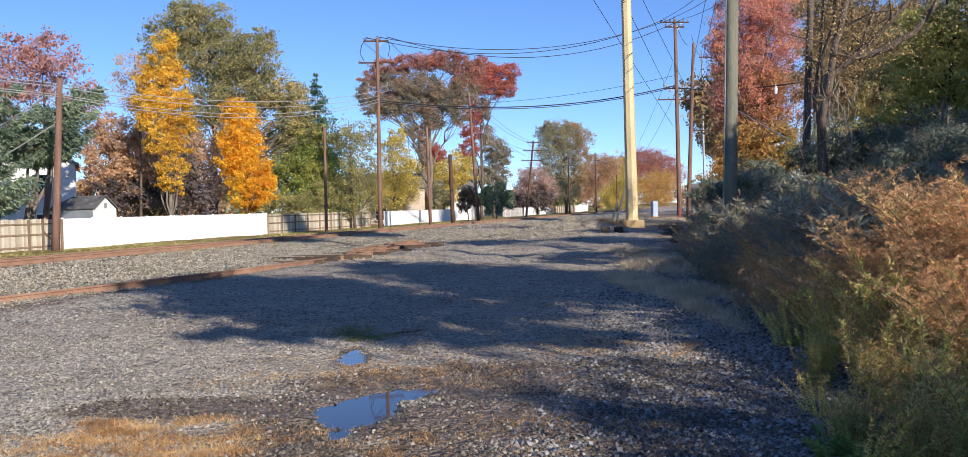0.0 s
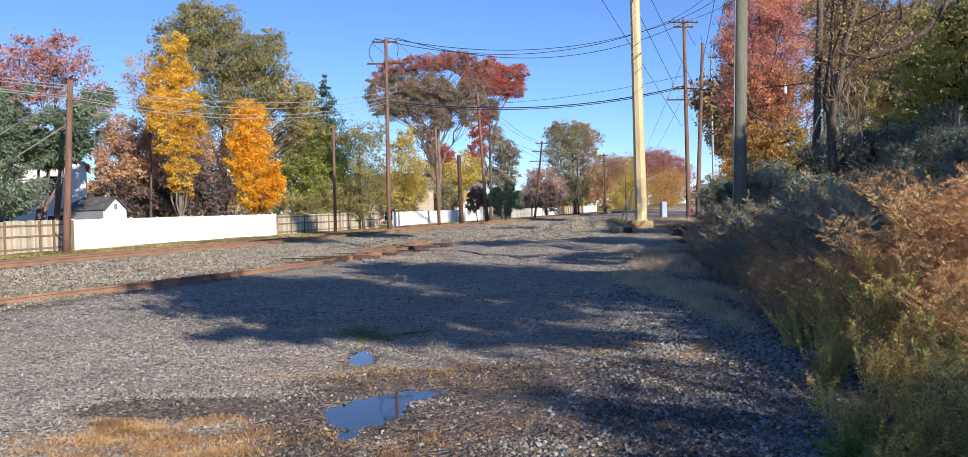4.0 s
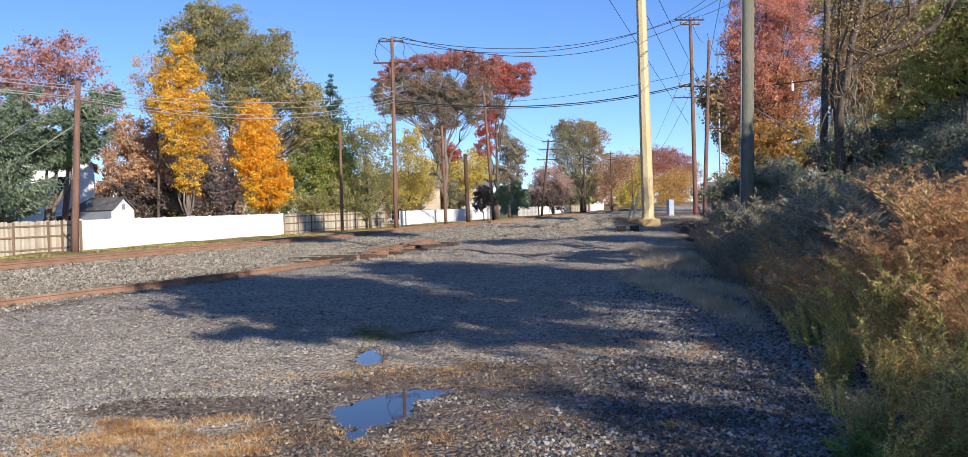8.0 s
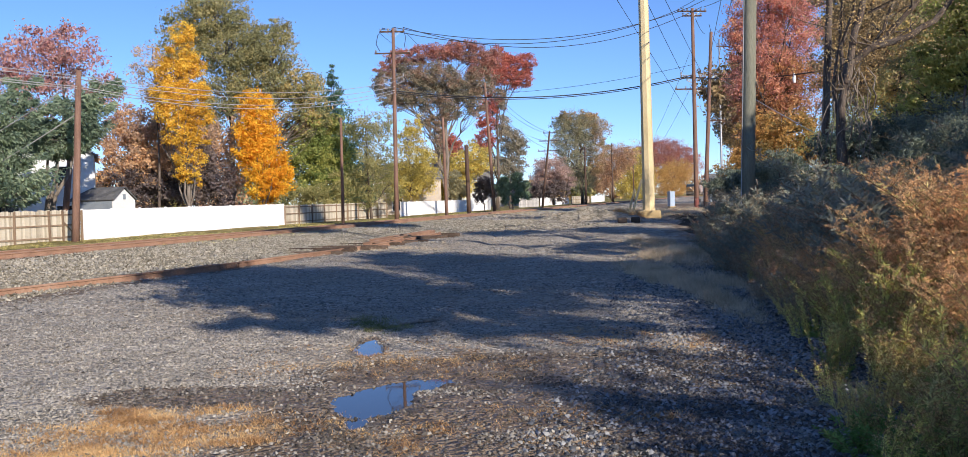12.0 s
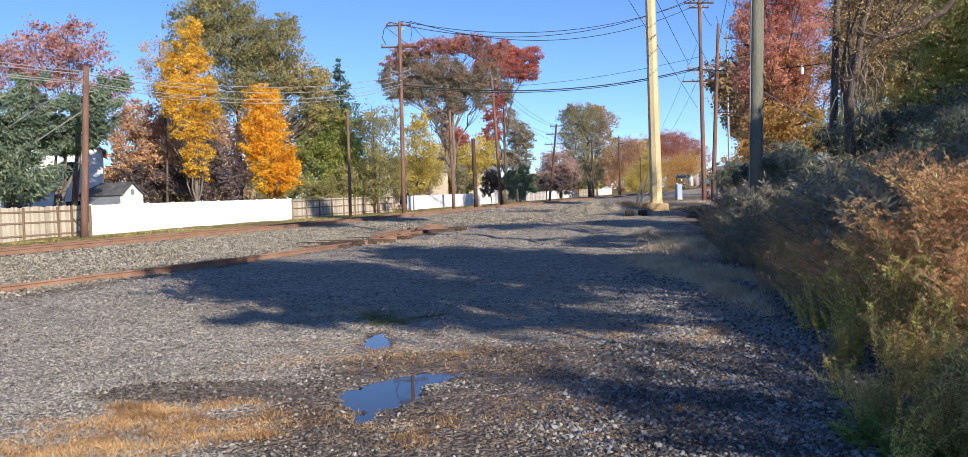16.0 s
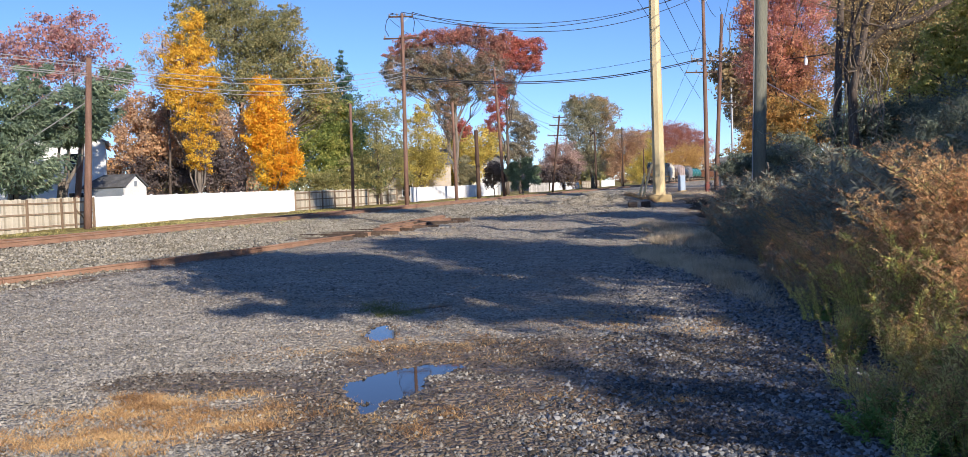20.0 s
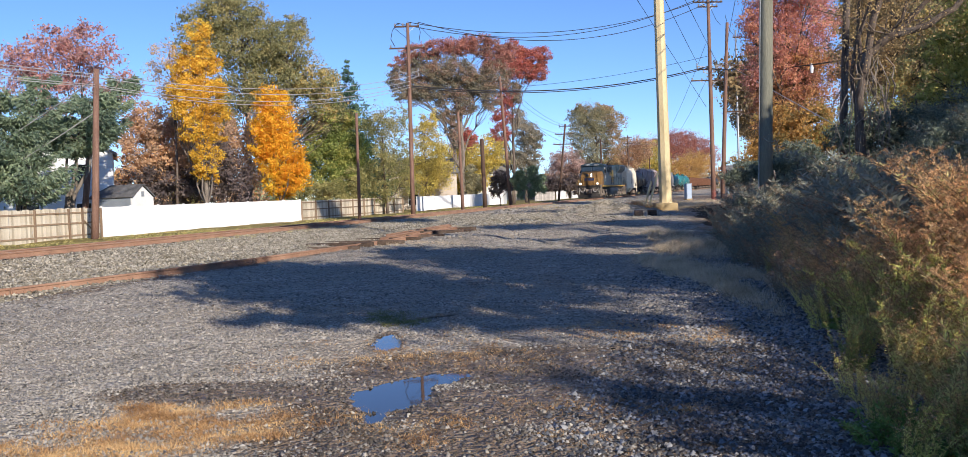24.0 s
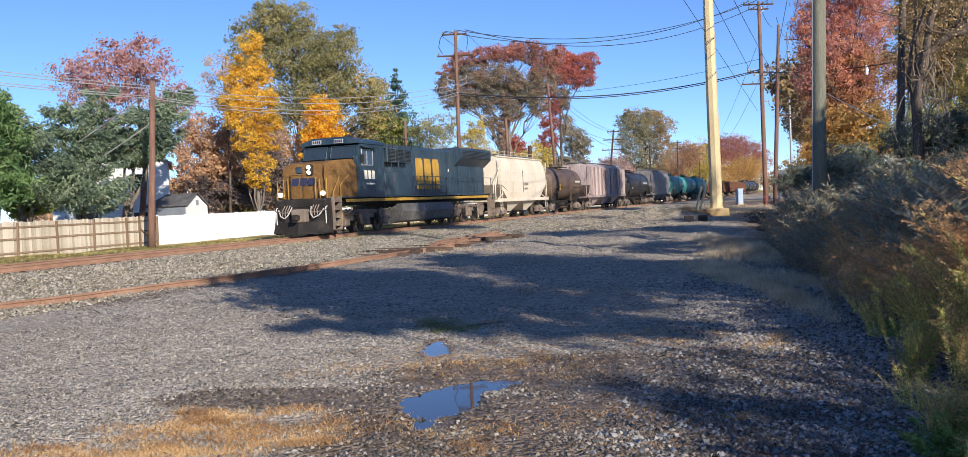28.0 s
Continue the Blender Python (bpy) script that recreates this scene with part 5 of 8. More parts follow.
tree("tree", "young grey green tree behind the vinyl fence", -4.9, 112.0, 5.4, 0.07, LEAF["greygreen"], 8000, 0.12,
     [(0, 4.3, 1.0, 1.0), (-.6, 3.2, .8, .8), (.7, 3.0, .9, .9), (0, 2.1, 1.0, .6)])
tree("tree", "large grey green tree turning bronze on one side", 17.3, 174.1, 17.2, 0.35, LEAF["greygreen"], 56000, 0.14,
     [(-0.7, 15.4, 4.6, 2.9), (-2.8, 12.4, 3.2, 3.0), (0.3, 10.8, 2.6, 3.0), (-1.6, 7.2, 3.0, 2.8), (0.2, 4.4, 2.2, 2.4), (-4.0, 16.1, 2.2, 2.0), (-4.2, 9.0, 1.6, 1.5),
      (3.4, 14.2, 2.2, 2.6, 1), (1.2, 16.6, 2.6, 1.8, 1), (-2.6, 17.3, 2.0, 1.2, 1), (3.2, 10.6, 2.3, 2.6, 1), (2.4, 7.2, 2.0, 2.2, 1)], second=LEAF["bronze2"])
tree("tree", "pale pink brown tree far behind the fence", 10.9, 164.6, 8.4, 0.20, LEAF["pinkish"], 22000, 0.14,
     [(-0.2, 6.7, 3.2, 2.5), (-2.3, 4.5, 2.5, 2.5), (1.7, 4.9, 2.3, 2.5)])
tree("shrub", "dark purple shrubs behind the fence", 8.9, 163.0, 3.8, 0.10, LEAF["darkpurple"], 13500, 0.19,
     [(0.0, 2.6, 2.8, 2.0), (-2.8, 2.2, 2.2, 1.6), (3.3, 2.5, 1.6, 2.0)])
tree("tree", "orange brown tree far along the line", 30.9, 233.0, 14.1, 0.30, LEAF["dullrust"], 40000, 0.15,
     [(0.0, 10.0, 4.0, 4.9), (-2.4, 6.0, 3.3, 4.1), (3.2, 11.5, 3.3, 3.6)])
tree("tree", "yellow green tree far along the line", 46.6, 296.4, 17.3, 0.30, LEAF["yellowgreen"], 40000, 0.2,
     [(0.0, 11.1, 5.89, 6.73), (-3.1, 6.0, 5.26, 5.26), (2.5, 6.8, 4.63, 6.31), (0.6, 1.7, 5.47, 2.94)])
tree("tree", "broad maroon tree far along the line", 117.0, 608.9, 37.4, 0.60, LEAF["maroon"], 90000, 0.32,
     [(-2.1, 30.3, 16.51, 9.56), (10.5, 26.4, 13.04, 8.69), (-12.6, 27.2, 12.17, 9.56), (0.0, 18.3, 17.38, 8.69), (18.4, 21.0, 7.82, 8.69)])
tree("tree", "orange tree far along the line", 111.4, 559.0, 18.7, 0.50, LEAF["orangefar"], 62000, 0.29,
     [(-7.7, 9.2, 8.79, 8.79), (1.9, 12.8, 8.79, 9.99), (9.2, 11.4, 7.19, 10.39), (1.9, 3.0, 10.39, 4.79)])

tree("tree", "thin rust brown tree between the golden trees", -24.9, 75.0, 8.7, 0.16, LEAF["rust"], 15000, 0.150,
     [(0.0, 7.1, 2.77, 2.49), (-2.7, 6.1, 3.05, 2.49), (2.8, 6.6, 2.21, 2.77), (1.0, 4.2, 3.60, 1.94), (-4.4, 4.3, 2.21, 1.94)])
tree("tree", "dark green trees behind the golden maple", -21.6, 89.4, 11.4, 0.20, LEAF["darkgreen"], 15000, 0.170,
     [(-1.8, 7.7, 2.90, 3.55), (2.4, 7.3, 2.90, 3.22), (0.6, 3.9, 4.51, 2.26), (-2.7, 4.0, 2.58, 2.26)])

# woods on the bank beside the yard
tree("maple_tree", "tall maple on the bank, red above and orange below", 22.2, 70.6, 21.5, 0.30, LEAF["redorange"], 92000, 0.1,
     [(0.0, 16.6, 2.85, 2.07), (-1.7, 14.3, 2.07, 2.07), (1.6, 13.8, 2.33, 2.33), (0.2, 20.0, 3.11, 2.33), (2.3, 17.4, 2.07, 2.33), (-2.6, 13.0, 1.0, 1.6),
      (-0.5, 11.7, 2.33, 1.82), (2.1, 10.6, 2.33, 1.82, 1), (-2.1, 9.9, 1.56, 2.07), (0.6, 9.4, 1.6, 1.4), (-1.0, 8.3, 2.07, 1.56, 1), (1.4, 7.9, 2.07, 1.56, 1), (-2.2, 9.2, 1.0, 1.5, 1), (-2.2, 6.6, 1.1, 1.5, 1), (-2.2, 4.3, 1.1, 1.4, 1)], second=LEAF["amber"])
tree("maple_tree", "orange and yellow maple low on the bank", 20.4, 62.8, 7.1, 0.16, LEAF["autumn"], 20000, 0.120,
     [(-1.1, 5.8, 1.85, 1.30), (1.0, 5.9, 1.85, 1.30), (0.0, 4.2, 2.54, 1.16), (-2.1, 4.1, 1.30, 1.16), (2.1, 4.4, 1.48, 1.11), (-2.8, 2.8, 1.11, 0.93)])
# all its leaves sit above the view, added to dapple the train
tree("tree", "tall tree with sparse brown and golden leaves", 11.1, 30.0, 22.3, 0.15, LEAF["browngold"], 26000, 0.075,
     [(0.6, 19.8, 1.57, 1.01), (-0.2, 21.6, 1.57, 1.01), (1.4, 21.3, 1.35, 1.01)], BARK, sway=.003)
tree("tree", "brown leaved tree deep in the woods", 54.4, 120.3, 28.4, 0.40, LEAF["browngold"], 30000, 0.380,
     [(-1.6, 23.5, 5.09, 4.16), (-5.9, 24.0, 3.70, 3.70), (-5.5, 19.7, 4.16, 3.70), (-6.7, 16.3, 2.78, 2.78), (1.5, 19.0, 4.63, 4.16), (-1.6, 14.7, 5.55, 3.24), (3.8, 23.8, 4.16, 4.16), (-5.5, 26.5, 3.70, 3.70), (6.0, 16.2, 4.63, 4.16)])
tree("tree", "olive green tree deep in the woods", 18.7, 35.3, 8.9, 0.22, LEAF["bronze"], 34000, 0.085,
     [(-0.9, 7.3, 1.68, 1.40), (-2.3, 5.7, 1.26, 1.12), (0.2, 5.7, 1.54, 1.40), (-0.9, 4.6, 1.96, 0.98), (0.7, 7.9, 1.40, 1.40), (-3.0, 4.6, 0.98, 0.70)])
tree("tree", "green and yellow tree over the bank", 13.8, 25.5, 7.3, 0.14, LEAF["greengold"], 34000, 0.06,
     [(-0.7, 6.5, 0.91, 0.71), (0.0, 5.8, 1.02, 0.81), (-1.0, 5.3, 0.81, 0.61), (-0.2, 4.8, 1.02, 0.61), (-1.2, 4.3, 0.77, 0.49), (-0.4, 3.8, 0.91, 0.51), (0.5, 6.7, 1.02, 0.81), (0.5, 4.4, 0.91, 0.81), (-1.7, 4.0, 0.49, 0.28)])
tree("tree", "grey brown and golden tree in the woods", 17.7, 41.4, 13.0, 0.12, LEAF["woods"], 46000, 0.075,
     [(-1.2, 10.2, 1.7, 1.6), (-1.0, 7.4, 1.7, 1.5), (-0.8, 5.2, 1.6, 1.2), (1.2, 9.4, 1.7, 1.6), (1.3, 6.7, 1.7, 1.5), (3.0, 8.2, 1.5, 1.6), (2.8, 5.8, 1.5, 1.2), (.4, 12.0, 2.0, 1.3), (3.6, 11.0, 1.5, 1.4)], BARK)
tree("tree", "understorey tree in greens darkened for the bank's shade", 11.7, 27.6, 3.6, 0.10, LEAF["bank"], 30000, 0.055,
     [(-0.9, 3.0, 0.95, 0.53), (0.2, 3.2, 0.95, 0.53), (1.1, 3.1, 0.95, 0.59), (1.9, 3.0, 1.05, 0.59), (2.9, 3.0, 0.95, 0.63)])


def fanned_tree():
    """The many-stemmed tree on the bank, with hanging vines."""
    rng = np.random.RandomState(7)
    x, y = 9.2, 23.2
    ob = thing("vine_grown_tree", "leaning many-stemmed tree hung with dry vines", "tree", pose(x, y, 0))
    z0 = ground_at(x, y) - .2
    ux, uy = y / math.hypot(x, y), -x / math.hypot(x, y)
    stems = [[(0, z0), (-.12, 2.9), (-.04, 3.8), (.04, 4.6), (.25, 5.7), (.46, 6.5), (.64, 7.1), (.78, 8.5), (.7, 11), (.5, 14.5)],
             [(.01, 4.45), (.19, 4.87), (.52, 5.13), (.86, 5.28), (1.51, 5.47), (2.15, 5.82), (2.66, 6.36), (3.07, 7.06), (3.4, 8.5)],
             [(.1, 4.74), (.64, 5.2), (.99, 5.46), (1.41, 5.84), (2.0, 6.57), (2.39, 7.16), (2.6, 8.2)], [(-.01, 4.42), (.1, 5.38), (.34, 6.32), (.4, 7.27), (.52, 8.69)],
             [(.86, 5.28), (1.18, 5.75), (1.4, 6.36), (1.54, 7.13), (1.6, 8.4)], [(-.24, z0), (-.19, 3.6), (-.06, 4.4), (.07, 5.06), (.17, 6.2), (.25, 7.45)]]
    g = Geo()
    for i, st in enumerate(stems):
        pts = [(a * ux + rng.randn() * .04, a * uy + rng.randn() * .04 + .12 * i * (b > 4), b) for a, b in st]
        fine = []
        for p, q in zip(pts, pts[1:]):
            for t in (0, .5):
                fine.append(tuple(np.array(p) * (1 - t) + np.array(q) * t + rng.randn(3) * .02))
        fine.append(pts[-1])
        r = (.125, .125, .1, .06, .05, .07)[i]
        g.tube(fine, [r * (1 - .65 * k / len(fine)) for k in range(len(fine))], 8)
        for k in range(6):
            a = np.array(fine[rng.randint(3, len(fine))])
            b = a + np.array([rng.randn() * .8, rng.randn() * .8, .3 + rng.rand() * 1.0])
            g.tube(bend(a, b, rng, 4, .12), [.03, .022, .016, .01, .005], 4, cap=False)
    part("trunk", g, BARK, ob, smooth=True)
    v = Geo()
    for k in range(30):
        a = np.array([rng.uniform(-.35, .5), 0, rng.uniform(3.4, 5.0)])
        b = a + np.array([rng.uniform(-.5, .5), 0, -rng.uniform(.8, 2.4)])
        b[2] = max(b[2], z0 + .1)
        pts = bend((a[0] * ux, a[0] * uy + rng.randn() * .3, a[2]), (b[0] * ux, b[0] * uy + rng.randn() * .3, b[2]), rng, 6, .12, .3)
        v.tube(pts, .008 + .01 * rng.rand(), 4, cap=False)
    part("vine_tangle", v, BARK_PALE, ob, "tangle of dry hanging vines")
    p = []
    for k in range(420):
        st = stems[rng.randint(len(stems))]
        a, b = st[rng.randint(2, len(st))]
        p.append(np.array([a * ux, a * uy, b]) + rng.randn(1, 3) * .7 + rng.randn(16, 3) * .22)
    for k in range(130):   # unseen crown top high over the bank, added to dapple the train
        p.append(np.array([.4 * ux, .4 * uy, 14.5]) + rng.randn(1, 3) * np.array([1.7, 1.7, 1.2]) + rng.randn(14, 3) * .3)
    part("crown", leaf_cards(np.concatenate(p), .036, rng, "crown", LEAF["browngold"]), LEAF["browngold"], ob)


fanned_tree()
# unseen trees with flat crowns, shaped to cast bands of shade on the yard
tree("tree", "unseen flat-topped tree added to shade the yard", 10.6, -8.4, 9.4, .055, LEAF["olive"], 1250, .19,
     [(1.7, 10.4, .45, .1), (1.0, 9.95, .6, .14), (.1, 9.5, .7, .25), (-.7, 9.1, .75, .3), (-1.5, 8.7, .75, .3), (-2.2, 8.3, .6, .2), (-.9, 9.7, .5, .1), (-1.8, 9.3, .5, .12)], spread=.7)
tree("tree", "unseen flat-topped tree added to shade the yard", 16.4, 16.6, 12.2, .07, LEAF["browngold"], 2200, .19,
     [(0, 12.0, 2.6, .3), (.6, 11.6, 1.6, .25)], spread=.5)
tree("tree", "unseen flat-topped tree added to shade the yard", 14.6, 9.4, 8.9, .06, LEAF["browngold"], 2600, .17,
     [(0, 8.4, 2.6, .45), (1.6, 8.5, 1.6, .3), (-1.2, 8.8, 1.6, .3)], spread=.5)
# row of trees hidden behind the maple, added to shade the passing train
for i in range(7):
    tree("tree", "hidden brown tree added to shade the far line", 29.9 + 4.35 * i, 103.0 + 15.2 * i, 18.5, .25, LEAF["woods"], 8000, .3,
         [(0, 14.5, 5.0, 3.2), (-3.0, 13.0, 3.0, 2.5), (3.0, 14.0, 3.0, 2.8)], spread=.45)
# unseen woods added along the bank, past and behind the camera, to cast shade
for x, y, h, low, w, c, n in ((8.0, -2.0, 12.0, 7.2, 2.4, "olive", 9500), (12.5, 1.0, 12.5, 6.2, 2.5, "browngold", 10000), (19.0, 9.0, 10.5, 5.5, 2.6, "browngold", 7000), (20.5, 16.5, 13.0, 6.0, 2.8, "rust", 10000),
                              (11.6, 6.2, 7.6, 4.2, 1.7, "olive", 4500), (14.4, -1.6, 11.5, 8.6, 1.8, "olive", 3600), (13.6, -2.9, 11.8, 8.2, 1.6, "olive", 3600), (11.5, -4.5, 10.6, 8.2, 1.5, "bronze", 1300), (8.6, 14.6, 17.5, 14.0, 2.4, "browngold", 2600), (12.0, 21.2, 18.0, 14.2, 2.3, "browngold", 7000), (15.2, -15.2, 11.4, 8.6, 1.5, "bronze", 170)):
    mid = (h + low) / 2
    tree("tree", "unseen tall tree added to shade the yard and line", x, y, h, .055, LEAF[c], n, .19,
         [(0, mid, w, (h - low) * .4), (-w * .6, mid - .6, w * .6, (h - low) * .28), (w * .6, mid - .3, w * .6, (h - low) * .3), (.3, h - 1.0, w * .6, 1.1), (0, low + 1.0, w * .8, 1.0)], spread=.58)

# ---- weeds on the bank ----
def blades(n, rng, spread, height, width, mat, name, lean=.5):
    """Thin grass blades as bent strips, all in one mesh."""
    a = rng.rand(n) * 6.283
    r = spread * np.sqrt(rng.rand(n))
    bx, by = r * np.cos(a), r * np.sin(a)
    d = a + rng.randn(n) * .8
    h = height * (.5 + .6 * rng.rand(n))
    k = lean * rng.rand(n) * h
    wx, wy = -np.sin(d) * width, np.cos(d) * width
    rows = []
    for t, w in ((0, 1), (.55, .8), (1, .08)):
        cx, cy, cz = bx + np.cos(d) * k * t * t, by + np.sin(d) * k * t * t, h * t * (1 - .25 * t * lean)
        rows.append(np.stack([cx - wx * w, cy - wy * w, cz], 1))
        rows.append(np.stack([cx + wx * w, cy + wy * w, cz], 1))
    v = np.stack(rows, 1).reshape(-1, 3)
    i = (np.arange(n) * 6)[:, None]
    f = np.concatenate([i + np.array([[0, 1, 3, 2]]), i + np.array([[2, 3, 5, 4]])], 0)
    return array_mesh(name, v, f, mat)


def weed(name, label, rng, height, spread, stems, leaf_mat, leaf_n, leaf, head_mat=None, head_n=0, sprays=12, lean=.35, arch=.6):
    """Leaning stalks with narrow leaves; on some the upper half carries arching sprays of seed, like feathers."""
    ob = thing(name, label, "weed", group="weeds on the bank")
    g = Geo()
    lp, ld, hp, hd = [], [], [], []
    tilt = rng.rand() * 6.283
    for i in range(stems):
        a, r = rng.rand() * 6.283, spread * .5 * rng.rand() ** .5
        h = height * (.6 + .45 * rng.rand())
        foot = np.array([r * math.cos(a), r * math.sin(a), -.05])
        out = np.array([math.cos(a), math.sin(a), 0]) * rng.rand() + np.array([math.cos(tilt), math.sin(tilt), 0]) * .5
        ts = np.linspace(0, 1, 7)
        st = np.array([foot + out * h * lean * t * t * (1 + .4 * t) + np.array([0, 0, h * t * (1 - .12 * lean * t)]) for t in ts]) + rng.randn(7, 3) * .006
        g.tube([tuple(q) for q in st], [.006, .006, .005, .004, .004, .003, .002], 3, cap=False)

        def on(t):
            k = min(5, int(t * 6))
            return st[k] + (st[k + 1] - st[k]) * (t * 6 - k)
        m = max(4, int(leaf_n / stems))
        t = .08 + .85 * rng.rand(m)
        base = np.array([on(v) for v in t])
        az = rng.rand(m) * 6.283
        lp.append(base)
        ld.append(np.stack([np.cos(az), np.sin(az), .35 + .5 * rng.rand(m)], 1))
        if head_mat is None:
            continue
        per = max(4, int(head_n / stems / (sprays + 1)))
        for k in range(sprays + 1):
            t0 = .42 + .56 * (k + rng.rand()) / (sprays + 1)
            q = on(min(.99, t0))
            az = k * 2.4 + rng.randn() * .4
            ln = height * (.09 + .22 * (1 - t0)) * (.7 + .6 * rng.rand())
            way = np.array([math.cos(az), math.sin(az), 0])
            u = np.sort(rng.rand(per)) ** .8
            c = q + way * (ln * u)[:, None] + np.array([0, 0, 1]) * (ln * (1.25 * u - arch * u * u))[:, None]
            d = way[None] + np.array([0, 0, 1])[None] * (1.25 - 2 * arch * u)[:, None]
            hp.append(c + rng.randn(per, 3) * .007)
            hd.append(d)
            e = q + way * ln + np.array([0, 0, ln * (1.25 - arch)])
            g.tube([tuple(q), tuple((q + e) / 2 + np.array([0, 0, ln * arch * .25])), tuple(e)], [.0028, .002, .001], 3, cap=False)
    part("stalk", g, STALK, ob)["kind"] = "stuff"
    part("foliage", aimed_cards(np.concatenate(lp), np.concatenate(ld), leaf, leaf * .2, rng, "foliage", leaf_mat), leaf_mat, ob)["kind"] = "stuff"
    if head_mat is not None:
        plume = part("seed_plume", aimed_cards(np.concatenate(hp), np.concatenate(hd), .025, .0065, rng, "seed_plume", head_mat, .5), head_mat, ob, "feathery rust brown seed sprays")
        plume["kind"] = "stuff"
    return ob


def plant_bank():
    rng = np.random.RandomState(33)
    kinds = {
        "plume": [weed("plume_weed", "tall dry weed with rust brown feathery seed sprays", rng, 1.4, .5, 9, WEED, 700, .06, SEED, 7600, 20) for _ in range(4)],
        "olive": [weed("leafy_weed", "bushy weed with yellowing olive leaves", rng, 1.15, .6, 16, WEED, 3200, .055, SEED, 1300, 7) for _ in range(3)],
        "green": [weed("leafy_weed", "bushy weed with narrow dull green leaves", rng, 1.1, .6, 16, WEED_GREEN, 3600, .055, SEED, 500, 5) for _ in range(3)],
        "rod": [weed("goldenrod", "fading goldenrod with yellow green leaves in the sun", rng, 1.2, .5, 14, GOLDENROD, 2200, .055, SEED, 1500, 9) for _ in range(2)],
        "herb": [weed("leafy_herb", "low bright green leafy plant at the yard's edge", rng, .5, .5, 14, HERB, 1500, .075, lean=.6)],
        "faded": [weed("plume_weed", "brown weed with drooping seed sprays in shaded colours", rng, 1.25, .6, 9, WEED_DARK, 900, .06, SEED_SHADED, 3600, 14, .6, .9) for _ in range(3)],
        "dark": [weed("brush_clump", "grey green brush in the shade", rng, 1.5, .9, 14, WEED_DARK, 2600, .12, SEED_SHADED, 700, 6, .5) for _ in range(3)],
    }
    reed = []
    for k in range(3):
        ob = thing("reed_clump", "clump of pale long-leaved reeds", "reed", group="weeds on the bank")
        part("blade_tuft", blades(240, rng, .55, 1.25, .009, REED, "blade_tuft", .9), REED, ob)
        reed.append(ob)
    kinds["reed"] = reed

    def put(kind, x, y, k=1.0):
        src = kinds[kind][rng.randint(len(kinds[kind]))]
        m = pose(x, y, ground_at(x, y) - .03, rng.randn() * 5, rng.randn() * 5, rng.rand() * 360)
        ob = src if not src.get("set") else copy_thing(src, m)
        src["set"] = 1
        ob.matrix_basis = m @ Matrix.Scale(k, 4)
    # the strip at the yard's edge, low in front and taller behind
    y = 4.5
    while y < 33:
        for j in range(6):
            x = float(bank_edge(y)) + .1 + j * .36 + rng.rand() * .36
            yy = y + rng.rand() * .5
            if x > .585 * yy + .35:
                continue
            if yy < 10.5:
                kind = rng.choice(["rod", "green", "olive", "rod", "olive"] if j < 3 else ["olive", "plume", "plume", "green"])
                k = (.42 + .15 * j) * (.85 + .3 * rng.rand())
            elif yy < 17:
                kind = rng.choice(["faded", "faded", "plume", "olive"] if j < 3 else ["faded", "dark", "faded"])
                k = (.55 + .13 * j) * (.85 + .3 * rng.rand())
            else:
                kind = rng.choice(["dark", "faded", "dark"])
                k = (.6 + .12 * j) * (.85 + .3 * rng.rand())
            put(kind, x, yy, k)
        y += .34 + .03 * y
    # tall plumes standing in the sun against the shade
    for x, yy, k in ((4.3, 8.0, 1.1), (4.75, 8.3, 1.3), (4.45, 8.7, 1.15), (5.0, 8.7, 1.3), (4.95, 9.2, 1.3), (5.4, 9.6, 1.3), (4.7, 9.7, 1.1), (4.05, 7.9, .85), (4.35, 7.5, .85), (3.9, 9.2, .75), (3.8, 10.0, .75), (4.4, 10.3, .85), (4.0, 11.2, .75), (5.2, 8.2, 1.35), (5.3, 9.0, 1.4), (4.1, 8.5, .85)):
        put("plume", x, yy, k)
    for x, yy, k in ((3.55, 8.0, .85), (3.75, 8.5, .95), (3.95, 8.0, .95), (3.5, 8.7, .75), (4.1, 8.7, 1.0), (3.4, 7.5, .75), (3.8, 7.5, .9), (4.2, 9.2, 1.0), (3.3, 7.0, .7), (3.7, 9.1, .8)):
        put("rod", x, yy, k)
    for x, yy, k in ((2.3, 5.35, .6), (2.62, 5.5, .75), (2.42, 5.15, .6), (2.75, 5.3, .7), (2.2, 5.6, .45), (2.9, 7.6, .4), (3.45, 9.6, .4), (3.7, 9.0, .55)):
        put("herb", x, yy, k)
    for x, yy, k in ((5.6, 9.6, 1.2), (6.1, 10.4, 1.3), (5.5, 10.6, 1.2), (6.4, 11.2, 1.3), (6.0, 12.0, 1.2)):
        put("reed", x, yy, k)
    # brush and reeds up the slope
    for i in range(130):
        yy = 9 + 26 * rng.rand()
        x = 1.55 + .175 * yy + 2.2 + 5.5 * rng.rand()
        put(rng.choice(["dark", "faded", "reed", "reed"]), x, yy, (1.0 + .5 * rng.rand()) * (1 - .4 * (yy > 24)))
    for i in range(34):
        put("reed", 6.2 + 3.0 * rng.rand(), 12 + 8 * rng.rand(), 1.0 + .4 * rng.rand())

    # the strip goes on unseen beside the camera, added to shade the bank's foot
    more = np.random.RandomState(77)
    for i in range(70):
        yy = -3.6 + 9.8 * more.rand()
        x = max(3.15, .58 * yy + .85) + 2.4 * more.rand()
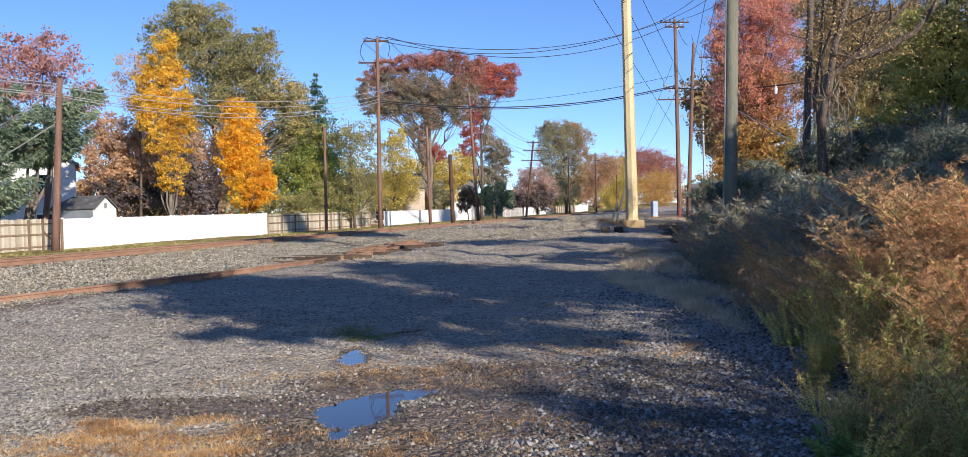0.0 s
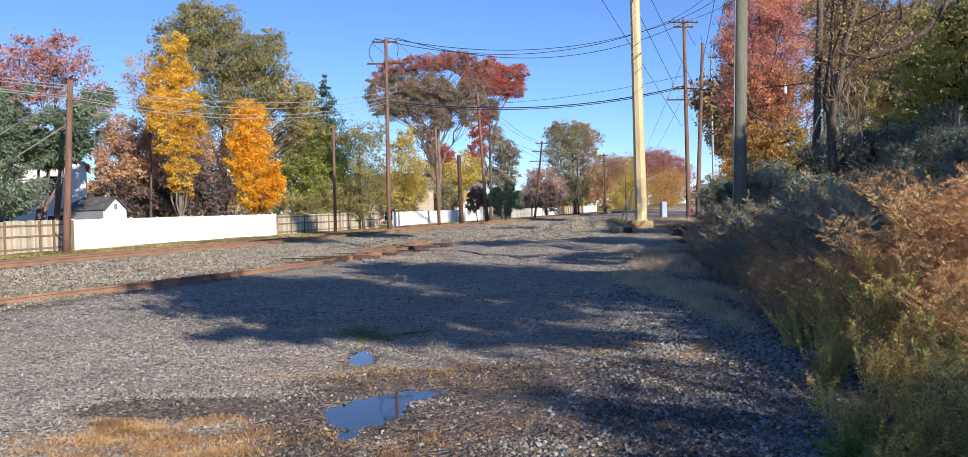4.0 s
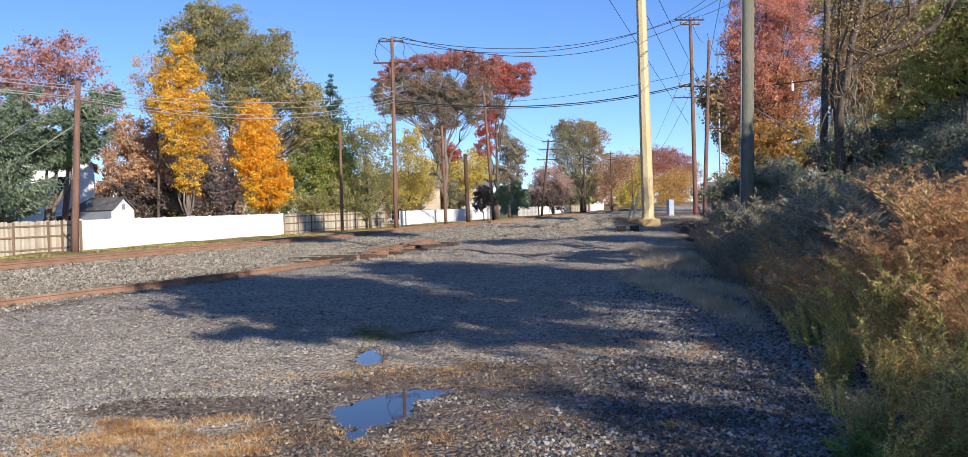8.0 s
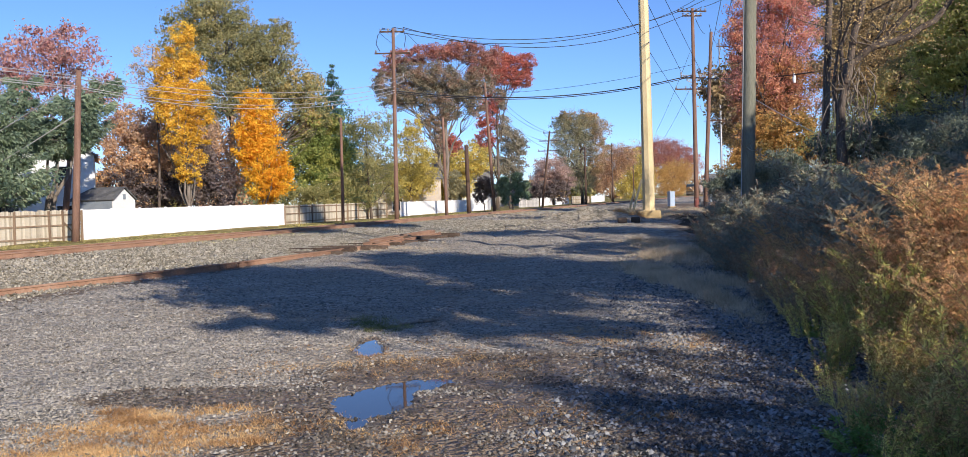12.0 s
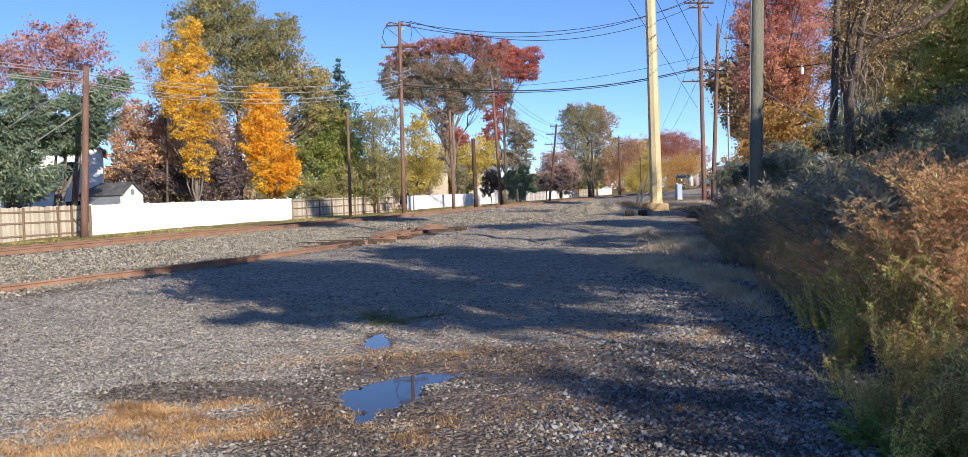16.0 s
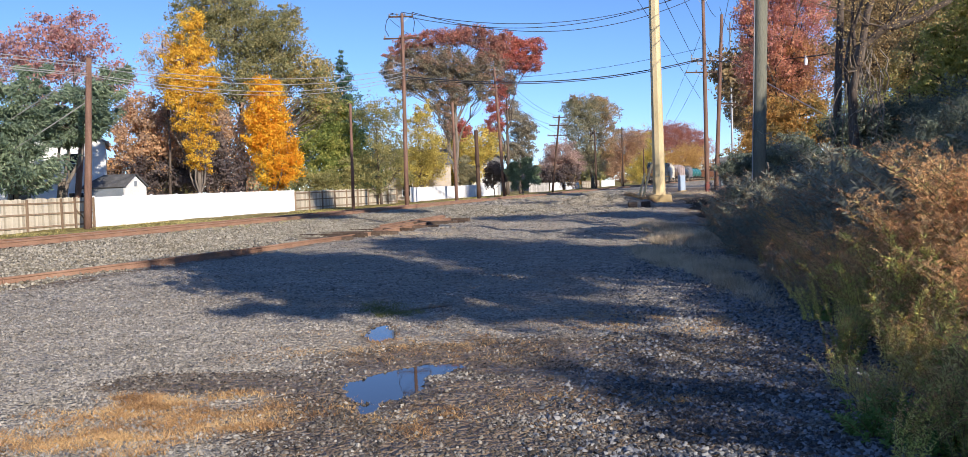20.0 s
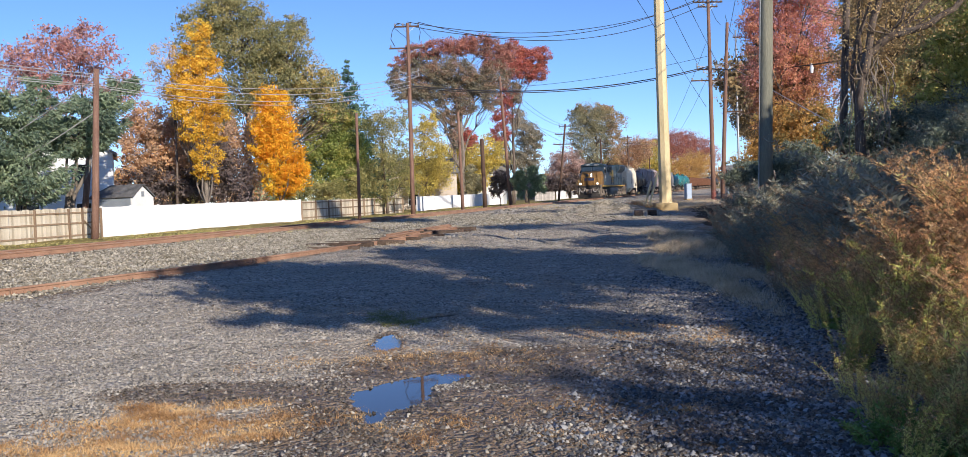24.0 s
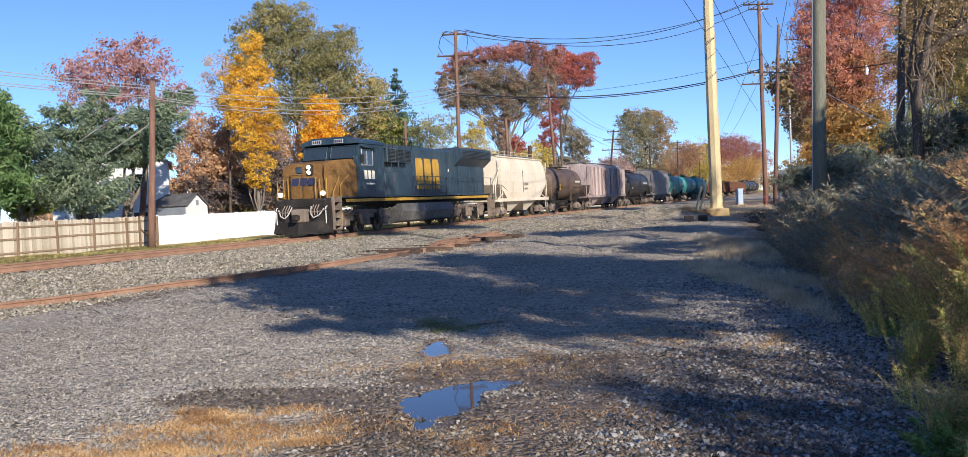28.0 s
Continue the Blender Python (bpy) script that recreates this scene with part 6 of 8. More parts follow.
        src = kinds[more.choice(["dark", "olive", "green"])][more.randint(3)]
        copy_thing(src, pose(x, yy, ground_at(x, yy) - .03, 0, 0, more.rand() * 360) @ Matrix.Scale(.8 + .26 * more.rand(), 4))

    for kind in kinds:   # every sort stands somewhere on the bank
        for src in kinds[kind]:
            if not src.get("set"):
                yy = 12 + 8 * rng.rand()
                src.matrix_basis = pose(4.6 + .175 * yy, yy, ground_at(4.6 + .175 * yy, yy) - .03, 0, 0, rng.rand() * 360)


plant_bank()


def bank_shrub(x, y, h, c, n=15000, size=.028):
    size = size if y < 45 else .06
    w = h * .5
    tree("shrub", "leafy shrub on the shaded bank", x, y, ground_at(x, y) + h, .05, LEAF[c], n, size,
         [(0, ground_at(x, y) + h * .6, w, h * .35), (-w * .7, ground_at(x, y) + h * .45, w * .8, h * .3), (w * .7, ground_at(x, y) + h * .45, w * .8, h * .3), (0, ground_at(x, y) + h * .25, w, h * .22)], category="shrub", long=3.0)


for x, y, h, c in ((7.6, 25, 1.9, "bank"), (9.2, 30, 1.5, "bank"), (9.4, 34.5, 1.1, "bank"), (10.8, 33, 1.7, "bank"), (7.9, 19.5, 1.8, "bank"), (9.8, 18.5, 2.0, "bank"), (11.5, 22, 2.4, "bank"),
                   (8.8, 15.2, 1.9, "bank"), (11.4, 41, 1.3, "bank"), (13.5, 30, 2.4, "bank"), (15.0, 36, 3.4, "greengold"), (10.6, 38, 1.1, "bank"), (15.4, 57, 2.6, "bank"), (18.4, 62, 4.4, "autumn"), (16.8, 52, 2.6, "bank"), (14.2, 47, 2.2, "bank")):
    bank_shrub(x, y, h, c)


# ---- grass ----
def grass_patch(name, label, cx, cy, rx, ry, tufts, mat, height, rng, lie=1.0):
    v, f = [], []
    ob = None
    spot = rng.randint(0, 9, tufts)
    sx, sy = rng.randn(9) * rx, rng.randn(9) * ry
    xs, ys = cx + sx[spot] + rng.randn(tufts) * rx * .4, cy + sy[spot] + rng.randn(tufts) * ry * .4
    k = 14
    n = tufts * k
    a = rng.rand(n) * 6.283
    bx, by = np.repeat(xs, k) + rng.randn(n) * .035, np.repeat(ys, k) + rng.randn(n) * .035
    bz = ground_z(bx, by)
    h = height * (.3 + .8 * rng.rand(n)) * np.repeat(.4 + rng.rand(tufts), k)
    lx, ly = np.cos(a) * h * lie * (.3 + rng.rand(n)), np.sin(a) * h * lie * (.3 + rng.rand(n))
    w = .0022 + .0028 * rng.rand(n)
    wx, wy = -np.sin(a) * w, np.cos(a) * w
    p = np.stack([np.stack([bx - wx, by - wy, bz - .005], 1), np.stack([bx + wx, by + wy, bz - .005], 1), np.stack([bx + lx, by + ly, bz + h], 1)], 1)
    ob = new(name, array_mesh(name, p.reshape(-1, 3), np.arange(n * 3).reshape(-1, 3), mat))
    return tagged(ob, label, "grass", kind="stuff")


def build_grass():
    rng = np.random.RandomState(51)
    for x, y, rx, ry, n in ((-3.25, 5.95, .3, .2, 520), (-3.0, 6.55, .3, .2, 420), (-2.75, 7.0, .28, .16, 330), (-2.5, 6.35, .28, .2, 380), (-2.55, 5.75, .3, .16, 420), (-2.05, 6.2, .22, .2, 200), (-3.6, 5.8, .25, .3, 300), (-1.7, 6.6, .3, .3, 120)):
        grass_patch("dry_grass", "golden dry grass on the gravel", x, y, rx, ry, n, STRAW, .03, rng, 2.0)
    for x, y, rx, ry, n in ((-.2, 10.0, .6, .6, 130), (1.9, 9.8, .35, .5, 300), (1.0, 10.2, .5, .6, 110), (-1.2, 9.2, .4, .4, 120), (-2.3, 9.3, .5, .5, 90), (.5, 6.4, .5, .4, 110), (-.3, 8.7, .5, .4, 120), (1.25, 6.5, .05, .05, 30), (2.5, 8.2, .3, .5, 100), (-.6, 6.0, .3, .2, 120)):
        grass_patch("dry_grass", "sparse straw coloured grass tufts", x, y, rx, ry, n, STRAW, .024, rng, 3.0)
    grass_patch("faded_grass", "faded grass strip beside the weeds", 3.35, 17.0, .35, 2.8, 2200, GREY_STRAW, .15, rng)
    grass_patch("faded_grass", "faded grass strip beside the weeds", 4.7, 23.5, .5, 3.0, 1800, GREY_STRAW, .18, rng)
    grass_patch("faded_grass", "tan grass round the tall pole", 8.4, 58.2, .5, .5, 1100, STRAW, .5, rng)
    grass_patch("dry_grass", "tan grass tufts beside the old rail", -3.2, 30.5, .8, .8, 160, GREY_STRAW, .1, rng)
    grass_patch("wet_grass", "green grass round the far puddle", -1.65, 11.5, .22, .4, 260, OLIVE_GRASS, .04, rng, 1.6)
    grass_patch("faded_grass", "dry grass tufts on the far yard", 13.5, 72, 2.2, 7.0, 1300, GREY_STRAW, .22, rng)
    grass_patch("faded_grass", "dry weeds beside the far line", 3.0, 68, 2.2, 6.0, 900, GREY_STRAW, .18, rng)
    grass_patch("faded_grass", "dry brown weeds on the far yard", 16.5, 86, 2.6, 8.0, 1300, GREY_STRAW, .3, rng)
    grass_patch("faded_grass", "dry brown weeds on the far yard", 10.0, 80, 2.0, 7.0, 900, GREY_STRAW, .3, rng)
    for s0 in range(8, 120, 14):
        p = on_line(s0 + 7, 28.5)
        grass_patch("lawn_grass", "short yellowing grass along the fence", p.x, p.y, 3.4, 4.2, 1500, WEED if s0 % 28 else STRAW, .1, rng)


build_grass()


# ---- houses ----
def window(parent, x, y, z, w, h, trim):
    f = part("window", Geo().box((x, y - .04, z), (w + .18, .08, h + .18), bevel=.01), trim, parent)
    part("pane", Geo().box((x, y - .085, z), (w, .03, h)), DARK_GLASS, f)
    part("sill", Geo().box((x, y - .1, z - h / 2 - .1), (w + .25, .14, .06)), trim, f)
    part("mullion", Geo().box((x, y - .1, z), (w, .03, .05)), trim, f)


def house(label, x, y, turn, w, d, wall_h, roof_h, wall_mat, windows=(), gable=True, chimney=False):
    """A plain house; its front looks along its local -y."""
    ob = thing("house", label, "house", pose(x, y, -.2, 0, 0, turn))
    part("wall", Geo().box((0, 0, wall_h / 2), (w, d, wall_h)), wall_mat, ob)
    lap = Geo()
    k = int(wall_h / .2)
    for i in range(k):
        lap.box((0, -d / 2 - .012, .1 + i * .2), (w, .02, .185), pose(0, 0, 0, -4, 0, 0).to_3x3())
    part("siding", lap, wall_mat, ob, "horizontal lap siding")
    e = .35
    if gable:   # gable end faces the front
        r = Geo()
        r.slab([(-w / 2, wall_h), (w / 2, wall_h), (0, wall_h + roof_h)], -d / 2, d / 2)
        part("gable", r, wall_mat, ob)
        for s in (-1, 1):
            a = math.atan2(roof_h, w / 2)
            ln = math.hypot(w / 2, roof_h) + e
            part("roof", Geo().box((s * (w / 4 + .1), 0, wall_h + roof_h / 2 + .02), (ln, d + 2 * e, .14), pose(0, 0, 0, 0, s * math.degrees(a), 0).to_3x3()), SHINGLE, ob)
    else:
        part("gable", Geo().prism([(-d / 2, wall_h), (d / 2, wall_h), (0, wall_h + roof_h)], -w / 2, w / 2), wall_mat, ob)
        a = math.atan2(roof_h, d / 2)
        ln = math.hypot(d / 2, roof_h) + e
        for s in (-1, 1):
            part("roof", Geo().box((0, s * (d / 4 + .1), wall_h + roof_h / 2 + .02), (w + 2 * e, ln, .14), pose(0, 0, 0, -s * math.degrees(a), 0, 0).to_3x3()), SHINGLE, ob)
    for wx, wz, ww, wh in windows:
        window(ob, wx, -d / 2, wz, ww, wh, VINYL)
    if chimney:
        part("chimney", Geo().box((w * .2, 0, wall_h + roof_h * .8), (.7, .7, 2.0)), BRICK_RED, ob)
    return ob


def build_houses():
    house("white two-storey house behind the cedars", -32.6, 62.6, 24, 7.5, 9, 5.6, 2.2, SIDING, ((-1.8, 4.2, .9, 1.3), (1.6, 4.2, .9, 1.3), (-1.5, 1.6, 1.1, 1.4), (1.8, 1.5, .9, 1.4)))
    shed = thing("garden_shed", "white garden shed with a grey shingled roof", "shed", pose(-26.4, 59.6, 0, 0, 0, 72))
    part("front_wall", Geo().slab([(-1.05, 0), (1.05, 0), (1.05, 2.25), (0, 3.05), (-1.05, 2.25)], -1.45, -1.35), SIDING, shed)
    # this side's shade is given by a blue grey colour; the other walls stay white
    part("side_wall", Geo().box((-1.02, .3, 1.12), (.08, 3.3, 2.25)), GREY_PAINT, shed, "side wall with its shade put into blue grey")
    part("side_wall", Geo().box((1.02, .3, 1.12), (.08, 3.3, 2.25)), SIDING, shed)
    part("back_wall", Geo().slab([(-1.05, 0), (1.05, 0), (1.05, 2.25), (0, 3.05), (-1.05, 2.25)], 1.9, 2.0), SIDING, shed)
    for s in (-1, 1):
        part("roof", Geo().box((s * .58, .28, 2.72), (1.42, 3.7, .08), pose(0, 0, 0, 0, s * 37.3, 0).to_3x3()), SHINGLE, shed)
    part("gable_vent", Geo().box((0, -1.47, 2.5), (.25, .03, .35)), GREY_PAINT, shed)
    house("tan house behind the yellow trees", -13.0, 112.0, 14, 11, 8, 4.6, 1.8, SIDING_TAN, ((-3.4, 3.5, 1.0, 1.2), (-1, 3.5, 1.0, 1.2), (2.4, 3.5, 1.0, 1.2), (0, 1.4, 1.2, 1.4)), False)
    house("pale house behind the white fence", -6.0, 125.0, 14, 9, 8, 4.6, 2.0, SIDING, ((-2.4, 3.4, 1.0, 1.2), (.2, 3.4, 1.0, 1.2), (2.6, 3.4, 1.0, 1.2)), False, True)
    house("tan house among far trees", 3.0, 178.0, 14, 8, 8, 3.6, 1.8, SIDING_TAN, ((-2, 3.0, 1.0, 1.2), (1.6, 3.0, 1.0, 1.2)))
    house("low brick building with a pale annex far down the line", 68.6, 275.0, 10, 4.6, 5, 5.2, 2.2, BRICK_RED, ((-1.2, 3.6, 1.0, 1.4), (1.2, 3.6, 1.0, 1.4)), False)
    hut = thing("signal_hut", "small pale trackside hut with a flat roof", "hut", pose(28.6, 118.0, 0, 0, 0, 16))
    part("wall", Geo().box((0, 0, 1.5), (1.2, 1.2, 3.0), bevel=.03), SIDING_TAN, hut)
    part("roof", Geo().box((0, 0, 3.08), (1.5, 1.5, .16), bevel=.03), BRICK_RED, hut)
    part("door", Geo().box((.1, -.62, 1.25), (.7, .05, 2.1), bevel=.01), GREY_PAINT, hut)


build_houses()


def far_woods():
    """A low belt of autumn trees that closes the distance."""
    rng = np.random.RandomState(77)
    for c, label, n in (("rust", "far belt of rust brown woods", 34), ("olive", "far belt of green woods", 30), ("orangefar", "far belt of orange woods", 24)):
        pts = []
        for i in range(n):
            a = rng.uniform(-1.0, .75)
            d = rng.uniform(330, 470)
            if .14 < a < .3 and d < 420:
                d += 260
            h = rng.uniform(9, 15)
            w = rng.uniform(5, 9)
            q = rng.randn(420, 3)
            q /= np.linalg.norm(q, axis=1, keepdims=True)
            q *= (.4 + .6 * rng.rand(420, 1) ** .5)
            pts.append(np.stack([d * math.sin(a) + q[:, 0] * w, d * math.cos(a) + q[:, 1] * w, h * .5 + q[:, 2] * h * .5], 1))
        p = np.concatenate(pts)
        ob = new("far_woods", leaf_cards(p, 1.3, rng, "far_woods", LEAF[c]))
        tagged(ob, label, "woods", kind="stuff")


far_woods()

# ---- train ----
# grimy navy; its pale grey streaks carry the dappled sunlight on the sides
NAVY = material("dirty_navy_locomotive_paint", [(.012, .026, .042), (.02, .044, .067), (.042, .068, .09), (.12, .125, .125)], .5, 7, .42, 0, .05, .003, spec=.5, stretch=(1.6, 1, .25))
YELLOW = material("weathered_yellow_locomotive_paint", [(.1, .054, .02), (.185, .1, .03), (.27, .155, .05)], .7, 10, .5, 0, .05, .003)
GREY_UNDER = material("grey_truck_grime", [(.12, .096, .075), (.23, .185, .145), (.34, .285, .23)], 1.5, 18, .85, .1, .3, .006)
BLACK_UNDER = material("black_underframe_grime", [(.015, .014, .013), (.03, .027, .025), (.06, .052, .045)], 1.5, 18, .8, .1, .2, .006)
TANK_GREY = material("grimy_fuel_tank_paint", [(.06, .06, .058), (.13, .13, .125), (.25, .24, .225)], .6, 10, .6, 0, .1, .004, stretch=(1, 1, .4))
STEEL_WHEEL = material("worn_wheel_steel", [(.08, .06, .05), (.16, .13, .11), (.25, .22, .2)], 4, 30, .6, .5, .1)
CAB_GLASS = plain("cab_glass", (.03, .045, .06), .08, 0, .9)
LAMP_ON = glow("lit_headlight", (1.0, .9, .72), 9)
DITCH_ON = glow("lit_ditch_light", (1.0, .93, .8), 9)
FADED = plain("faded_grey_lettering", (.3, .26, .2), .7)
NUM_WHITE = plain("cream_lettering", (.72, .69, .6), .6)
LOGO_YELLOW = material("faded_yellow_lettering", [(.22, .13, .03), (.5, .3, .045), (.62, .4, .08)], 1, 14, .55, 0, 0)
BLUE_PANEL = plain("blue_nose_panel", (.03, .035, .085), .5)
RAIL_YELLOW = material("yellow_handrail_paint", [(.3, .17, .04), (.46, .28, .07)], 2, 20, .6, 0, 0)
HOPPER_TAN = material("cream_hopper_paint", [(.55, .475, .35), (.72, .645, .505), (.78, .715, .585)], .5, 7, .65, 0, .1, .004, stretch=(1, 1, .35))
HOPPER_RIB = material("streaked_pinkish_grey_paint", [(.2, .155, .145), (.36, .29, .27), (.52, .44, .41)], .9, 6, .75, 0, .1, .004, .3, (2.5, 1, .2))
HOPPER_GREY = material("grey_hopper_paint", [(.12, .115, .115), (.21, .2, .2), (.32, .3, .28)], .6, 7, .7, 0, .1, .004, stretch=(1.5, 1, .25))
TANK_BROWN = material("brown_black_tank_paint", [(.07, .048, .035), (.13, .09, .065), (.22, .155, .11)], .6, 9, .5, 0, .05, .004)
TANK_BLACK = material("black_tank_paint", [(.016, .016, .018), (.03, .03, .032), (.07, .066, .06)], .6, 9, .42, 0, .05, .004)
TEAL = material("teal_tank_paint", [(.013, .1, .1), (.025, .165, .165), (.07, .24, .235)], .6, 9, .45, 0, .05, .004, stretch=(2.5, 1, .4))
RUST_CAR = material("rust_red_gondola_paint", [(.07, .035, .024), (.15, .07, .04), (.25, .13, .075)], .6, 8, .85, 0, .2, .006, stretch=(2, 1, .3))

SPINNERS = []   # wheelsets that turn: object, radius, place on the truck


def wheelset_mesh(r):
    g = Geo().tube([(0, -.78, 0), (0, .78, 0)], .09, 10)
    k = r / .5
    prof = [(-.07, .36 * k), (-.07, .5 * k), (-.055, .53 * k), (-.03, .535 * k), (-.03, .5 * k), (.07, .49 * k), (.075, .44 * k), (.03, .4 * k), (.03, .2 * k), (.09, .17), (.09, .01)]
    for s in (-1, 1):
        g.lathe(prof, 22, pose(0, s * .78, 0, 0, 0, 90 if s > 0 else -90))
        for q in range(4):
            a = q * math.pi / 2
            g.tube([(math.cos(a) * .28 * k, s * .82, math.sin(a) * .28 * k), (math.cos(a) * .28 * k, s * .84, math.sin(a) * .28 * k)], .06, 8)
    return g.mesh("wheelset", STEEL_WHEEL)


SMALL_WHEELS, LARGE_WHEELS = wheelset_mesh(.44), wheelset_mesh(.52)


def wheelset(truck, x, r, z):
    ws = part("wheelset", SMALL_WHEELS if r < .5 else LARGE_WHEELS, STEEL_WHEEL, truck)
    ws.matrix_basis = pose(x, 0, z)
    SPINNERS.append((ws, r, x, z))
    return ws


def freight_truck(car, x0, base=1.75, r=.44):
    t = part("truck", Geo().box((0, 0, .68), (.4, 2.1, .26), bevel=.03), BLACK_UNDER, car, "grimy two-axle truck")
    t.matrix_basis = pose(x0, 0, 0)
    for s in (-1, 1):
        y = s * 1.02
        g = Geo().slab([(-base / 2 - .22, r + .02), (-base / 2 - .18, r + .22), (-.5, .82), (.5, .82), (base / 2 + .18, r + .22), (base / 2 + .22, r + .02), (base / 2 - .15, r - .1), (.35, .3), (-.35, .3), (-base / 2 + .15, r - .1)], y - .07, y + .07)
        for q in (-1, 1):
            g.box((q * base / 2, y + s * .04, r), (.3, .26, .28), bevel=.04)
        part("side_frame", g, GREY_UNDER, t)
        sp = Geo()
        for q in (-.17, 0, .17):
            sp.tube([(q, y + s * .02, .34), (q, y + s * .02, .62)], .07, 8)
        part("spring", sp, BLACK_UNDER, t)
    for q in (-1, 1):
        wheelset(t, q * base / 2, r, r)
    return t


def loco_truck(car, x0):
    t = part("truck", Geo().box((0, 0, .85), (4.4, 1.5, .3), bevel=.05), BLACK_UNDER, car, "grimy three-axle truck")
    t.matrix_basis = pose(x0, 0, 0)
    for s in (-1, 1):
        y = s * 1.08
        out = [(-2.7, .62), (-2.75, .95), (-2.3, 1.12), (-1.4, .98), (-.9, 1.12), (.9, 1.12), (1.4, .98), (2.3, 1.12), (2.75, .95), (2.7, .62), (2.3, .72), (1.3, .6), (.6, .72), (-.6, .72), (-1.3, .6), (-2.3, .72)]
        part("side_frame", Geo().slab(out, y - .1, y + .1), GREY_UNDER, t)
        for x in (-1.95, 0, 1.95):
            part("journal_box", Geo().box((x, y + s * .08, .55), (.42, .34, .42), bevel=.06), GREY_UNDER, t)
            cyl = Geo().tube([(x + .5, y + s * .16, .45), (x + .62, y + s * .16, 1.05)], .075, 8)
            part("damper", cyl, GREY_UNDER, t)
        for x in (-1, 1):
            sp = Geo().tube([(x, y + s * .1, .62), (x, y + s * .1, .98)], .16, 10)
            part("spring", sp, BLACK_UNDER, t)
            part("brake_cylinder", Geo().tube([(x * 1.6, y + s * .16, 1.08), (x * 1.6 + .4, y + s * .16, .95)], .1, 8), GREY_UNDER, t)
        pipe = Geo().tube([(-2.5, y + s * .2, 1.15), (-1.2, y + s * .22, .9), (0, y + s * .22, 1.05), (1.2, y + s * .22, .88), (2.5, y + s * .2, 1.15)], .028, 6)
        part("air_pipe", pipe, GREY_UNDER, t)
    for x in (-1.95, 0, 1.95):
        wheelset(t, x, .52, .52)
    return t


def rod(g, pts, r=.022):
    g.tube(pts, r, 6)


def coupler(car, x, sgn):
    g = Geo().box((x + sgn * .25, 0, .87), (.6, .2, .22), bevel=.03).box((x + sgn * .55, .02, .87), (.22, .32, .3), bevel=.06)
    part("coupler", g, BLACK_UNDER, car, "dark steel knuckle coupler")


def bars(car, x0, x1, y, z, h, n, mat, name="lettering", turn=1):
    """Plain bars in place of painted characters."""
    w = (x1 - x0) / n
    for i in range(n):
        part(name, Geo().box((x0 + w * (i + .5), y, z), (w * .72, .006, h), bevel=.002), mat, car)


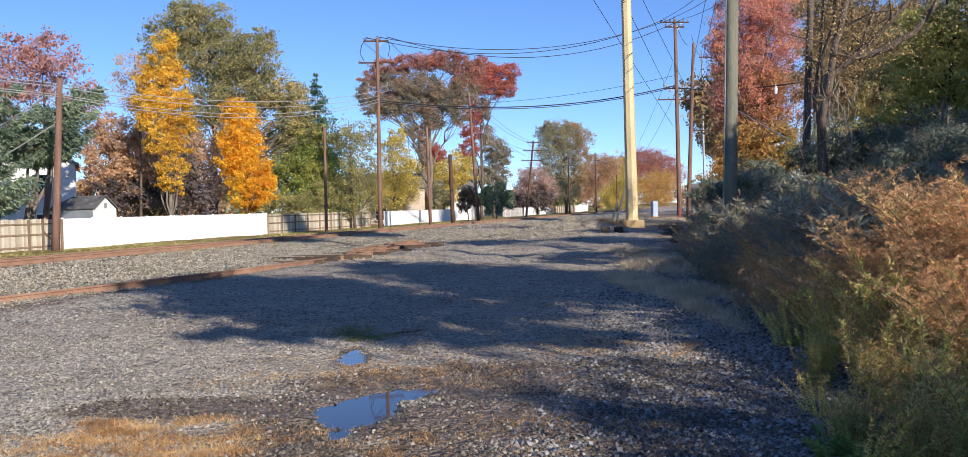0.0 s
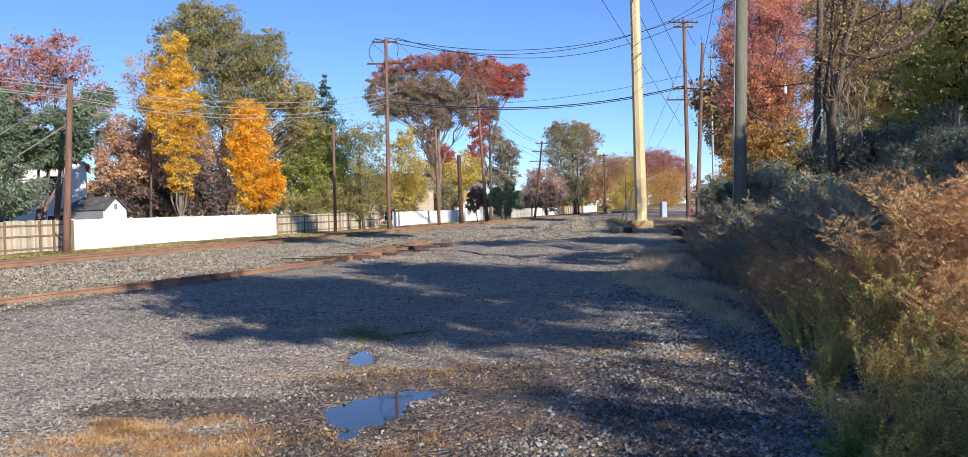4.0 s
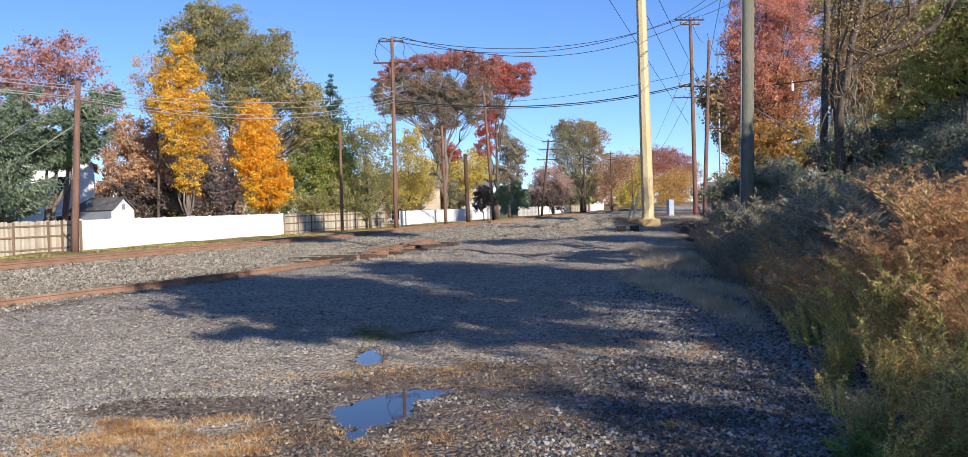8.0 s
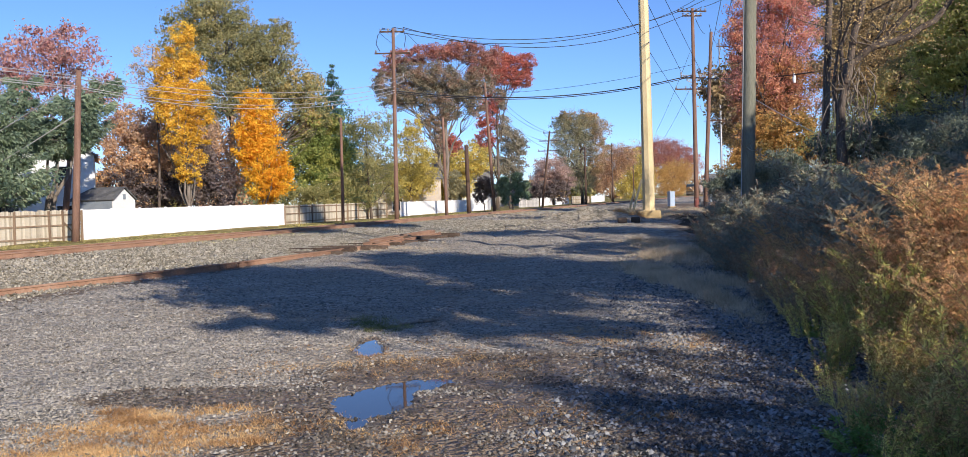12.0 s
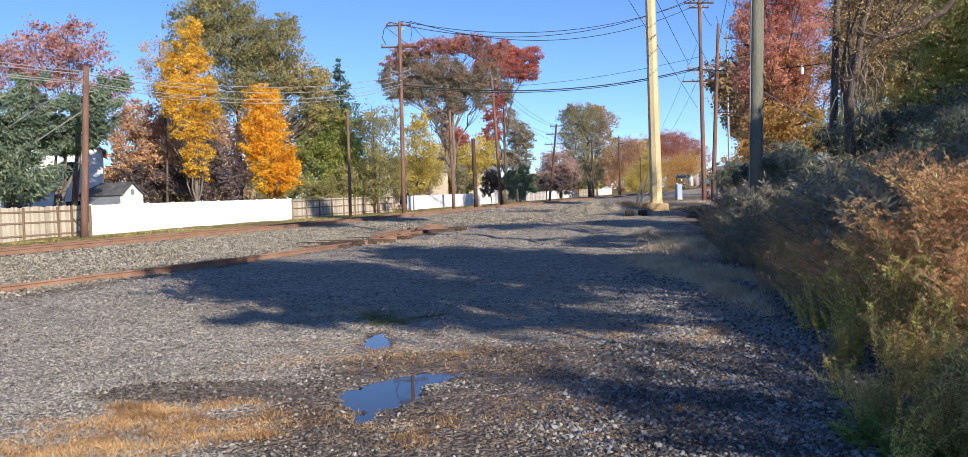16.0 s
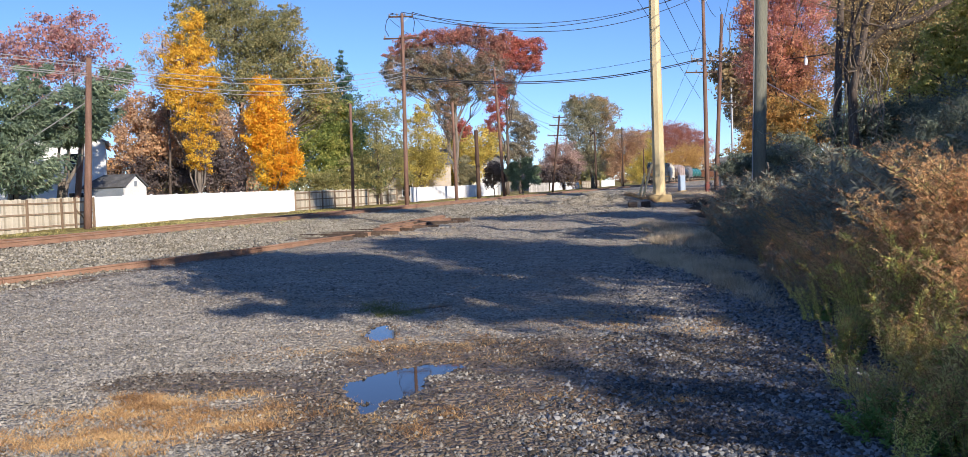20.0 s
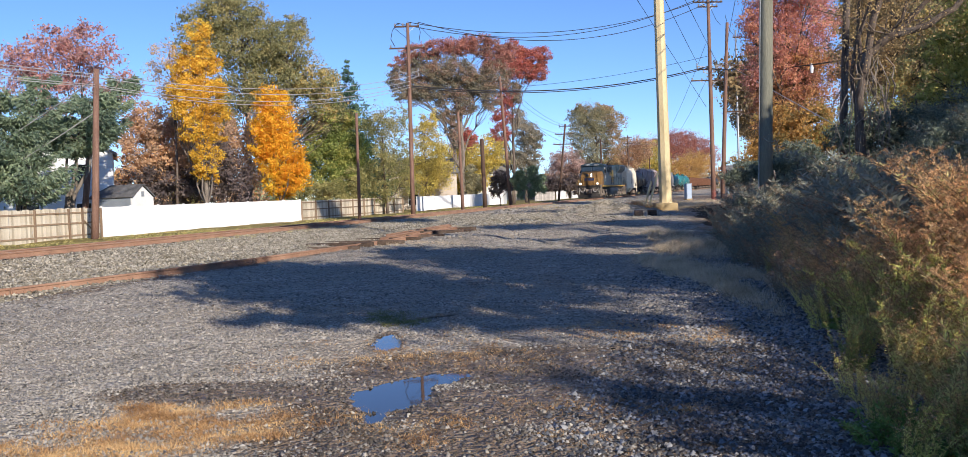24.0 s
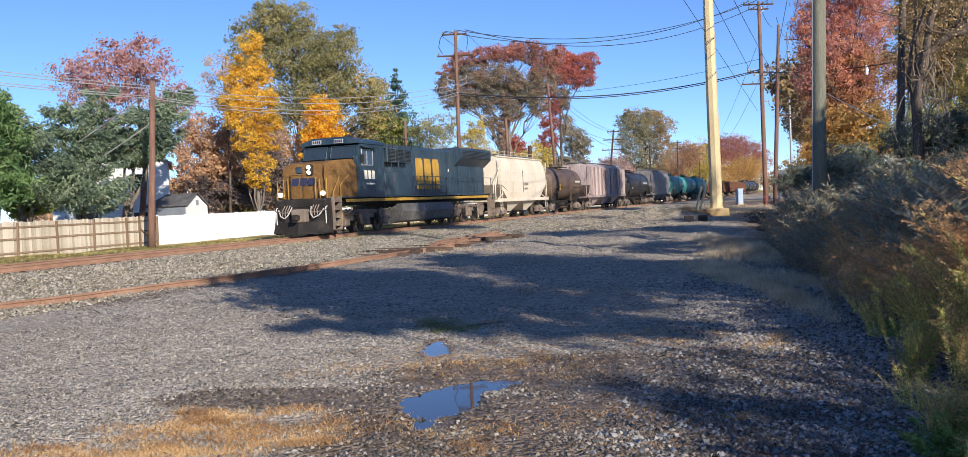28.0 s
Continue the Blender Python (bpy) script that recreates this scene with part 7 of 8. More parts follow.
def locomotive():
    L = thing("diesel_locomotive", "navy blue freight locomotive with a yellow nose and lit headlights", "locomotive")
    # running gear
    loco_truck(L, 6.75)
    loco_truck(L, -6.75)
    part("frame", Geo().box((0, 0, 1.5), (21.0, 2.5, .34), bevel=.03), BLACK_UNDER, L)
    for s in (-1, 1):
        part("side_sill", Geo().box((-.2, s * 1.5, 1.56), (18.6, .06, .15), bevel=.012), LOGO_YELLOW, L, "worn yellow side sill stripe")
        part("walkway", Geo().box((-.2, s * 1.28, 1.72), (19.6, .46, .05)), NAVY, L)
    tank = Geo().prism([(-1.42, 1.32), (-1.5, .9), (-1.3, .42), (-.9, .3), (.9, .3), (1.3, .42), (1.5, .9), (1.42, 1.32)], -3.55, 3.3)
    part("fuel_tank", tank, TANK_GREY, L, "grimy grey fuel tank")
    for s in (-1, 1):
        part("air_tank", Geo().tube([(-3.2, s * 1.1, 1.22), (2.9, s * 1.1, 1.22)], .2, 10), BLACK_UNDER, L)
    # nose
    nose = Geo()
    a = [(10.25, 1.05, 1.72), (10.25, -1.05, 1.72), (10.3, -1.1, 2.95), (10.3, 1.1, 2.95), (10.05, .95, 3.32), (10.05, -.95, 3.32)]
    b = [(7.6, 1.5, 1.72), (7.6, -1.5, 1.72), (7.6, -1.5, 3.2), (7.6, 1.5, 3.2), (7.6, 1.28, 3.56), (7.6, -1.28, 3.56)]
    c = [(9.5, 1.4, 1.72), (9.5, -1.4, 1.72), (9.5, -1.42, 3.08), (9.5, 1.42, 3.08), (9.35, 1.2, 3.45), (9.35, -1.2, 3.45)]
    order = [0, 1, 2, 5, 4, 3]
    vs = [ring[i] for ring in (a, c, b) for i in order]
    fs = [tuple(range(5, -1, -1)), tuple(range(12, 18))]
    for r in range(2):
        for i in range(6):
            j = (i + 1) % 6
            fs.append((r * 6 + i, r * 6 + j, r * 6 + 6 + j, r * 6 + 6 + i))
    nose.add(vs, fs)
    part("nose", nose, YELLOW, L, "yellow wide nose with rounded corners")
    part("nose_door", Geo().box((10.31, -.35, 2.25), (.03, .62, 1.05), bevel=.01), YELLOW, L)
    part("door_frame", Geo().tube([(10.33, -.68, 1.75), (10.34, -.68, 2.8), (10.34, -.02, 2.8), (10.33, -.02, 1.75)], .018, 5), BLACK_UNDER, L)
    for k in range(3):   # the operator's mark on the nose, as plain shapes
        y0 = -.62 + k * .44
        mark = Geo().add([(10.335, y0, 2.32), (10.335, y0 + .36, 2.32), (10.345, y0 + .42, 2.66), (10.345, y0 + .06, 2.66), (10.315, y0, 2.32), (10.315, y0 + .36, 2.32), (10.325, y0 + .42, 2.66), (10.325, y0 + .06, 2.66)],
                         [(0, 1, 2, 3), (7, 6, 5, 4), (0, 4, 5, 1), (1, 5, 6, 2), (2, 6, 7, 3), (3, 7, 4, 0)])
        part("nose_mark", mark, BLUE_PANEL, L, "plain blue block on the nose")
    part("nose_window", Geo().box((10.22, -.25, 3.02), (.12, .34, .3), bevel=.04), CAB_GLASS, L)
    part("headlight_housing", Geo().box((10.2, .32, 3.02), (.2, .3, .52), bevel=.05), BLACK_UNDER, L)
    for z in (2.9, 3.14):
        part("headlight", Geo().tube([(10.24, .32, z), (10.34, .32, z)], .085, 14), LAMP_ON, L, "lit round headlight")
    # pilot
    pil = Geo().slab([(10.35, .14), (10.75, .16), (10.62, .5), (10.45, 1.35), (10.2, 1.35), (10.2, .14)], -1.42, 1.42)
    part("pilot_plow", pil, BLACK_UNDER, L, "black snow plow pilot")
    part("pilot_face", Geo().box((10.42, 0, 1.5), (.1, 2.95, .42), bevel=.02), BLACK_UNDER, L)
    coupler(L, 10.6, 1)
    part("draft_gear", Geo().box((10.62, 0, .95), (.5, .75, .6), bevel=.04), GREY_UNDER, L)
    for s in (-1, 1):
        part("plow_blade", Geo().add([(10.95, 0, .12), (10.62, s * 1.42, .12), (10.55, s * 1.42, .7), (10.85, 0, .62)], [(0, 1, 2, 3) if s > 0 else (3, 2, 1, 0)]), BLACK_UNDER, L, "black angled plow blade")
        part("uncoupling_lever", Geo().tube([(10.66, s * .2, 1.15), (10.7, s * .9, 1.1), (10.66, s * 1.35, 1.2)], .025, 6), GREY_UNDER, L)
        part("pilot_grab", Geo().tube([(10.5, s * 1.3, .5), (10.62, s * 1.3, .6), (10.62, s * 1.3, 1.3), (10.5, s * 1.3, 1.35)], .025, 6), NUM_WHITE, L)
        for k in range(3):
            part("air_hose", Geo().tube([(10.52, s * (.62 + .14 * k), 1.42), (10.72, s * (.62 + .14 * k), 1.2), (10.72, s * (.64 + .14 * k), .95)], .026, 6), GREY_UNDER, L)
    coupler(L, -10.6, -1)
    h = Geo()
    for s in (-1, 1):
        rod(h, [(10.55, s * .5, 1.35), (10.75, s * .6, 1.0), (10.8, s * .75, .85), (10.75, s * 1.0, .95), (10.6, s * 1.2, 1.25)], .03)
    part("brake_hose", h, plain("pale_brake_hose", (.5, .48, .45), .7), L, "pale hanging brake hoses")
    for s in (-1, 1):
        part("ditch_light", Geo().tube([(10.4, s * 1.12, 1.93), (10.56, s * 1.12, 1.93)], .09, 14), DITCH_ON, L, "lit ditch light")
        part("ditch_light_box", Geo().box((10.36, s * 1.12, 1.93), (.2, .32, .32), bevel=.05), YELLOW, L)
        st = Geo()
        for k in range(4):
            st.box((9.95, s * 1.38, .45 + k * .36), (.55, .32, .04))
        st.box((10.24, s * 1.38, 1.0), (.03, .34, 1.5)).box((9.66, s * 1.38, 1.0), (.03, .34, 1.5))
        part("front_steps", st, GREY_UNDER, L, "steel side steps")
        hr = Geo()
        rod(hr, [(10.2, s * 1.48, .5), (10.2, s * 1.5, 2.0), (9.6, s * 1.5, 2.75), (9.4, s * 1.5, 2.75)])
        rod(hr, [(9.6, s * 1.52, .6), (9.6, s * 1.52, 2.3), (8.8, s * 1.52, 2.75)])
        rod(hr, [(10.45, s * .72, 1.7), (10.45, s * .72, 2.65), (10.32, s * .72, 2.65)])
        rod(hr, [(10.45, s * 1.3, 1.7), (10.45, s * 1.3, 2.6), (10.45, s * .95, 2.6), (10.45, s * .95, 1.75)])
        part("front_handrail", hr, RAIL_YELLOW, L, "yellow grab rails")
    # cab
    cabo = [(5.35, 1.74), (7.98, 1.74), (7.98, 3.4), (7.72, 4.2), (7.5, 4.34), (5.2, 4.3), (5.2, 1.74)]
    part("cab", Geo().slab(cabo, -1.53, 1.53), NAVY, L, "navy cab with slanted front windows")
    roof = Geo().prism([(-1.58, 4.28), (1.58, 4.28), (1.5, 4.42), (.8, 4.62), (-.8, 4.62), (-1.5, 4.42)], 5.1, 7.95)
    part("cab_roof", roof, NAVY, L)
    nb = Geo().slab([(7.5, 4.34), (8.0, 4.3), (7.95, 4.62), (7.5, 4.64)], -.95, .95)
    part("number_board_housing", nb, NAVY, L)
    for s in (-1, 1):
        part("number_board", Geo().box((8.0, s * .6, 4.42), (.03, .5, .2), pose(0, 0, 0, 0, -12, 0).to_3x3(), bevel=.006), plain("lit_number_board", (.4, .42, .45), .4), L, "pale number board with dark bars")
        for k in range(4):
            part("number_bar", Geo().box((8.02, s * .6 - .165 + k * .11, 4.42), (.02, .07, .13), pose(0, 0, 0, 0, -12, 0).to_3x3()), BLACK_UNDER, L)
        w = Geo().add([(7.99, s * .12, 3.6), (7.99, s * 1.4, 3.6), (7.8, s * 1.4, 4.17), (7.8, s * .12, 4.17)], [(0, 1, 2, 3) if s > 0 else (3, 2, 1, 0)])
        w.add([(8.02, s * .12, 3.6), (8.02, s * 1.4, 3.6), (7.83, s * 1.4, 4.17), (7.83, s * .12, 4.17)], [(0, 1, 2, 3) if s > 0 else (3, 2, 1, 0)])
        part("windshield", w, CAB_GLASS, L)
        fr = Geo()
        rod(fr, [(8.03, s * .12, 3.6), (8.03, s * 1.4, 3.6), (7.84, s * 1.4, 4.17), (7.84, s * .12, 4.17), (8.03, s * .12, 3.6)], .03)
        rod(fr, [(8.05, s * .7, 3.6), (7.96, s * .85, 3.9)], .015)
        part("windshield_frame", fr, NAVY, L)
        for x0, x1 in ((6.5, 7.0), (7.06, 7.5)):
            part("cab_window", Geo().box(((x0 + x1) / 2, s * 1.535, 3.62), (x1 - x0, .02, .72), bevel=.008), CAB_GLASS, L)
        fr = Geo()
        rod(fr, [(6.45, s * 1.55, 3.24), (7.54, s * 1.55, 3.24), (7.54, s * 1.55, 4.0), (6.45, s * 1.55, 4.0), (6.45, s * 1.55, 3.24)], .03)
        rod(fr, [(7.03, s * 1.55, 3.24), (7.03, s * 1.55, 4.0)], .03)
        part("cab_window_frame", fr, GREY_STEEL, L)
        part("sun_shade", Geo().box((6.95, s * 1.66, 4.12), (1.3, .3, .04), pose(0, 0, 0, s * -20, 0, 0).to_3x3()), NAVY, L)
        part("mirror", Geo().box((7.62, s * 1.64, 3.55), (.04, .18, .4), bevel=.01), BLACK_UNDER, L)
        bars(L, 6.2, 7.35, s * 1.536, 2.78, .42, 3, NUM_WHITE, "cab_number_bar")
        part("lettering", Geo().box((6.7, s * 1.536, 2.35), (.9, .006, .08)), NUM_WHITE, L)
    part("horn", Geo().tube([(6.2, .2, 4.7), (6.6, .2, 4.74)], .07, 8).tube([(6.2, .35, 4.7), (6.55, .35, 4.74)], .06, 8), BLACK_UNDER, L)
    part("roof_antenna", Geo().box((5.8, -.4, 4.68), (.5, .4, .1), bevel=.03), NUM_WHITE, L)
    # hoods
    part("equipment_hood", Geo().slab([(1.9, 1.74), (5.3, 1.74), (5.3, 4.42), (1.9, 4.42)], -1.15, 1.15), NAVY, L)
    for s in (-1, 1):
        part("blower_cabinet", Geo().box((3.55, s * 1.28, 2.35), (2.9, .36, 1.2), bevel=.03), NAVY, L)
        part("brake_grid_box", Geo().box((3.5, s * 1.3, 3.82), (2.7, .5, .75), bevel=.03), NAVY, L)
        for k in range(3):
            lv = Geo()
            for i in range(9):
                lv.box((2.55 + k * .92, s * 1.565, 3.54 + i * .07), (.8, .03, .03), pose(0, 0, 0, s * 30, 0, 0).to_3x3())
            part("louvre", lv, BLACK_UNDER, L, "black ventilation louvre")
        gr = Geo()
        rod(gr, [(2.15, s * 1.58, 3.2), (2.15, s * 1.58, 4.25), (4.9, s * 1.58, 4.25)], .02)
        for x in (2.9, 3.7, 4.5):
            rod(gr, [(x, s * 1.58, 3.2), (x, s * 1.58, 4.25)], .02)
        part("grab_rail", gr, NAVY, L)
        cage = Geo()
        rod(cage, [(2.0, s * 1.57, 4.72), (5.0, s * 1.57, 4.72)], .022)
        for x in (2.0, 2.75, 3.5, 4.25, 5.0):
            rod(cage, [(x, s * 1.57, 4.2), (x, s * 1.57, 4.72)], .022)
        part("roof_guard", cage, BLACK_UNDER, L, "dark guard rail along the hood roof")
    part("engine_hood", Geo().prism([(-.98, 1.74), (.98, 1.74), (.98, 4.3), (.8, 4.46), (-.8, 4.46), (-.98, 4.3)], -5.6, 1.9), NAVY, L)
    for s in (-1, 1):
        for k in range(8):
            x = -5.1 + k * .92
            part("hood_door", Geo().box((x, s * .985, 2.75), (.86, .025, 1.75), bevel=.01), NAVY, L)
            part("door_latch", Geo().box((x + .33, s * 1.005, 2.75), (.05, .03, .16)), BLACK_UNDER, L)
        # block letters of the operator, as plain shapes
        for k in range(3):
            x = -.1 - k * 1.13
            lo = 2.4
            shape = [(-.45, 0), (.3, 0), (.46, .2), (.52, 1.42), (-.26, 1.42), (-.4, 1.2)]
            q = Geo().slab([(x + u, lo + w) for u, w in shape], s * 1.0, s * 1.012)
            part("operator_mark", q, LOGO_YELLOW, L, "plain yellow block on the hood")
        bars(L, -2.85, .4, s * 1.008, 2.2, .2, 9, LOGO_YELLOW)
        part("notice_plate", Geo().box((-4.2, s * 1.006, 3.2), (.16, .012, .16)), NUM_WHITE, L)
    part("exhaust_stack", Geo().box((.2, 0, 4.42), (1.2, .7, .26), bevel=.04), BLACK_UNDER, L)
    rad = Geo().prism([(-1.05, 1.74), (1.05, 1.74), (1.05, 3.55), (-1.05, 3.55)], -10.0, -5.6)
    part("radiator_cab", rad, NAVY, L)
    wing = Geo().prism([(-1.05, 3.5), (1.05, 3.5), (1.52, 3.95), (1.54, 4.5), (1.4, 4.62), (-1.4, 4.62), (-1.54, 4.5), (-1.52, 3.95)], -10.25, -5.0)
    part("radiator_box", wing, NAVY, L, "overhanging flared radiator box")
    for s in (-1, 1):
        lv = Geo()
        for i in range(6):
            lv.box((-7.6, s * 1.545, 3.98 + i * .085), (4.6, .02, .035))
        part("radiator_screen", lv, BLACK_UNDER, L)
        for k in range(3):
            part("hood_door", Geo().box((-9.4 + k * 1.35, s * 1.056, 2.6), (1.2, .02, 1.4), bevel=.01), NAVY, L)
        rail = Geo()
        rod(rail, [(-10.1, s * 1.5, 2.78), (1.9, s * 1.5, 2.78)], .02)
        rod(rail, [(-10.1, s * 1.5, 2.25), (1.9, s * 1.5, 2.25)], .012)
        part("handrail", rail, NAVY, L)
        for k in range(9):
            part("stanchion", Geo().tube([(-10.1 + k * 1.5, s * 1.5, 1.7), (-10.1 + k * 1.5, s * 1.5, 2.8)], .022, 6), NAVY, L)
        st = Geo()
        for k in range(4):
            st.box((-10.3, s * 1.38, .45 + k * .36), (.5, .32, .04))
        st.box((-10.05, s * 1.38, 1.0), (.03, .34, 1.5)).box((-10.55, s * 1.38, 1.0), (.03, .34, 1.5))
        part("rear_steps", st, GREY_UNDER, L)
        hr = Geo()
        rod(hr, [(-10.6, s * 1.5, .5), (-10.6, s * 1.5, 2.6), (-10.2, s * 1.5, 2.8)])
        part("rear_handrail", hr, NUM_WHITE, L, "white rear grab rail")
    part("rear_platform", Geo().box((-10.45, 0, 1.55), (.4, 2.9, .4), bevel=.02), BLACK_UNDER, L)
    L.scale = (1.035, 1.035, 1.035)
    return L


def car_base(name, label, length, category, sill=True):
    c = thing(name, label, category)
    h = length / 2 - .45
    freight_truck(c, h - 1.7)
    freight_truck(c, -h + 1.7)
    if sill:
        part("centre_sill", Geo().box((0, 0, .98), (2 * h, .55, .32), bevel=.03), BLACK_UNDER, c)
    coupler(c, h - .1, 1)
    coupler(c, -h + .1, -1)
    return c, h


def ladder(car, x, y, z0, z1, mat, wide=.42):
    g = Geo()
    rod(g, [(x - wide / 2, y, z0), (x - wide / 2, y, z1)], .022)
    rod(g, [(x + wide / 2, y, z0), (x + wide / 2, y, z1)], .022)
    k = int((z1 - z0) / .34)
    for i in range(k + 1):
        z = z0 + (z1 - z0) * i / k
        rod(g, [(x - wide / 2, y, z), (x + wide / 2, y, z)], .016)
    part("ladder", g, mat, car)


def covered_hopper(label, length, mat, bays=2, ribs=0, top=4.55, marks=True):
    c, h = car_base("covered_hopper_car", label, length, "freight car")
    e = h - .95
    if ribs:
        side = [(-1.5, 1.35), (1.5, 1.35), (1.5, top - .35), (1.25, top - .05), (.5, top), (-.5, top), (-1.25, top - .05), (-1.5, top - .35)]
    else:
        side = [(-1.38, 1.3), (1.38, 1.3), (1.5, 1.9), (1.53, 2.7), (1.5, 3.4), (1.36, 4.0), (1.12, top - .12), (.5, top), (-.5, top), (-1.12, top - .12), (-1.36, 4.0), (-1.5, 3.4), (-1.53, 2.7), (-1.5, 1.9)]
    # body with slope sheets at its ends
    n = len(side)
    g = Geo()
    inner = e - 1.6
    g.prism(side, -inner, inner)
    for sg in (-1, 1):
        high = [(y, max(z, 2.45)) for y, z in side]
        vs = [(sg * inner, y, z) for y, z in side] + [(sg * e, y * .98, z) for y, z in high]
        fs = [((i + 1) % n, i, n + i, n + (i + 1) % n) if sg > 0 else (i, (i + 1) % n, n + (i + 1) % n, n + i) for i in range(n)]
        fs.append(tuple(range(n, 2 * n)) if sg > 0 else tuple(range(2 * n - 1, n - 1, -1)))
        g.add(vs, fs)
    part("body", g, mat, c)
    for s in (-1, 1):
        part("side_sill", Geo().box((0, s * 1.42, 1.32), (2 * h - .4, .12, .24), bevel=.02), mat, c)
        part("roof_edge", Geo().box((0, s * 1.2, top - .06), (2 * e, .08, .08)), mat, c)
    for b in range(bays):
        x = (b - (bays - 1) / 2) * (2 * inner / bays)
        w = inner / bays
        bay = Geo().add([(x - w * .95, -1.25, 1.3), (x + w * .95, -1.25, 1.3), (x + w * .95, 1.25, 1.3), (x - w * .95, 1.25, 1.3),
                         (x - .35, -.7, .45), (x + .35, -.7, .45), (x + .35, .7, .45), (x - .35, .7, .45)],
                        [(0, 1, 2, 3), (7, 6, 5, 4), (4, 5, 1, 0), (5, 6, 2, 1), (6, 7, 3, 2), (7, 4, 0, 3)])
        part("discharge_bay", bay, mat, c)
        part("outlet_gate", Geo().box((x, 0, .42), (.9, 1.7, .12), bevel=.02), BLACK_UNDER, c)
    for i in range(ribs):
        x = -e + .2 + (2 * e - .4) * i / (ribs - 1)
        for s in (-1, 1):
            part("side_rib", Geo().box((x, s * 1.53, (1.4 + top - .35) / 2), (.15, .17, top - 1.75), bevel=.015), HOPPER_RIB, c, "pale streaked side rib")
    if not ribs:
        for s in (-1, 1):
            part("side_seam", Geo().box((e * .12, s * 1.535, 2.7), (.05, .02, 1.6)), BLACK_UNDER, c)
    # roof walk
    walk_z = top + .16
    part("roof_walk", Geo().box((0, .55, walk_z), (2 * e, .5, .04)).box((0, -.55, walk_z), (2 * e, .5, .04)), GREY_STEEL, c)
    rr = Geo()
    for s in (-1, 1):
        rod(rr, [(-e, s * .85, walk_z + .22), (e, s * .85, walk_z + .22)], .014)
        for i in range(9):
            x = -e + 2 * e * i / 8
            rod(rr, [(x, s * .85, walk_z - .15), (x, s * .85, walk_z + .22)], .014)
    part("roof_rail", rr, mat, c)
    for i in range(4):
        part("hatch", Geo().tube([((i - 1.5) * e * .45, 0, top - .02), ((i - 1.5) * e * .45, 0, top + .12)], .36, 12), mat, c)
    for sg in (-1, 1):
        part("end_platform", Geo().box((sg * (h - .5), 0, 1.28), (.9, 2.7, .12), bevel=.02), mat, c)
        ladder(c, sg * (e + .05), 1.46, .6, top - .3, mat)
        ladder(c, sg * (e + .05), -1.46, .6, top - .3, mat)
        post = Geo()
        for s in (-1, 1):
            rod(post, [(sg * (h - .15), s * 1.3, 1.3), (sg * (h - .15), s * 1.3, 2.4), (sg * e, s * 1.3, 3.6)], .03)
            rod(post, [(sg * (h - .2), s * 1.3, 1.3), (sg * inner, s * 1.2, 2.0)], .04)
        part("end_brace", post, mat, c)
    if marks:
        for s in (-1, 1):
            bars(c, -.6, .5, s * 1.542, 2.5, .2, 4, FADED)
            bars(c, -.5, .4, s * 1.542, 2.15, .14, 4, FADED)
    return c


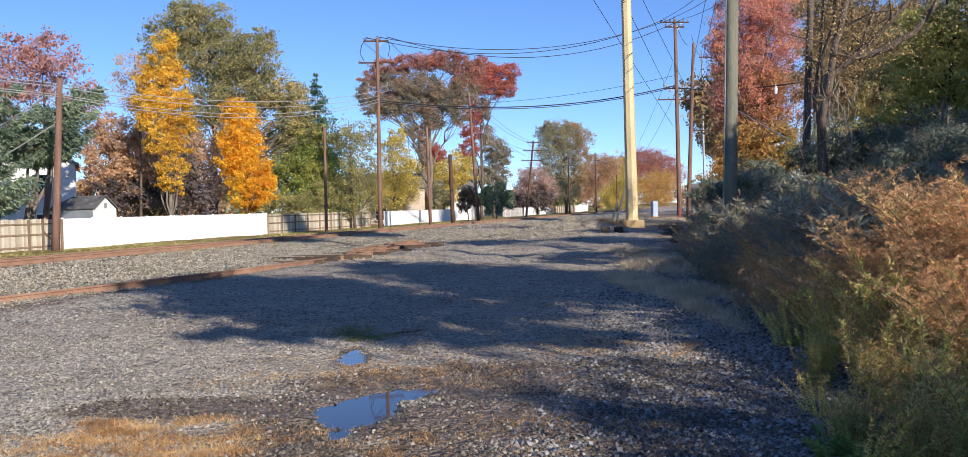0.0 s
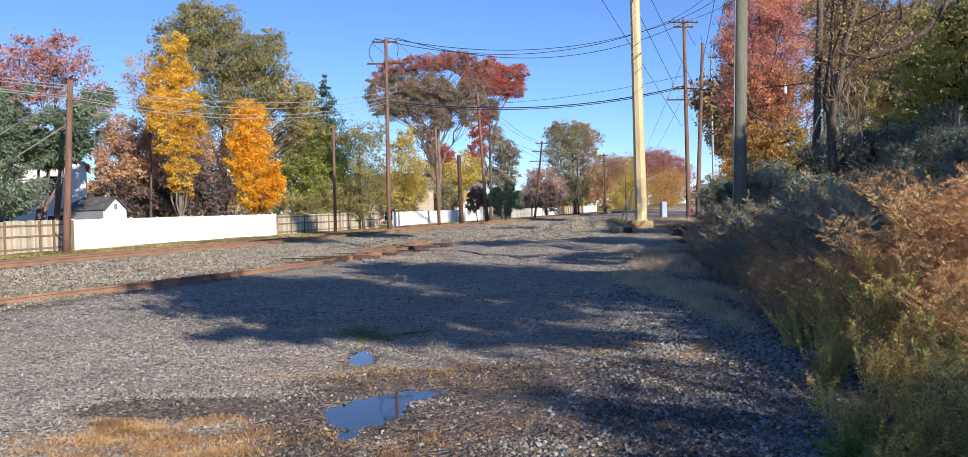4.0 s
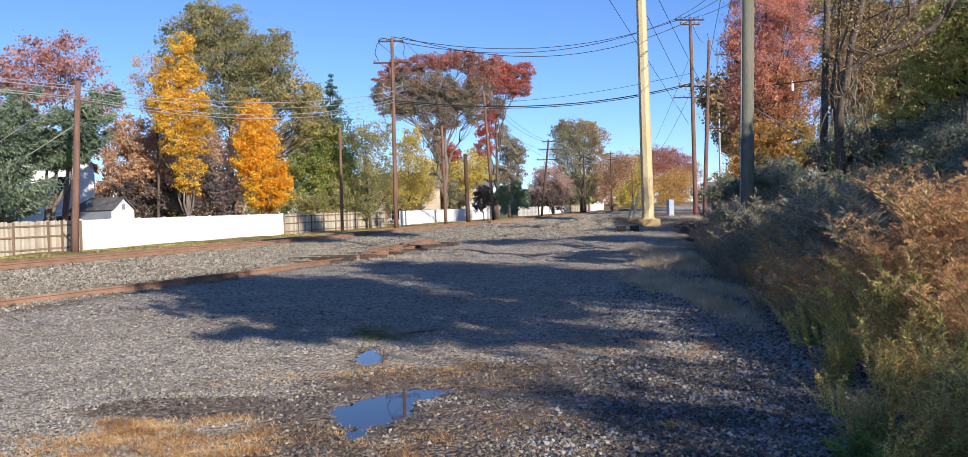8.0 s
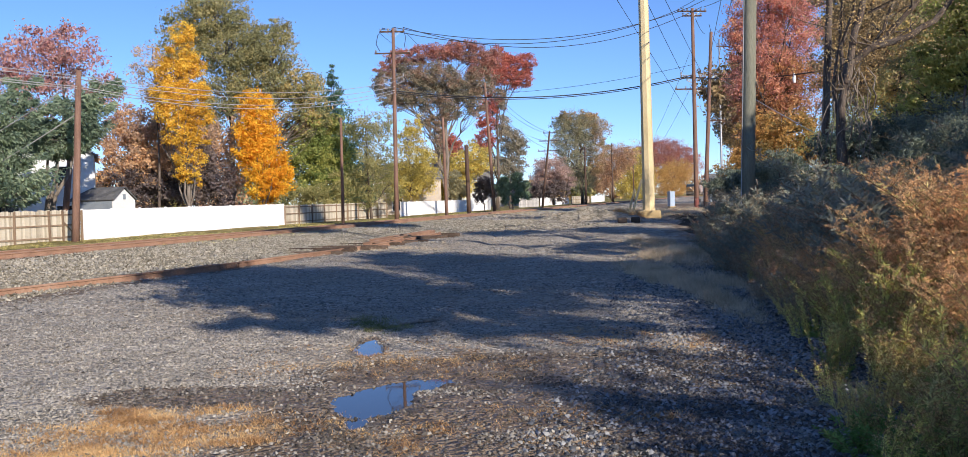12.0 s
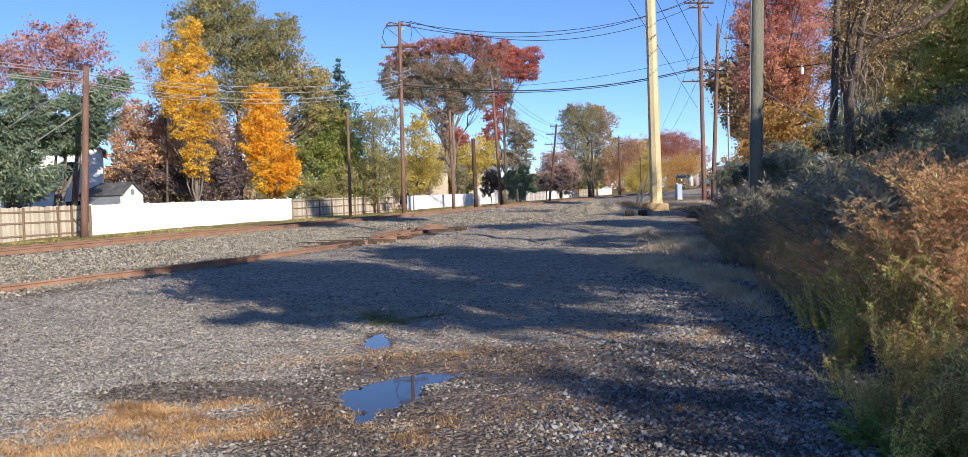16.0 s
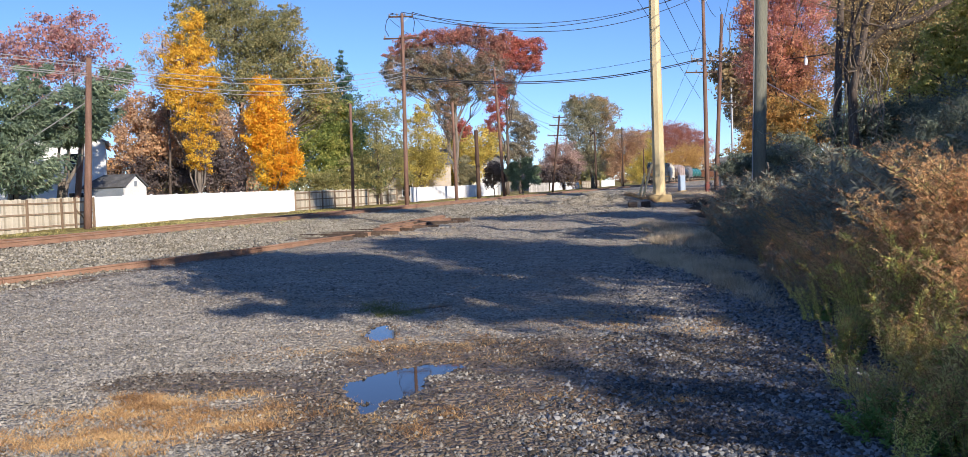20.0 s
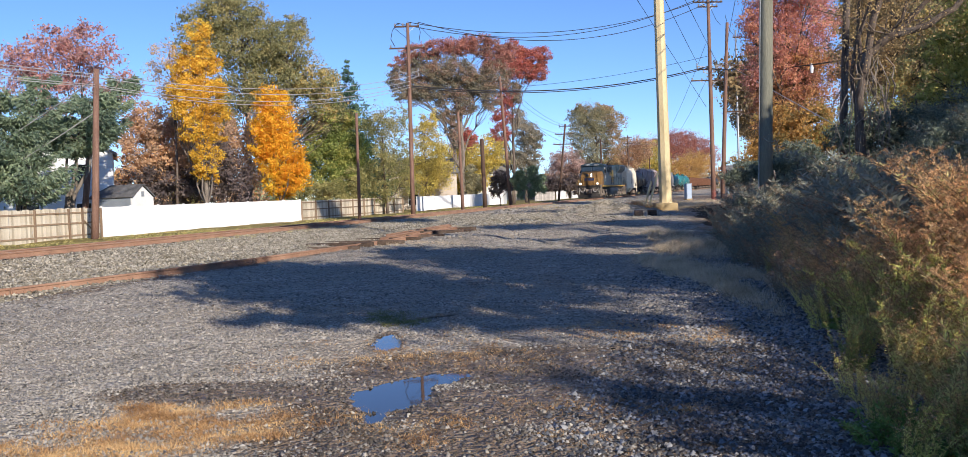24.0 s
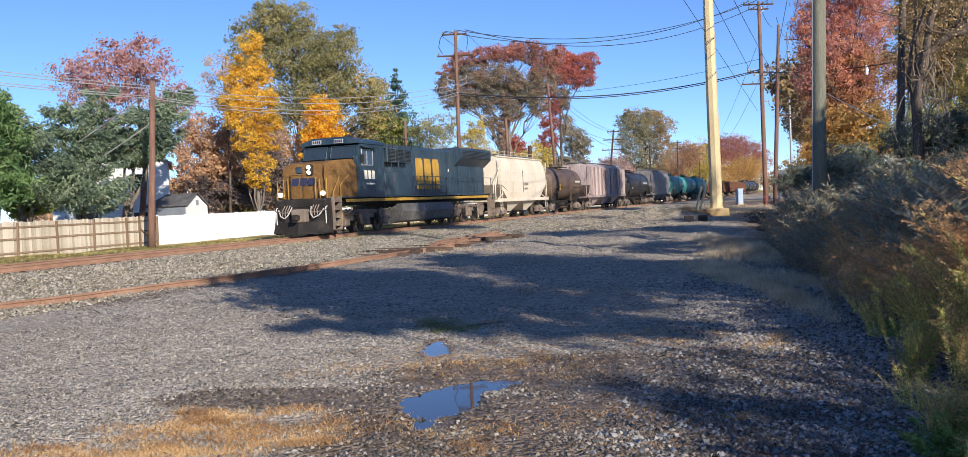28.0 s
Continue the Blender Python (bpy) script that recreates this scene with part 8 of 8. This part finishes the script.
def tank_car(label, length, mat, r=1.5, stripe=None, bands=2, card=None):
    c, h = car_base("tank_car", label, length, "tank car")
    zc, e = 2.6, h - .6
    prof = [(-e, .05), (-e + .04, .5), (-e + .14, .95), (-e + .3, 1.28), (-e + .5, r * .97), (-e + .65, r)]
    prof = prof + [(-x, q) for x, q in reversed(prof)]
    part("tank", Geo().lathe(prof, 28, pose(0, 0, zc)), mat, c, smooth=True)
    for k in range(bands):
        x = (-e + 1.4) if k == 0 else (e - 1.4 if k == 1 else 0)
        part("tank_band", Geo().lathe([(x - .07, r - .05), (x - .07, r + .02), (x + .07, r + .02), (x + .07, r - .05)], 28, pose(0, 0, zc)), mat, c)
    if stripe:
        x = e * .35
        part("reflector_band", Geo().lathe([(x - .12, r - .02), (x - .12, r + .012), (x + .12, r + .012), (x + .12, r - .02)], 28, pose(0, 0, zc)), stripe, c)
    for sg in (-1, 1):
        x = sg * (h - 2.1)
        sad = Geo().prism([(-1.25, 1.1), (1.25, 1.1), (1.3, 1.75), (.8, 1.35), (-.8, 1.35), (-1.3, 1.75)], x - .35, x + .35)
        part("saddle", sad, BLACK_UNDER, c)
        part("end_platform", Geo().box((sg * (h - .35), 0, 1.18), (.75, 2.9, .1), bevel=.02), BLACK_UNDER, c)
        g = Geo()
        for s in (-1, 1):
            rod(g, [(sg * (h - .05), s * 1.4, 1.2), (sg * (h - .05), s * 1.4, 2.2)], .025)
        rod(g, [(sg * (h - .05), -1.4, 2.2), (sg * (h - .05), 1.4, 2.2)], .025)
        for s in (-1, 1):
            rod(g, [(sg * (h - .05), s * 1.42, 2.0), (sg * (h - 1.6), s * 1.52, 2.3), (0, s * 1.55, 2.35)], .02)
        part("safety_rail", g, mat, c)
    part("manway", Geo().tube([(0, 0, zc + r - .1), (0, 0, zc + r + .38)], .38, 14), mat, c)
    plat = Geo().box((0, 0, zc + r + .06), (2.0, 1.9, .05))
    for x in (-1, 1):
        for y in (-.95, .95):
            rod(plat, [(x, y, zc + r), (x, y, zc + r + .75)], .02)
    for y in (-.95, .95):
        rod(plat, [(-1, y, zc + r + .75), (1, y, zc + r + .75)], .02)
    part("top_platform", plat, BLACK_UNDER, c)
    for s in (-1, 1):
        ladder(c, 0, s * 1.56, 1.0, zc + r, mat, .5)
        part("placard", Geo().box((e * .62, s * 1.46, 2.25), (.5, .02, .5), bevel=.01), card or NUM_WHITE, c, "square placard")
        bars(c, -e * .7, -e * .35, s * 1.505, 2.75, .16, 5, NUM_WHITE)
    part("brake_gear", Geo().tube([(-.8, .6, .75), (.6, .6, .75)], .16, 8).box((1.6, -.4, .8), (1.0, .3, .25)), BLACK_UNDER, c)
    return c


def gondola(label, length, mat, top=3.4):
    c, h = car_base("gondola_car", label, length, "freight car")
    part("floor", Geo().box((0, 0, 1.2), (2 * h - .3, 2.9, .12)), mat, c)
    for s in (-1, 1):
        part("side_wall", Geo().box((0, s * 1.45, (top + 1.1) / 2), (2 * h - .2, .05, top - 1.1)), mat, c)
        part("top_chord", Geo().box((0, s * 1.47, top), (2 * h - .2, .14, .14), bevel=.02), mat, c)
        for i in range(12):
            x = -h + .35 + (2 * h - .7) * i / 11
            part("side_stake", Geo().box((x, s * 1.52, (top + 1.05) / 2), (.13, .12, top - 1.1), bevel=.02), mat, c)
    for sg in (-1, 1):
        part("end_wall", Geo().box((sg * (h - .12), 0, (top + 1.1) / 2), (.06, 2.85, top - 1.1)), mat, c)
        for k in range(3):
            part("end_rib", Geo().box((sg * (h - .05), 0, 1.5 + k * .7), (.1, 2.85, .12), bevel=.02), mat, c)
    load = Geo()
    rng = np.random.RandomState(3)
    for i in range(60):
        load.box((rng.uniform(-h + 1, h - 1), rng.uniform(-1.1, 1.1), top - .35 + .2 * rng.rand()), (.9, .6, .4), pose(0, 0, 0, *(rng.rand(3) * 90)).to_3x3())
    part("scrap_load", load, mat, c, "rusty scrap")
    return c


FRONT_S, SPEED = 35.5, 20.4    # place of the front platform at 28 s, metres a second
TRAIN = []


def build_train():
    at = -.45

    def couple(ob, length):
        nonlocal at
        TRAIN.append((ob, at + length / 2))
        at += length
    couple(locomotive(), 22.9)
    couple(covered_hopper("cream two-bay covered hopper car with curved sides", 13.6, HOPPER_TAN, 2), 13.6)
    couple(tank_car("dirty brown tank car with a yellow placard", 12.2, TANK_BROWN, 1.42, None, 2, LOGO_YELLOW), 12.2)
    couple(covered_hopper("pinkish grey ribbed three-bay covered hopper car", 19.0, HOPPER_RIB, 3, 21, 4.6, False), 19.0)
    couple(tank_car("grimy black tank car with pale lettering", 16.0, TANK_BLACK, 1.5), 16.0)
    couple(covered_hopper("grey covered hopper car with streaked sides", 17.0, HOPPER_GREY, 3, 0, 4.55, False), 17.0)
    teal = tank_car("teal green tank car with a dark walkway", 15.0, TEAL, 1.5, None, 3)
    couple(teal, 15.0)
    for i in range(2):
        couple(copy_thing(teal, Matrix()), 15.0)
    first = gondola("rust red gondola car loaded with scrap", 16.2, RUST_CAR)
    couple(first, 16.2)
    for i in range(5):
        couple(copy_thing(first, Matrix()), 16.2)
    blk = tank_car("black tank car far back in the train", 15.5, TANK_BLACK, 1.5)
    couple(blk, 15.5)
    for i in range(3):
        couple(copy_thing(blk, Matrix()), 15.5)


build_train()


def motions():
    """The train comes down the line at an even pace; the wheels of its first cars turn."""
    times = [0, 4, 8, 12, 16, 20, 24, 28]
    for ob, back in TRAIN:
        rows = []
        for t in times:
            s = FRONT_S + back + SPEED * (28 - t)
            rows.append((t, line_pose(s, NEAR_RAIL + GAUGE / 2, RAIL_Z) @ pose(0, 0, 0, 0, 0, 180)))
        walk(ob, rows)
    start = 21.0
    for ws, r, x, z in SPINNERS[:18]:
        rows = [(0, pose(x, 0, z)), (start, pose(x, 0, z))]
        k = int((28 - start) * FPS)
        for i in range(1, k + 1):
            a = SPEED / r * i / FPS
            rows.append((start + i / FPS, pose(x, 0, z) @ Matrix.Rotation(a, 4, "Y")))
        walk(ws, rows)


motions()
